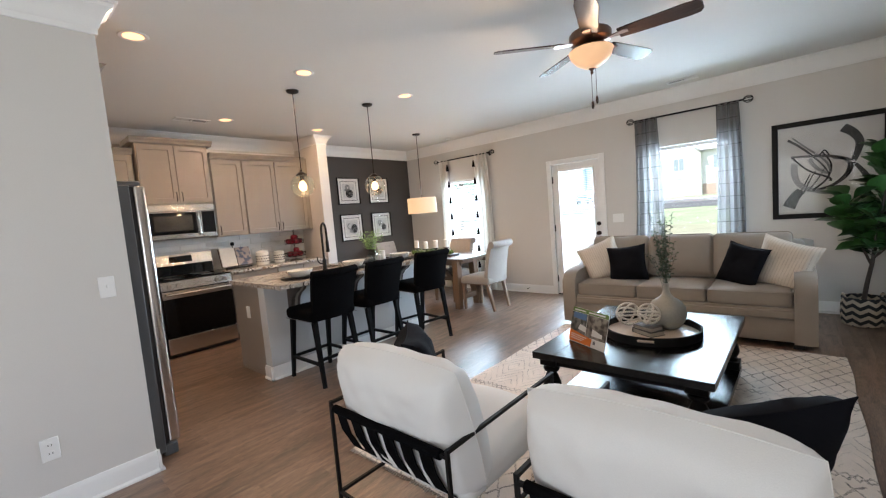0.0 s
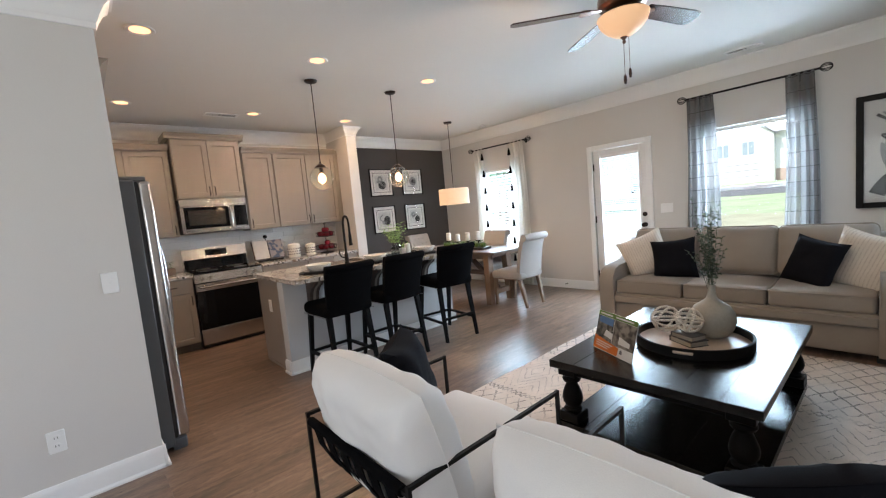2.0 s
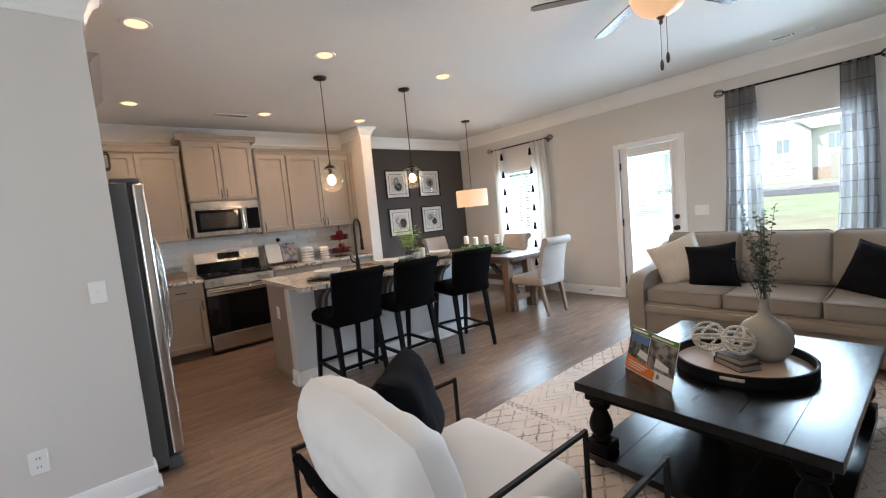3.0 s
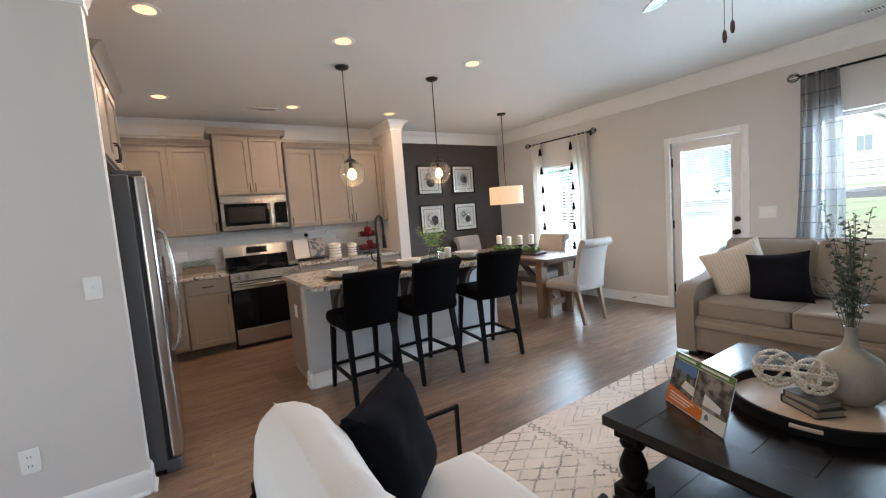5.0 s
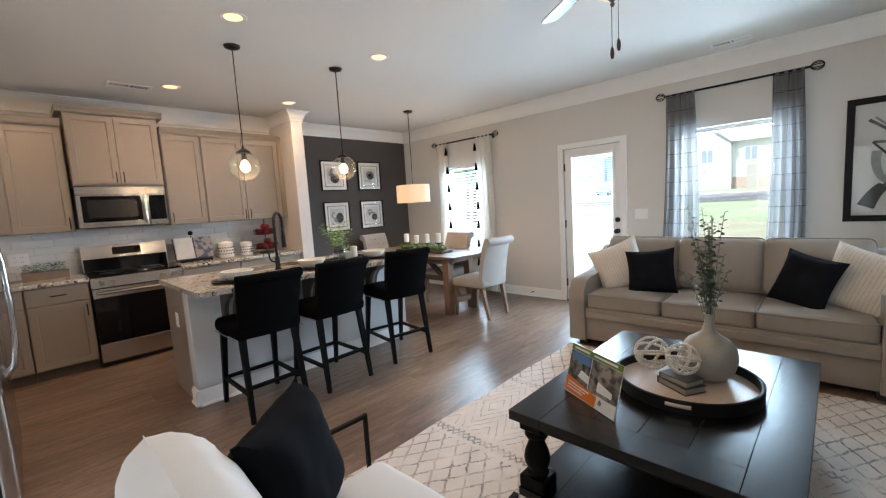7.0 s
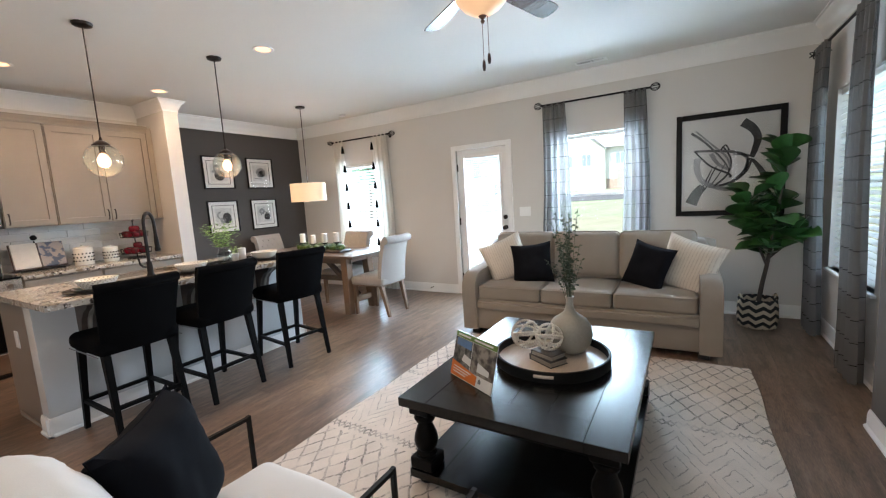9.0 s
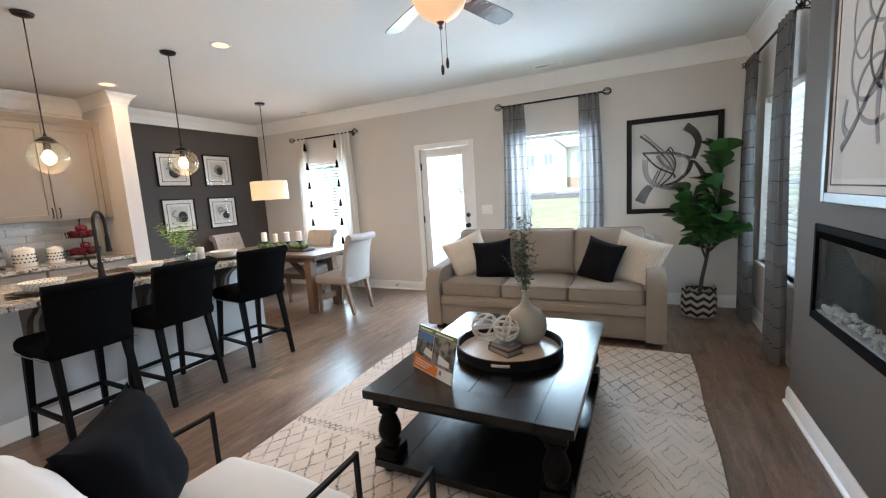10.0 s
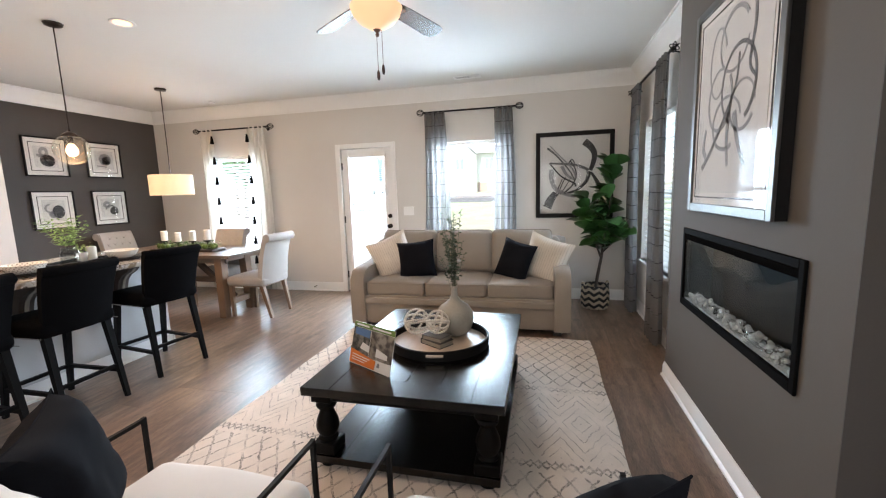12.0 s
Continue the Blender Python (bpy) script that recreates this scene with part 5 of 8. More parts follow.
def coffee_table():
    x0, x1, y0, y1 = -1.10, -0.085, 3.932, 5.315
    t = thing("coffee_table", pose(0, 0, RUGZ), "black stained wooden coffee table with turned legs and lower shelf", "coffee table")
    top, z0, z1 = TZ - RUGZ, TZ - RUGZ - 0.045, TZ - RUGZ
    bw = 0.155
    for a, b in ((y0, y0 + bw), (y1 - bw, y1)):
        part("end_board", Geo().box(x0 + bw + 0.0006, x1 - bw - 0.0006, a, b, z0, z1 - 0.0004, 0.0012), TABLE, t)
    for a, b in ((x0, x0 + bw), (x1 - bw, x1)):
        part("side_board", Geo().box(a, b, y0, y1, z0, z1, 0.0016), TABLE, t)
    n = 4
    w = (x1 - x0 - 2 * bw) / n
    for i in range(n):
        part("top_board", Geo().box(x0 + bw + i * w + 0.0005, x0 + bw + (i + 1) * w - 0.0005, y0 + bw + 0.0006, y1 - bw - 0.0006, z0, z1 - 0.0008, 0.0012), TABLE, t)
    g = Geo()
    for a, b, c, d in ((x0 + 0.05, x1 - 0.05, y0 + 0.06, y0 + 0.085), (x0 + 0.05, x1 - 0.05, y1 - 0.085, y1 - 0.06)):
        g.box(a, b, c, d, z0 - 0.05, z0, 0.003)
    g.box(x0 + 0.05, x0 + 0.075, y0 + 0.085, y1 - 0.085, z0 - 0.05, z0, 0.003).box(x1 - 0.075, x1 - 0.05, y0 + 0.085, y1 - 0.085, z0 - 0.05, z0, 0.003)
    part("apron", g, TABLELEG, t)
    prof = [(0.030, 0.135), (0.048, 0.14), (0.052, 0.15), (0.044, 0.158), (0.040, 0.165), (0.055, 0.19), (0.060, 0.215), (0.055, 0.245), (0.040, 0.285), (0.030, 0.305), (0.032, 0.312), (0.048, 0.318), (0.054, 0.332), (0.048, 0.346), (0.034, 0.352), (0.036, 0.362)]
    for lx in (x0 + 0.088, x1 - 0.088):
        for ly in (y0 + 0.088, y1 - 0.088):
            lg = part("leg", Geo().lathe(prof, 24, (lx, ly, 0)), TABLELEG, t, "turned baluster leg")
            part("leg_block", Geo().box(lx - 0.055, lx + 0.055, ly - 0.055, ly + 0.055, 0.358, z0, 0.004), TABLELEG, lg)
            part("foot_block", Geo().box(lx - 0.062, lx + 0.062, ly - 0.062, ly + 0.062, 0.080, 0.138, 0.005), TABLELEG, lg)
            part("bun_foot", Geo().lathe([(0.03, 0), (0.045, 0.006), (0.045, 0.03), (0.03, 0.036)], 16, (lx, ly, 0)), TABLELEG, lg)
    n, sx0, sx1 = 6, x0 + 0.025, x1 - 0.025
    w = (sx1 - sx0) / n
    for i in range(n):
        part("shelf_board", Geo().box(sx0 + i * w + 0.0006, sx0 + (i + 1) * w - 0.0006, y0 + 0.02, y1 - 0.02, 0.038, 0.078, 0.0014), TABLE, t)


coffee_table()


def round_tray():
    t = thing("round_tray", pose(-0.558, 4.645, TZ), "round wooden tray with black rim and cut-out handles", "tray")
    pale = mat("pale_wood", (0.46, 0.365, 0.28), 0.45, var=0.12, scale=4, fine=30, stretch=(12, 1, 1))
    part("base", Geo().lathe([(0, 0.0), (0.295, 0.0), (0.295, 0.012), (0, 0.012)], 64), pale, t, "pale wood tray base")
    part("rim", Geo().lathe([(0.296, 0.0), (0.310, 0.0), (0.312, 0.055), (0.306, 0.058), (0.297, 0.055)], 64, ring=True), mat("black_tray_rim", (0.010, 0.009, 0.008), 0.5, var=0.2, spec=0.15), t, "black rim")
    for a in (-1.42, 1.72):
        g = Geo()
        pts = [((0.3135) * math.cos(a + k * 0.011), 0.3135 * math.sin(a + k * 0.011), 0.034) for k in range(-14, 15)]
        g.tube(pts, 0.0085, 8)
        part("handle_slot", g, pale, t, "pale slot handle")
    return 0.012 + TZ


TRZ = round_tray()
VASE = mat("grey_stoneware", (0.31, 0.285, 0.235), 0.55, var=0.10, scale=7, bump=0.25, fine=70)
v = thing("bottle_vase", pose(-0.485, 4.775, TRZ) @ Matrix.Diagonal((0.94, 0.94, 1.07, 1.0)), "grey-green bulbous stoneware vase with narrow neck and eucalyptus stems", "vase")
part("body", Geo().lathe([(0.0, 0.0), (0.060, 0.0), (0.085, 0.010), (0.118, 0.05), (0.132, 0.095), (0.126, 0.14), (0.100, 0.178), (0.060, 0.202), (0.034, 0.222), (0.023, 0.25), (0.021, 0.285), (0.026, 0.303), (0.021, 0.303), (0.016, 0.285), (0.017, 0.25)], 40), VASE, v)


def stems():
    rng = random.Random(21)
    for i in range(22):
        g, s = Geo(), Geo()
        a = i * 2.4 + rng.uniform(-0.5, 0.5)
        sp = rng.uniform(0.02, 0.125)
        h = (rng.uniform(0.20, 0.38) if i % 3 else rng.uniform(0.42, 0.56)) * (1.05 - 1.2 * sp)
        p0 = Vector((0.008 * math.cos(a), 0.008 * math.sin(a), 0.20))
        p1 = Vector((sp * 0.30 * math.cos(a), sp * 0.30 * math.sin(a), 0.29 + h * 0.55))
        p2 = Vector((sp * math.cos(a) - 0.02, sp * math.sin(a), 0.29 + h))
        at = lambda t: p0 * (1 - t) ** 2 + p1 * 2 * t * (1 - t) + p2 * t * t
        st = part("stem", s.tube([at(k / 10) for k in range(11)], 0.0013, 5), EUCA, v)
        n = int(9 + 34 * h)
        for k in range(n):
            t = 0.36 + 0.64 * (k + rng.random() * 0.6) / n
            b = k * 2.4 + i + rng.uniform(-0.5, 0.5)
            size = rng.uniform(0.75, 1.2) * (1.25 - 0.55 * t)
            leaf(g, at(t), (math.cos(b), math.sin(b), rng.uniform(-0.15, 0.6)), 0.026 * size, 0.022 * size, 0.15, 4, True, rng.uniform(-0.8, 0.8))
        tagged(part("foliage", g, EUCA, st, "small round grey-green eucalyptus leaves"), kind="stuff")


stems()


def sphere_decor(x, y, z, r, seed):
    d = thing("orb_ornament", pose(x, y, z), "open orb ornament of whitewashed beaded hoops", "ornament", "orbs on the tray")
    rng = random.Random(seed)
    wood = mat("whitewashed_wood", (0.60, 0.545, 0.47), 0.8, var=0.2, scale=30, bump=0.4)
    for k in range(4):
        m = Matrix.Rotation(rng.uniform(0, 3.14), 4, "Z") @ Matrix.Rotation(radians(20 + 45 * k), 4, "X")
        g = Geo()
        for i in range(34):
            a = 2 * math.pi * i / 34
            g.ball((r * math.cos(a), r * math.sin(a), 0), 0.0085, 7)
        g.turn(Matrix.Translation((0, 0, r + 0.0085)) @ m)
        part("hoop", g, wood, d, "string of pale wooden beads")


sphere_decor(-0.732, 4.725, TRZ, 0.080, 4)
BK = TRZ
bk_mats = [mat("dark_book_cloth", (0.03, 0.026, 0.024), 0.7, var=0.2), mat("grey_book_cloth", (0.07, 0.06, 0.052), 0.7, var=0.2)]
PAGES = mat("book_pages", (0.30, 0.265, 0.215), 0.8, var=0.15, scale=3, fine=300, stretch=(1, 1, 40))
for i, (w, d, h, rz) in enumerate(((0.17, 0.12, 0.032, -32), (0.15, 0.11, 0.028, -26))):
    b = thing("book", pose(-0.560, 4.585, BK, 0, 0, rz), "small dark cloth-bound book stacked on the tray", "book", "books on the tray")
    part("page_block", Geo().box(-w / 2 + 0.004, w / 2 - 0.005, -d / 2 + 0.005, d / 2 - 0.005, 0.003, h - 0.003), PAGES, b, "cream page block")
    part("cover", Geo().box(-w / 2, w / 2, -d / 2, d / 2, 0, 0.003).box(-w / 2, w / 2, -d / 2, d / 2, h - 0.003, h).box(-w / 2, -w / 2 + 0.003, -d / 2, d / 2, 0.003, h - 0.003), bk_mats[i], b)
    BK += h
sphere_decor(-0.555, 4.595, BK, 0.068, 7)


def brochure():
    b = thing("brochure_stand", pose(-0.845, 4.19, TZ, 0, 0, -27), "glossy property brochure standing on the coffee table", "brochure")
    lean = Matrix.Rotation(radians(-15), 4, "X")
    w, h = 0.168, 0.235
    paper = mat("glossy_paper", (0.68, 0.67, 0.64), 0.3, var=0.02)
    part("sheet", Geo().box(-w, w, 0.0, 0.004, 0, h).turn(lean), paper, b)
    photo1 = blended("photo_house", (0.22, 0.21, 0.19), (0.03, 0.035, 0.03), lambda n, l, co: noise_mask(n, l, co, 34, 0.38, 0.60, 8), 0.3)
    photo2 = blended("photo_room", (0.28, 0.25, 0.21), (0.05, 0.042, 0.036), lambda n, l, co: noise_mask(n, l, co, 28, 0.40, 0.62, 8), 0.3)
    skyb = mat("photo_sky", (0.10, 0.19, 0.36), 0.3, var=0.2)
    green = mat("brochure_green", (0.12, 0.20, 0.045), 0.3)
    orange = mat("brochure_orange", (0.62, 0.17, 0.03), 0.3)

    def panel(name, poly, m, d, label=""):
        part(name, Geo().prism(poly, -d, -d + 0.0008, "y").turn(lean), m, b, label)

    panel("header_band", [(-w, h - 0.028), (w, h - 0.028), (w, h), (-w, h)], green, 0.002, "green header band")
    panel("photo", [(-w, 0.075), (-0.02, 0.06), (-0.02, h - 0.03), (-w, h - 0.03)], photo1, 0.0015, "printed house photo")
    panel("photo", [(-w * 0.9, 0.165), (-0.025, 0.16), (-0.025, h - 0.033), (-w * 0.9, h - 0.033)], skyb, 0.0028)
    panel("photo", [(-0.015, 0.055), (w, 0.06), (w, h - 0.03), (-0.015, h - 0.03)], photo2, 0.0015, "printed interior photo")
    panel("photo", [(-w * 0.55, 0.095), (-w * 0.1, 0.083), (-w * 0.1, 0.118), (-w * 0.45, 0.13)], paper, 0.0032)
    panel("photo", [(w * 0.25, 0.075), (w * 0.8, 0.075), (w * 0.8, 0.10), (w * 0.25, 0.12)], paper, 0.0032)
    panel("footer_band", [(-w, 0.005), (0.045, 0.005), (0.05, 0.052), (-w, 0.082)], orange, 0.0036, "orange band with text lines")
    panel("logo_panel", [(0.05, 0.004), (w, 0.004), (w, 0.055), (0.055, 0.06)], paper, 0.0036)
    panel("logo_mark", [(0.065, 0.025), (0.085, 0.025), (0.085, 0.04), (0.075, 0.05), (0.065, 0.04)], mat_grey, 0.0045)
    for k in range(3):
        panel("text_line", [(-w + 0.02, 0.052 - k * 0.014), (0.0 - k * 0.02, 0.045 - k * 0.012), (0.0 - k * 0.02, 0.050 - k * 0.012), (-w + 0.02, 0.057 - k * 0.014)], paper, 0.0045)
    for a0, a1 in ((-w + 0.02, -0.04), (-0.01, w - 0.03)):
        panel("text_line", [(a0, h - 0.019), (a1, h - 0.019), (a1, h - 0.010), (a0, h - 0.010)], paper, 0.0030)
    part("easel", Geo().prism([(0.0, 0.0), (0.10, 0.0), (0.10, 0.003), (0.05, 0.12)], -0.05, 0.05, "x"), paper, b)


brochure()


# ---- sofa ----
def cushion(w, d, h, r, crown_top=0.02, k=3, m=7, seed=0):
    def fn(x, y, z):
        f = (1 - (x / (w / 2)) ** 2) * (1 - (y / (d / 2)) ** 2)
        wob = noise.noise(Vector((x * 5 + seed, y * 5, z * 3))) * 0.006
        return (x, y, z + (crown_top * f if z > 0 else 0) + wob)
    return Geo().soft(0, 0, 0, w / 2, d / 2, h / 2, r, k, m, fn)


def piping(w, d, z, r=0.006, c=0.045):
    pts = []
    for sx, sy, a0 in ((1, 1, 0), (-1, 1, 90), (-1, -1, 180), (1, -1, 270)):
        for i in range(5):
            a = radians(a0 + 22.5 * i)
            pts.append((sx * (w / 2 - c) + c * math.cos(a), sy * (d / 2 - c) + c * math.sin(a), z))
    return Geo().tube(pts, r, 6, True)


def sofa():
    s = thing("sofa", pose(-0.778, 6.105, 0, 0, 0, 1.0), "beige upholstered three-seat sofa with sloped arms", "sofa")
    W = 2.20
    part("base", Geo().soft(0, 0.47, 0.205, W / 2 - 0.02, 0.44, 0.155, 0.02, 2, 4), SOFA, s)
    part("front_rail", Geo().soft(0, 0.022, 0.30, W / 2 - 0.14, 0.02, 0.035, 0.012, 2, 3), SOFA, s)
    out = [(0.0, 0.05), (-0.01, 0.40), (0.0, 0.52), (0.06, 0.60), (0.16, 0.63), (0.50, 0.645), (0.72, 0.74), (0.88, 0.86), (0.93, 0.86), (0.93, 0.05)]
    for sx in (-1, 1):
        xo, xi = sx * W / 2, sx * (W / 2 - 0.14)
        ya = Geo()
        n = len(out)
        cols = [(xo, 0.018), (xo + sx * 0.012, 0.0), ((xo + xi) / 2, -0.012), (xi - sx * 0.0, 0.0), (xi, 0.018)]
        vs = []
        for x, ins in cols:
            cy, cz = 0.45, 0.35
            for y, z in out:
                vs.append((x, y + (ins if y < cy else -ins), z - (ins * 1.5 if z > cz else 0)))
        fs = [(i * n + q, i * n + (q + 1) % n, (i + 1) * n + (q + 1) % n, (i + 1) * n + q) for i in range(len(cols) - 1) for q in range(n)]
        fs += [tuple(range(n)), tuple(range((len(cols) - 1) * n, len(cols) * n))]
        part("arm", ya.add(vs, fs), SOFA, s, "sloped padded arm")
        part("arm_piping", Geo().tube([(xi + sx * 0.005, y - (0.004 if y < 0.5 else -0.004), z + 0.002) for y, z in out[1:8]], 0.006, 6), SOFA, s)
    part("back", Geo().soft(0, 0.83, 0.52, W / 2 - 0.05, 0.10, 0.36, 0.06, 3, 4), SOFA, s)
    cw = (W - 0.29) / 3
    for i in (-1, 0, 1):
        c = part("seat_cushion", cushion(cw - 0.008, 0.66, 0.145, 0.035, 0.022, seed=i).turn(pose(i * cw, 0.355, 0.425)), SOFA, s)
        part("piping", piping(cw - 0.006, 0.66, 0.062, 0.0055).turn(pose(i * cw, 0.355, 0.425)), SOFA, c)
        m = pose(i * cw, 0.665, 0.735, 76, 0, 0)
        b = part("back_cushion", cushion(cw + (0.01 if i else -0.006), 0.46, 0.19, 0.06, 0.045, seed=i + 9).turn(m), SOFA, s)
        part("piping", piping(cw, 0.46, 0.06, 0.0055).turn(m), SOFA, b)
    for sx in (-1, 1):
        for y in (0.06, 0.86):
            part("foot", Geo().box(sx * (W / 2 - 0.11) - 0.04, sx * (W / 2 - 0.11) + 0.04, y - 0.03, y + 0.05, 0, 0.052, 0.004), BLACK, s, "black block foot")


sofa()


def pillow_geo(w, h, t, seed=0, pinch=0.10, n=16):
    """A stuffed pillow in the xz plane with pulled-out corners and soft creases."""
    def side(s):
        out = []
        for i in range(n + 1):
            for j in range(n + 1):
                u, v = 2 * i / n - 1, 2 * j / n - 1
                k = 1 - pinch * (1 - v * v) * u * u
                q = 1 - pinch * (1 - u * u) * v * v
                th = t / 2 * (max(0.0, (1 - u ** 4) * (1 - v ** 4))) ** 0.55
                cr = noise.noise(Vector((u * 2.2 + seed, v * 2.2, s * 3 + seed))) * 0.05 * t + noise.noise(Vector((u * 5, v * 5 + seed, s))) * 0.03 * t
                out.append((u * w / 2 * k, s * (th + cr * (1 if th > 0.2 * t else 0)), v * h / 2 * q))
        return out
    g = Geo()
    a, b = side(-1), side(1)
    fs = []
    for i in range(n):
        for j in range(n):
            q = (i * (n + 1) + j, (i + 1) * (n + 1) + j, (i + 1) * (n + 1) + j + 1, i * (n + 1) + j + 1)
            fs.append(q)
    g.add(a, fs)
    g.add(b, [tuple(reversed(q)) for q in fs])
    return g


def stripes_mask(n, l, co):
    sep = n.new("ShaderNodeSeparateXYZ")
    l.new(co, sep.inputs[0])
    v = op(n, l, "PINGPONG", sep.outputs["X"], 0.012)
    return op(n, l, "MULTIPLY", op(n, l, "LESS_THAN", v, 0.004), noise_mask(n, l, co, 60, 0.3, 0.6))


STRIPE = blended("ribbed_cream_cloth", (0.62, 0.56, 0.48), (0.50, 0.44, 0.37), stripes_mask, 0.9, 0.5)


def pillow(name, m, w, h, t, material, label, seed, seam=None, pinch=0.10):
    p = thing(name, m, label, "pillow", "throw pillows")
    part("case", pillow_geo(w, h, t, seed, pinch), material, p)
    k = 12
    rim = []
    for e in range(4):
        for i in range(k):
            s = 2 * i / k - 1
            u, v = [(s, -1), (1, s), (-s, 1), (-1, -s)][e]
            rim.append((u * w / 2 * (1 - pinch * (1 - v * v) * u * u), 0, v * h / 2 * (1 - pinch * (1 - u * u) * v * v)))
    part("seam", Geo().tube(rim, 0.0028, 6, True), seam or material, p)
    return p


pillow("cream_pillow", pose(-1.57, 6.52, 0.705, -16, -22, 22), 0.47, 0.47, 0.17, STRIPE, "cream ribbed throw pillow leaning in the sofa corner", 1)
pillow("dark_pillow", pose(-1.265, 6.45, 0.685, -16, -6, 10), 0.41, 0.41, 0.15, NAVY, "charcoal square throw pillow on the sofa", 2)
pillow("dark_pillow", pose(-0.205, 6.46, 0.685, -18, 12, -28), 0.38, 0.41, 0.15, NAVY, "charcoal square throw pillow tilted on the sofa", 3)
pillow("cream_pillow", pose(0.10, 6.52, 0.685, -16, 16, -22), 0.48, 0.48, 0.17, STRIPE, "cream ribbed throw pillow leaning on the sofa arm", 4)


# ---- accent chairs ----
def accent_chair(x0, x1, label):
    c = thing("accent_chair", pose((x0 + x1) / 2, 2.94, 0), label, "armchair", "pair of accent chairs")
    w = (x1 - x0) / 2
    r = 0.0135
    yb, yf, za = -0.375, 0.385, 0.62
    for sx in (-1, 1):
        x = sx * w
        for a, b in (((x, yb, RUGZ), (x, yb, za)), ((x, yf, RUGZ), (x, yf, za)), ((x, yb, za), (x, yf, za)), ((x, yb, 0.20), (x, yf, 0.20))):
            d = Vector(b) - Vector(a)
            part("leg" if abs(d.z) > 0.3 else "side_rail", Geo().bar(a, Vector(b) + d.normalized() * (0.0085 if abs(d.z) > 0.3 else 0), r), IRON, c)
    for y, z in ((yb, za - 0.02), (yb, 0.20), (yf, 0.20)):
        part("cross_rail", Geo().bar((-w, y, z), (w, y, z), r), IRON, c)
    part("seat_rail", Geo().bar((-w, yf - 0.03, 0.33), (w, yf - 0.03, 0.33), r), IRON, c)
    curve = [(yb + 0.0, za - 0.03), (yb + 0.02, 0.50), (yb + 0.07, 0.40), (yb + 0.16, 0.315), (yb + 0.28, 0.285), (0.12, 0.29), (yf - 0.03, 0.335)]

    def spot(v):
        k = v * (len(curve) - 1)
        i = min(int(k), len(curve) - 2)
        f = k - i
        return tuple(curve[i][q] * (1 - f) + curve[i + 1][q] * f for q in (0, 1))

    for i in range(6):
        a = -w + 0.04 + i * (2 * w - 0.08) / 6
        b = a + (2 * w - 0.08) / 6 * 0.62
        part("sling_strap", Geo().sheet(lambda u, v: (a + (b - a) * u, *spot(v)), 2, 24, 0.005), VELVET, c, "black canvas sling strap")
    part("sling_hem", Geo().tube([(-w + 0.03, yb, za - 0.02), (w - 0.03, yb, za - 0.02)], 0.018, 10), VELVET, c)

    def seat(x, y, z):
        f = (1 - (x / (w - 0.02)) ** 2) * (1 - (y / 0.36) ** 2)
        return (x, y, z + (0.04 * f if z > 0 else -0.01 * f) + noise.noise(Vector((x * 5, y * 5, z))) * 0.010)

    part("seat_cushion", Geo().soft(0, 0.085, 0.385, w - 0.025, 0.345, 0.075, 0.06, 4, 9, seat), WHITEC, c, "white cotton seat cushion")

    def bag(sd, n=30):
        """One side of a stuffed cushion with bowed edges, tucked corners and drawn creases."""
        out = []
        for i in range(n + 1):
            for j in range(n + 1):
                u, v = 2 * i / n - 1, 2 * j / n - 1
                full = max(0.0, (1 - u ** 6) * (1 - v ** 4)) ** 0.42
                fat = 0.118 + 0.028 * (1 - v) * 0.5
                tug = 0.0
                for cu, cv in ((-1, 1), (1, 1), (1, -1), (-1, -1)):
                    du, dv = u - cu, v - cv
                    far = math.hypot(du, dv)
                    tug += math.exp(-((far - 0.42) / 0.28) ** 2) * math.sin(9 * math.atan2(dv, du) + cu + sd)
                soft = noise.noise(Vector((u * 1.8 + 3, v * 1.6, sd * 2))) * 0.5 + noise.noise(Vector((u * 4.5 + v * 2, v * 3.5 - u, sd * 5))) * 0.32
                y = sd * (fat * full + full * (0.007 * tug + 0.026 * soft))
                x = u * (w - 0.008) * (1 + 0.045 * (1 - v * v))
                z = v * 0.258 * (1 + 0.10 * (1 - u * u)) + 0.006 * soft * full
                out.append((x, y, z))
        fs = [(i * (n + 1) + j, (i + 1) * (n + 1) + j, (i + 1) * (n + 1) + j + 1, i * (n + 1) + j + 1) for i in range(n) for j in range(n)]
        return out, fs

    g = Geo()
    for sd in (-1, 1):
        g.add(*bag(sd))
    back = part("back_cushion", g.turn(pose(0, -0.225, 0.612, 15, 0, 0)), WHITEC, c, "plump white cotton back cushion", smooth=70)
    rim = [(u * (w - 0.008) * (1 + 0.045 * (1 - v * v)), 0, v * 0.258 * (1 + 0.10 * (1 - u * u))) for u, v in
           [[(q, -1), (1, q), (-q, 1), (-1, -q)][e] for e in range(4) for q in [2 * k / 14 - 1 for k in range(14)]]]
    part("seam", Geo().tube(rim, 0.0018, 6, True).turn(pose(0, -0.225, 0.612, 15, 0, 0)), WHITEC, back)
    return c


chair = accent_chair(-1.335, -0.648, "white cushioned accent chair with black metal frame")
copy_thing(chair, pose(-0.052, 2.965, 0))
pillow("dark_pillow", pose(-1.165, 2.955, 0.672, 14, 0, -47), 0.41, 0.40, 0.20, NAVY, "charcoal throw pillow propped on the white accent chair", 6, pinch=0.13)
pillow("dark_pillow", pose(0.149, 3.021, 0.661, 28.5, -8.4, 32), 0.41, 0.40, 0.15, NAVY, "charcoal throw pillow leaning over the arm of the white chair", 7, pinch=0.12)


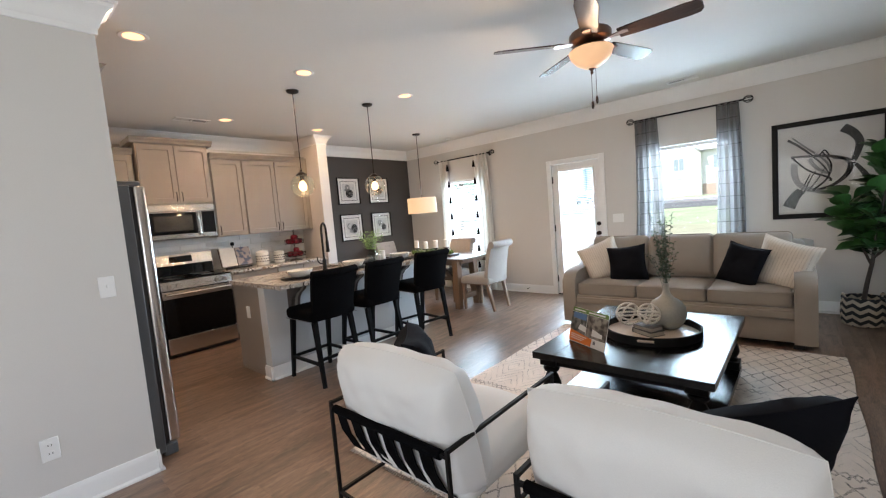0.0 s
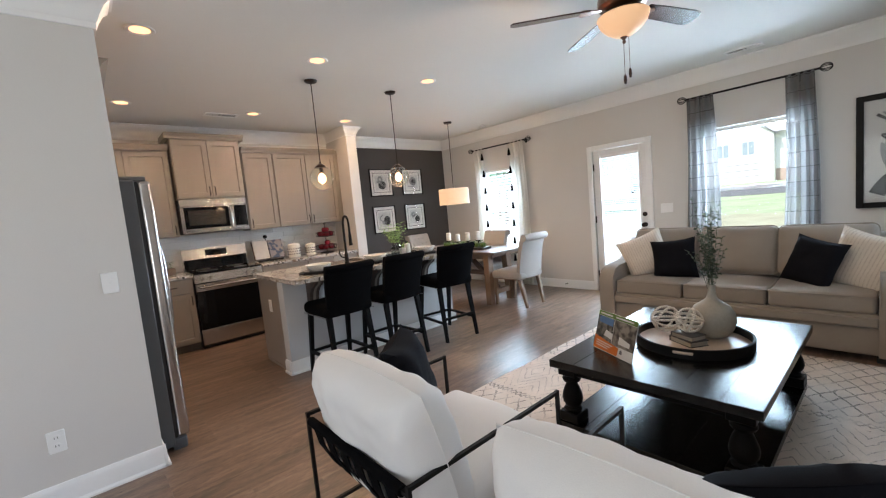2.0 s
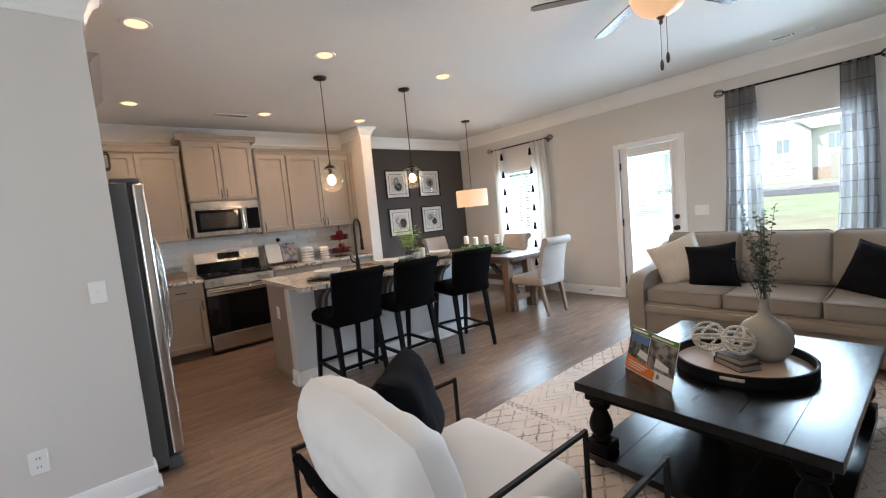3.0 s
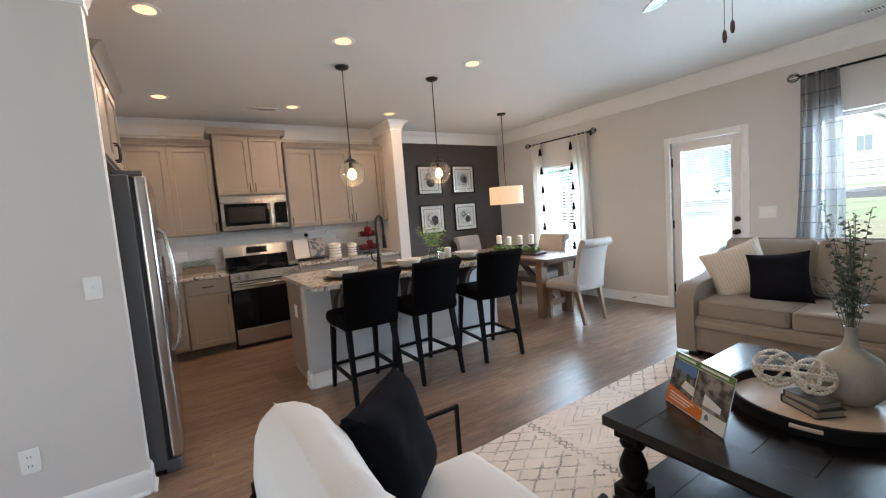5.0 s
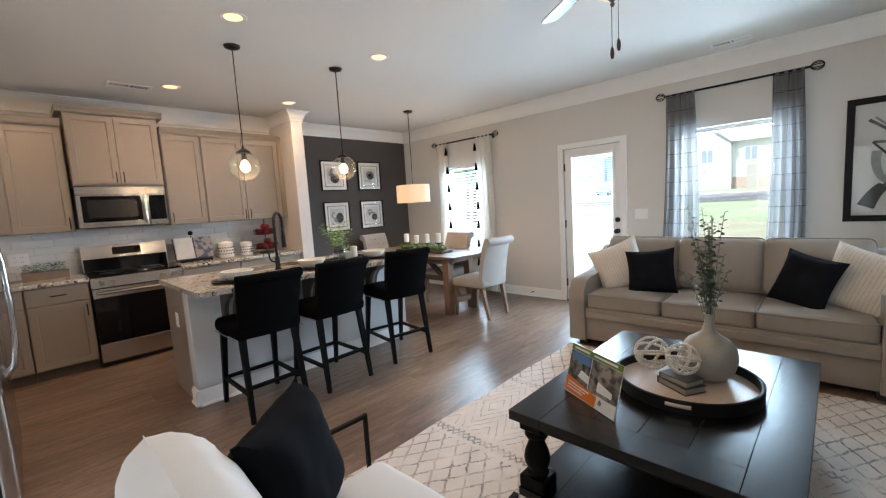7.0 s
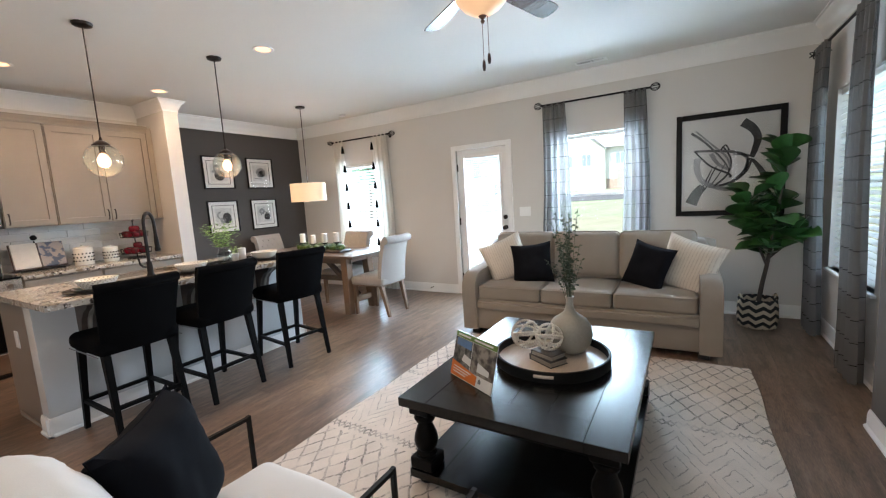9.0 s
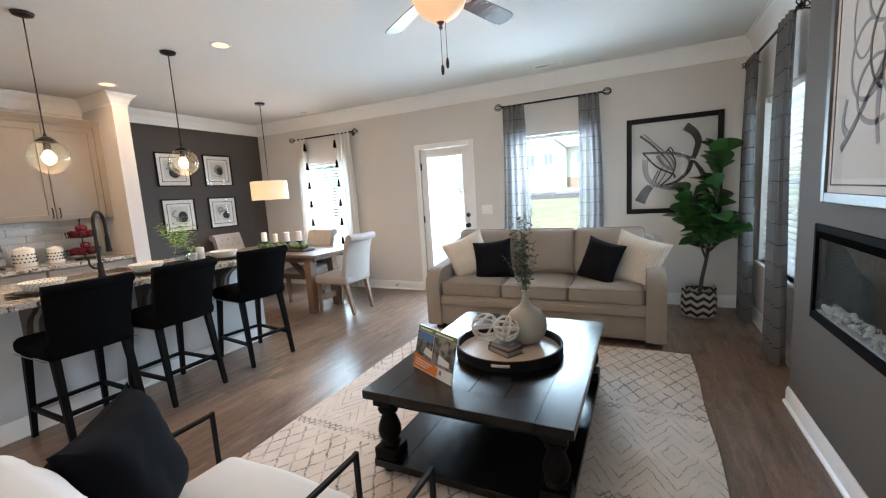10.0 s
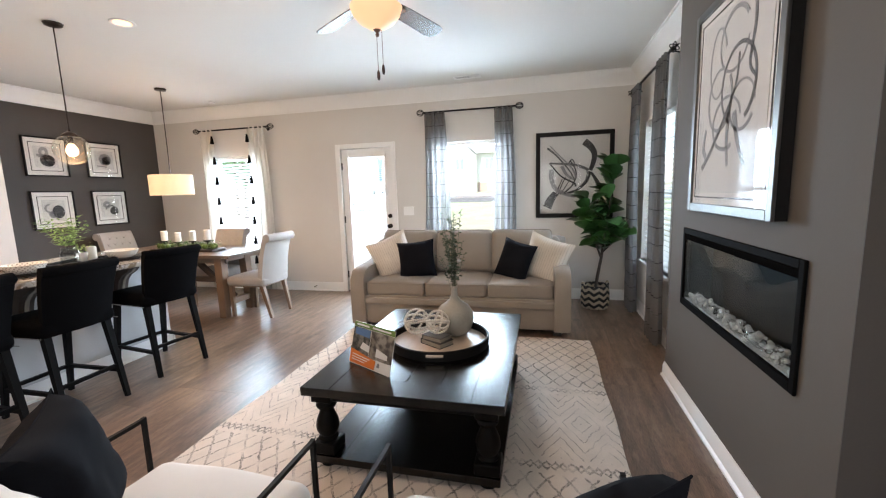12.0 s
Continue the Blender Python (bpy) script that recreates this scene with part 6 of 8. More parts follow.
# ---- fig tree ----
def fig_tree():
    px, py = 0.672, 7.22
    pot = thing("fig_plant", pose(px, py, 0), "fiddle leaf fig in a woven basket with black zigzag bands", "plant")

    def zig(n, l, co):
        sep = n.new("ShaderNodeSeparateXYZ")
        l.new(co, sep.inputs[0])
        ang = op(n, l, "ARCTAN2", sep.outputs["Y"], sep.outputs["X"])
        z = op(n, l, "ADD", sep.outputs["Z"], op(n, l, "PINGPONG", op(n, l, "MULTIPLY", ang, 0.10), 0.035))
        return op(n, l, "LESS_THAN", op(n, l, "PINGPONG", z, 0.036), 0.018)

    bas = blended("zigzag_basket", (0.45, 0.36, 0.26), (0.015, 0.014, 0.013), zig, 0.9, 0.8)
    part("basket", Geo().lathe([(0.125, 0.0), (0.15, 0.01), (0.162, 0.10), (0.160, 0.20), (0.150, 0.27), (0.146, 0.28), (0.138, 0.275), (0.145, 0.2), (0.0, 0.19)], 36), bas, pot, "woven basket with black zigzag")
    for a in (0.3, 3.44):
        pts = [(0.148 * math.cos(a + t), 0.148 * math.sin(a + t), 0.262 + 0.05 * math.cos(t * 5)) for t in [-0.28 + 0.07 * i for i in range(9)]]
        part("basket_handle", Geo().tube(pts, 0.009, 7), bas, pot)
    part("soil", Geo().lathe([(0, 0.225), (0.14, 0.215)], 20), mat("moss", (0.06, 0.05, 0.03), 0.95, var=0.4, scale=30), pot)
    trunk = [(0.0, 0, 0.2), (0.03, 0, 0.42), (0.065, 0.005, 0.62), (0.09, 0, 0.85), (0.12, -0.01, 1.10), (0.16, -0.02, 1.40), (0.18, -0.02, 1.62)]
    bark = mat("grey_bark", (0.045, 0.032, 0.024), 0.85, var=0.3, scale=20, bump=0.4)
    limbs = [
        [(0.055, 0.0, 0.60), (-0.02, -0.04, 0.80), (-0.09, -0.07, 1.02), (-0.10, -0.08, 1.22)],
        [(0.07, 0.0, 0.66), (0.18, -0.08, 0.80), (0.27, -0.13, 0.96)],
        [(0.075, 0.0, 0.72), (0.07, -0.13, 0.86), (0.09, -0.20, 1.06)],
    ]
    g = Geo().tube(trunk, lambda t: 0.021 - 0.013 * t, 10)
    for ln in limbs:
        g.tube(ln, lambda t: 0.012 - 0.007 * t, 8)
    part("trunk", g, bark, pot)
    rng = random.Random(12)
    for ln, n, lo, hi in ((trunk[3:], 32, 0.5, 2.0), (limbs[0][1:], 28, 0.2, 1.7), (limbs[1], 26, 0.0, 1.5), (limbs[2], 24, 0.0, 1.5)):
        for i in range(n):
            k = (i + rng.random()) / n * (len(ln) - 1)
            q = min(int(k), len(ln) - 2)
            p = Vector(ln[q]).lerp(Vector(ln[q + 1]), k - q)
            a = i * 2.4 + rng.uniform(-0.4, 0.4)
            d = Vector((math.cos(a), math.sin(a) * 0.85, rng.uniform(lo, hi)))
            L = rng.uniform(0.17, 0.24)
            tip = Vector((px, py, 0)) + p + d.normalized() * (L + 0.05)
            if (tip.x > 0.96 and tip.y > 6.92) or tip.x > 1.06:
                d.x = -abs(d.x)
            if tip.y > YB - 0.05:
                d.y = -abs(d.y)
            g = Geo()
            e = p + d.normalized() * 0.05
            g.tube([p, e], 0.003, 5)
            leaf(g, e, d, L, L * rng.uniform(0.74, 0.92), rng.uniform(0.08, 0.35), 7, True, rng.uniform(-0.6, 0.6))
            part("leaf", g, FIG, pot, smooth=60)


fig_tree()


# ---- fireplace, art ----
def fireplace():
    f = thing("electric_fireplace", pose(0, 0, 0), "black framed linear electric fireplace with crystal media", "fireplace")
    y0, y1, z0, z1 = FY0, FY1, FZ0, FZ1
    inner = mat("firebox_black", (0.006, 0.007, 0.007), 0.6, spec=0.1)
    g = Geo()
    for b in ((y0 - 0.024, y0 + 0.008, z0 - 0.035, z1 + 0.033), (y1 - 0.006, y1 + 0.024, z0 - 0.035, z1 + 0.033), (y0 + 0.008, y1 - 0.006, z0 - 0.035, z0 + 0.010), (y0 + 0.008, y1 - 0.006, z1 - 0.003, z1 + 0.033)):
        g.box(BX - 0.014, BX - 0.0005, *b, 0.003)
    part("frame", g, mat("satin_black_frame", (0.005, 0.005, 0.005), 0.7, spec=0.02), f, "satin black frame")
    g = Geo().box(BX + 0.155, BX + 0.16, y0 + 0.002, y1 - 0.002, z0 + 0.002, z1 - 0.002)
    g.box(BX, BX + 0.155, y0 + 0.002, y1 - 0.002, z0 + 0.002, z0 + 0.006).box(BX, BX + 0.155, y0 + 0.002, y1 - 0.002, z1 - 0.006, z1 - 0.002)
    g.box(BX, BX + 0.155, y0 + 0.002, y0 + 0.006, z0 + 0.006, z1 - 0.006).box(BX, BX + 0.155, y1 - 0.006, y1 - 0.002, z0 + 0.006, z1 - 0.006)
    part("firebox", g, inner, f, smooth=0)
    part("trim_strip", Geo().box(BX - 0.012, BX - 0.006, y0 + 0.008, y1 - 0.006, z1 - 0.038, z1 - 0.003, 0.002), mat("vent_slot_black", (0.004, 0.004, 0.004), 0.9, spec=0.0), f)
    gl = part("glass_front", Geo().box(BX - 0.006, BX - 0.002, y0 + 0.008, y1 - 0.006, z0 + 0.010, z1 - 0.038), thin_glass("smoked_glass", (0.86, 0.90, 0.90), 0.05, 0.7, 0.03), f, "smoked glass front")
    gl.visible_shadow = False
    rng = random.Random(2)
    crystal = glass("crystal", (0.97, 0.98, 1.0), 0.05, 1.5)
    # opaque white pieces: the crystals' bright glints put in as colour
    sparkle = mat("white_sparkle", (0.82, 0.81, 0.80), 0.3, var=0.15, scale=20)
    for i in range(300):
        y = rng.uniform(y0 + 0.025, y1 - 0.025)
        x = rng.uniform(BX + 0.012, BX + 0.09)
        r = rng.uniform(0.007, 0.0155)
        z = z0 + 0.010 + r * 0.8 + abs(rng.gauss(0, 0.022)) * (1.0 - (x - BX) / 0.16)
        g = Geo().ball((0, 0, 0), r, 6, rng.uniform(0.7, 1.0))
        g.turn(pose(x, y, z, rng.uniform(0, 180), rng.uniform(0, 180), 0))
        part("crystal" if i % 3 else "sparkle_piece", g, crystal if i % 3 == 1 else sparkle, f, smooth=0)
    part("media_bed", Geo().box(BX + 0.002, BX + 0.12, y0 + 0.01, y1 - 0.01, z0 + 0.006, z0 + 0.014, 0.003), mat("crushed_glass_bed", (0.5, 0.5, 0.5), 0.35, var=0.6, scale=120, bump=0.6, fine=150), f, "bed of crushed pale glass")


fireplace()
MATB = mat("white_mat_board", (0.66, 0.64, 0.605), 0.9, var=0.02, spec=0.1)
PAPERA = mat("art_paper", (0.56, 0.545, 0.52), 0.9, var=0.05, scale=3, spec=0.1)
INK3 = mat("mid_grey_ink", (0.12, 0.12, 0.12), 0.85, var=0.45, scale=16)
PRINTA = mat("grey_print_paper", (0.52, 0.505, 0.485), 0.85, var=0.3, scale=6)
INK = mat("grey_ink", (0.045, 0.045, 0.046), 0.8, var=0.4, scale=14)
INK2 = mat("pale_grey_wash", (0.25, 0.25, 0.25), 0.85, var=0.3, scale=10)
ARTGLASS = thin_glass("picture_glass", (0.98, 0.98, 0.98), 0.015, 0.35)


def smooth_line(pts, k=5):
    """A curve through the points."""
    if len(pts) < 3 or len(pts) > 14:
        return pts
    q = [Vector(p) for p in [pts[0]] + list(pts) + [pts[-1]]]
    res = []
    for i in range(1, len(q) - 2):
        for j in range(k):
            s = j / k
            res.append(0.5 * (2 * q[i] + (q[i + 1] - q[i - 1]) * s + (2 * q[i - 1] - 5 * q[i] + 4 * q[i + 1] - q[i + 2]) * s * s + (3 * q[i] - q[i - 1] - 3 * q[i + 1] + q[i + 2]) * s ** 3))
    return res + [q[-2]]


def framed(name, m, w, h, fw, fd, material, label, marks, mat_w=0.0, group="", category="picture"):
    """A framed picture in its own xz plane, centred, hanging on the wall at local y=0 and facing -y. marks: (points, width, ink) strokes."""
    f = thing(name, m, label, category, group)
    g = Geo()
    for a, b, c, d in ((-w / 2, -w / 2 + fw, -h / 2, h / 2), (w / 2 - fw, w / 2, -h / 2, h / 2), (-w / 2 + fw, w / 2 - fw, -h / 2, -h / 2 + fw), (-w / 2 + fw, w / 2 - fw, h / 2 - fw, h / 2)):
        g.box(a, b, -fd, -0.002 if fd < 0.05 else -fd + 0.014, c, d, 0.003)
    part("frame", g, material, f)
    if fd >= 0.05:
        g = Geo()
        for a, b, c, d in ((-w / 2 + 0.002, -w / 2 + fw, -h / 2 + 0.002, h / 2 - 0.002), (w / 2 - fw, w / 2 - 0.002, -h / 2 + 0.002, h / 2 - 0.002), (-w / 2 + fw, w / 2 - fw, -h / 2 + 0.002, -h / 2 + fw), (-w / 2 + fw, w / 2 - fw, h / 2 - fw, h / 2 - 0.002)):
            g.box(a, b, -fd + 0.014, -0.002, c, d)
        part("frame_side", g, BLKF, f, "black frame side", smooth=0)
    iw, ih = w / 2 - fw, h / 2 - fw
    part("backing", Geo().box(-iw, iw, -0.010, -0.004, -ih, ih), MATB if mat_w else PAPERA, f)
    if mat_w:
        part("print", Geo().box(-iw + mat_w, iw - mat_w, -0.0125, -0.0102, -ih + mat_w, ih - mat_w), PRINTA if fd < 0.05 else PAPERA, f)
        g = Geo()
        a, b, e = iw - mat_w * 0.52, ih - mat_w * 0.52, 0.007
        g.box(-a, a, -0.0125, -0.0101, b - e, b).box(-a, a, -0.0125, -0.0101, -b, -b + e).box(-a, -a + e, -0.0125, -0.0101, -b + e, b - e).box(a - e, a, -0.0125, -0.0101, -b + e, b - e)
        part("mat_line", g, BLKF, f, "thin dark line round the mat", smooth=0)
    for pts, width, ink in marks:
        g = Geo()
        vs, fs = [], []
        pts = smooth_line(pts)
        n = len(pts)
        ps = [Vector((p[0] * iw, p[1] * ih)) for p in pts]
        for i in range(n):
            d = (ps[min(i + 1, n - 1)] - ps[max(i - 1, 0)]).normalized()
            s = Vector((-d.y, d.x)) * (width(i / (n - 1)) if callable(width) else width) * 0.36
            vs += [(ps[i].x + s.x, -0.0142, ps[i].y + s.y), (ps[i].x - s.x, -0.0142, ps[i].y - s.y), (ps[i].x + s.x, -0.0127, ps[i].y + s.y), (ps[i].x - s.x, -0.0127, ps[i].y - s.y)]
        for i in range(n - 1):
            a = i * 4
            fs += [(a, a + 1, a + 5, a + 4), (a, a + 4, a + 6, a + 2), (a + 1, a + 3, a + 7, a + 5)]
        part("brush_stroke", g.add(vs, fs), ink, f)
    gl = part("glazing", Geo().box(-iw, iw, -0.019, -0.017, -ih, ih), ARTGLASS, f, "picture glass")
    gl.visible_shadow = False
    if fd >= 0.05:
        for o in f.children:
            if not o.name.startswith("frame"):
                o.data.transform(Matrix.Translation((0, 0.022 - fd, 0)))
    return f


def arc(cx, cy, rx, ry, a0, a1, n=22):
    return [(cx + rx * math.cos(radians(a0 + (a1 - a0) * i / n)), cy + ry * math.sin(radians(a0 + (a1 - a0) * i / n))) for i in range(n + 1)]


BLKF = mat("black_picture_frame", (0.010, 0.009, 0.0085), 0.5, var=0.2, spec=0.15)
SILVER = mat("brushed_silver_frame", (0.12, 0.118, 0.113), 0.42, 1.0, var=0.15, scale=4, fine=60)
t = lambda a, b: (lambda s: a + (b - a) * s)
strokes1 = [
    ([(0.28, 0.84), (0.47, 0.70), (0.58, 0.50), (0.54, 0.28), (0.47, 0.10)], t(0.12, 0.06), INK),
    ([(0.49, 0.05), (0.63, -0.13), (0.74, -0.32)], t(0.035, 0.08), INK),
    ([(-0.79, -0.84), (-0.67, -0.62), (-0.53, -0.46)], t(0.16, 0.10), INK),
    ([(-0.79, 0.72), (-0.49, 0.49), (-0.12, 0.10), (0.02, -0.13)], t(0.035, 0.015), INK3),
    ([(-0.70, 0.76), (-0.42, 0.50), (-0.05, 0.16), (0.06, -0.10)], t(0.02, 0.03), INK2),
    ([(-0.72, 0.32), (-0.26, 0.29), (0.10, 0.24), (0.42, 0.12)], t(0.03, 0.045), INK3),
    ([(0.44, 0.08), (0.35, -0.18), (0.07, -0.40), (-0.30, -0.48)], t(0.07, 0.025), INK),
    ([(-0.65, 0.16), (-0.66, -0.08), (-0.52, -0.36), (-0.05, -0.54), (0.22, -0.48)], t(0.09, 0.05), INK2),
    ([(-0.72, 0.32), (-0.38, -0.02), (0.02, -0.22), (0.04, -0.30)], t(0.022, 0.03), INK),
    ([(-0.12, 0.38), (0.06, 0.08), (-0.02, -0.24), (-0.28, -0.46)], t(0.018, 0.026), INK),
    ([(-0.16, 0.30), (-0.06, 0.40), (0.02, 0.28)], t(0.018, 0.018), INK),
    ([(-0.58, -0.56), (-0.44, -0.30), (-0.34, -0.10)], t(0.024, 0.012), INK),
    ([(-0.48, -0.54), (-0.36, -0.26), (-0.24, -0.04)], t(0.02, 0.014), INK),
    ([(-0.40, -0.50), (-0.20, -0.24), (-0.05, 0.02)], t(0.018, 0.012), INK3),
    ([(-0.36, 0.24), (-0.22, 0.02), (0.00, -0.12)], t(0.06, 0.03), INK2),
    ([(0.10, 0.20), (0.30, 0.16), (0.40, 0.00), (0.30, -0.24)], t(0.04, 0.03), INK2),
]
framed("wall_art", pose(0.441, YB - 0.001, 1.566), 0.915, 1.045, 0.052, 0.035, BLKF, "large black framed abstract ink painting on the back wall", strokes1)
strokes2 = [
    (arc(0.05, 0.55, 0.35, 0.28, 30, 350), t(0.03, 0.015), INK2),
    (arc(-0.25, 0.05, 0.32, 0.30, 80, 400), t(0.02, 0.03), INK2),
    (arc(0.20, 0.12, 0.40, 0.36, -60, 250), t(0.03, 0.02), INK3),
    (arc(-0.05, -0.20, 0.36, 0.25, 10, 300), t(0.015, 0.03), INK2),
    (arc(-0.35, 0.42, 0.22, 0.34, 20, 330), t(0.02, 0.012), INK2),
    (arc(0.32, -0.08, 0.28, 0.22, 0, 330), t(0.012, 0.025), INK2),
    ([(0.45, 0.95), (0.52, 0.6), (0.45, 0.25), (0.62, 0.1)], t(0.04, 0.02), INK3),
    ([(-0.70, -0.62), (-0.45, -0.45), (-0.1, -0.15), (0.15, 0.12), (0.2, 0.4)], t(0.04, 0.02), INK3),
    ([(0.02, -0.1), (0.0, -0.35), (0.05, -0.62)], t(0.05, 0.03), INK2),
    ([(0.15, -0.12), (0.28, -0.4), (0.45, -0.62)], t(0.06, 0.03), INK2),
    ([(-0.62, -0.2), (-0.68, -0.4), (-0.58, -0.5)], t(0.03, 0.05), INK2),
]
framed("wall_art", pose(BX - 0.001, 4.49, 1.79, 0, 0, -90), 0.925, 1.06, 0.045, 0.058, SILVER, "large silver framed abstract line painting above the fireplace", strokes2, 0.06)
gal = [
    [(arc(-0.1, 0.25, 0.16, 0.2, 0, 360), 0.05, INK2), (arc(0.05, -0.2, 0.22, 0.18, 0, 360), 0.09, INK), ([(-0.45, 0.1), (0.0, -0.1), (0.35, -0.4)], 0.04, INK2)],
    [(arc(0.05, 0.05, 0.26, 0.24, 0, 360), 0.07, INK2), (arc(0.1, -0.02, 0.13, 0.12, 0, 360), 0.08, INK), ([(-0.5, -0.35), (0.1, -0.4)], 0.02, INK2)],
    [(arc(0.2, -0.1, 0.16, 0.22, 0, 360), 0.09, INK), (arc(-0.2, 0.1, 0.24, 0.22, 90, 300), 0.03, INK2), (arc(-0.1, -0.25, 0.12, 0.1, 0, 360), 0.05, INK2)],
    [(arc(0.0, -0.1, 0.3, 0.24, 0, 180), 0.02, INK), (arc(0.2, -0.2, 0.14, 0.12, 0, 360), 0.08, INK), (arc(-0.2, 0.2, 0.16, 0.14, 0, 360), 0.05, INK2)],
]
for k, (y, z) in enumerate(((6.075, 1.975), (6.765, 1.975), (6.075, 1.322), (6.765, 1.322))):
    framed("picture_frame", pose(XL + 0.001, y, z, 0, 0, 90), 0.472, 0.475, 0.016, 0.028, BLKF, "black framed abstract print with wide white mat on the charcoal wall", gal[k], 0.095, "four dining prints")


# ---- curtains ----
def plaid(n, l, co):
    sep = n.new("ShaderNodeSeparateXYZ")
    l.new(co, sep.inputs[0])
    a = op(n, l, "LESS_THAN", op(n, l, "PINGPONG", sep.outputs["Z"], 0.075), 0.0030)
    b = op(n, l, "LESS_THAN", op(n, l, "PINGPONG", sep.outputs["X"], 0.055), 0.004)
    return op(n, l, "MAXIMUM", a, op(n, l, "MULTIPLY", b, 0.18))


GREYC = sheer(blended("grey_plaid_sheer", (0.22, 0.217, 0.215), (0.075, 0.073, 0.072), plaid, 0.9, 0.3), 0.38, 0.40)
WHITES = sheer(mat("white_sheer", (0.80, 0.77, 0.72), 0.9, var=0.05, bump=0.2, fine=300), 0.06, 0.55)


def curtain(name, m, w0, w1, z0, z1, folds, depth, material, label, seed=0, tassels=None):
    """A hanging panel in its own xz plane, centred at x=0; w0 at the top, w1 at the hem."""
    c = thing(name, m, label, "curtain", "curtain panels")
    rng = random.Random(seed)
    ph = [rng.uniform(-0.5, 0.5) for _ in range(5)]

    def fn(u, v):
        w = w0 + (w1 - w0) * v
        wob = 0.25 * math.sin(u * 5 + ph[0] + v * 2) + 0.2 * math.sin(u * 9 + ph[1] - v * 1.5)
        y = depth * (0.55 + 0.45 * v) * math.sin((u * folds + wob * 0.35) * 2 * math.pi) + 0.01 * math.sin(v * 4 + ph[2])
        return ((u - 0.5) * w + 0.012 * math.sin(v * 5 + ph[3]), y, z1 + (z0 - z1) * v + 0.006 * math.sin(u * 20) * v)

    part("panel", Geo().sheet(fn, folds * 10, 26, 0.003), material, c)
    if tassels:
        for k in range(8):
            v = 0.06 + k * 0.125
            x, y, z = fn(tassels, v)
            g = Geo().lathe([(0.001, 0.045), (0.012, 0.039), (0.013, 0.024), (0.018, 0.0), (0.027, -0.065), (0.029, -0.072), (0.0, -0.072)], 12, (x + (0.012 if tassels > 0.5 else -0.012), y - 0.02, z))
            part("tassel", g, VELVET, c, "black tassel")
    return c


def curtain_rod(name, p0, p1, n, label):
    r = thing(name, pose(0, 0, 0), label, "curtain rod")
    p0, p1, n = Vector(p0), Vector(p1), Vector(n)
    d = (p1 - p0).normalized()
    part("rod", Geo().cyl(p0, p1, 0.011, n=12), IRON, r)
    for p, s in ((p0, -1), (p1, 1)):
        g = Geo()
        c = p + d * s * 0.045
        for q in range(3):
            m = Matrix.Rotation(math.pi * q / 3, 3, d)
            up = m @ Vector((0, 0, 1))
            g.tube([c + d * 0.045 * math.cos(a) + up * 0.038 * math.sin(a) for a in [2 * math.pi * i / 20 for i in range(20)]], 0.004, 6, True)
        g.cyl(p, p + d * s * 0.008, 0.016, n=12)
        part("finial", g, IRON, r, "open wire cage finial")
        b = p - d * s * 0.07
        part("bracket", Geo().tube([b, b + n * 0.04, b + n * 0.11 + Vector((0, 0, -0.02))], 0.006, 8).cyl(b + n * 0.104 + Vector((0, 0, -0.02)), b + n * 0.112 + Vector((0, 0, -0.02)), 0.022, n=14), IRON, r)


curtain_rod("curtain_rod", (-1.43, YB - 0.112, 2.422), (-0.258, YB - 0.112, 2.422), (0, 1, 0), "black curtain rod with cage finials over the window")
curtain("grey_curtain", pose(-1.285, YB - 0.112, 0), 0.27, 0.40, 0.03, 2.43, 4, 0.035, GREYC, "grey sheer plaid curtain panel", 1)
curtain("grey_curtain", pose(-0.405, YB - 0.112, 0), 0.22, 0.32, 0.03, 2.43, 4, 0.035, GREYC, "grey sheer plaid curtain panel", 2)
curtain_rod("curtain_rod", (-4.935, YB - 0.112, 2.403), (-3.75, YB - 0.112, 2.403), (0, 1, 0), "black curtain rod with cage finials over the dining window")
curtain("white_curtain", pose(-4.81, YB - 0.112, 0), 0.22, 0.26, 0.03, 2.42, 3, 0.03, WHITES, "white curtain panel edged with black tassels", 3, 0.97)
curtain("white_curtain", pose(-3.955, YB - 0.112, 0), 0.28, 0.36, 0.03, 2.42, 4, 0.03, WHITES, "white curtain panel edged with black tassels", 4, 0.03)
curtain_rod("curtain_rod", (XR - 0.09, 5.95, 2.46), (XR - 0.09, 7.44, 2.46), (1, 0, 0), "black curtain rod over the side window")
curtain("grey_curtain", pose(XR - 0.10, 6.17, 0, 0, 0, 90), 0.30, 0.36, 0.02, 2.465, 4, 0.045, GREYC, "grey sheer plaid curtain panel gathered beside the chimney breast", 5)
curtain("grey_curtain", pose(XR - 0.10, 7.17, 0, 0, 0, 90), 0.30, 0.36, 0.02, 2.465, 4, 0.045, GREYC, "grey sheer plaid curtain panel behind the fig plant", 6)

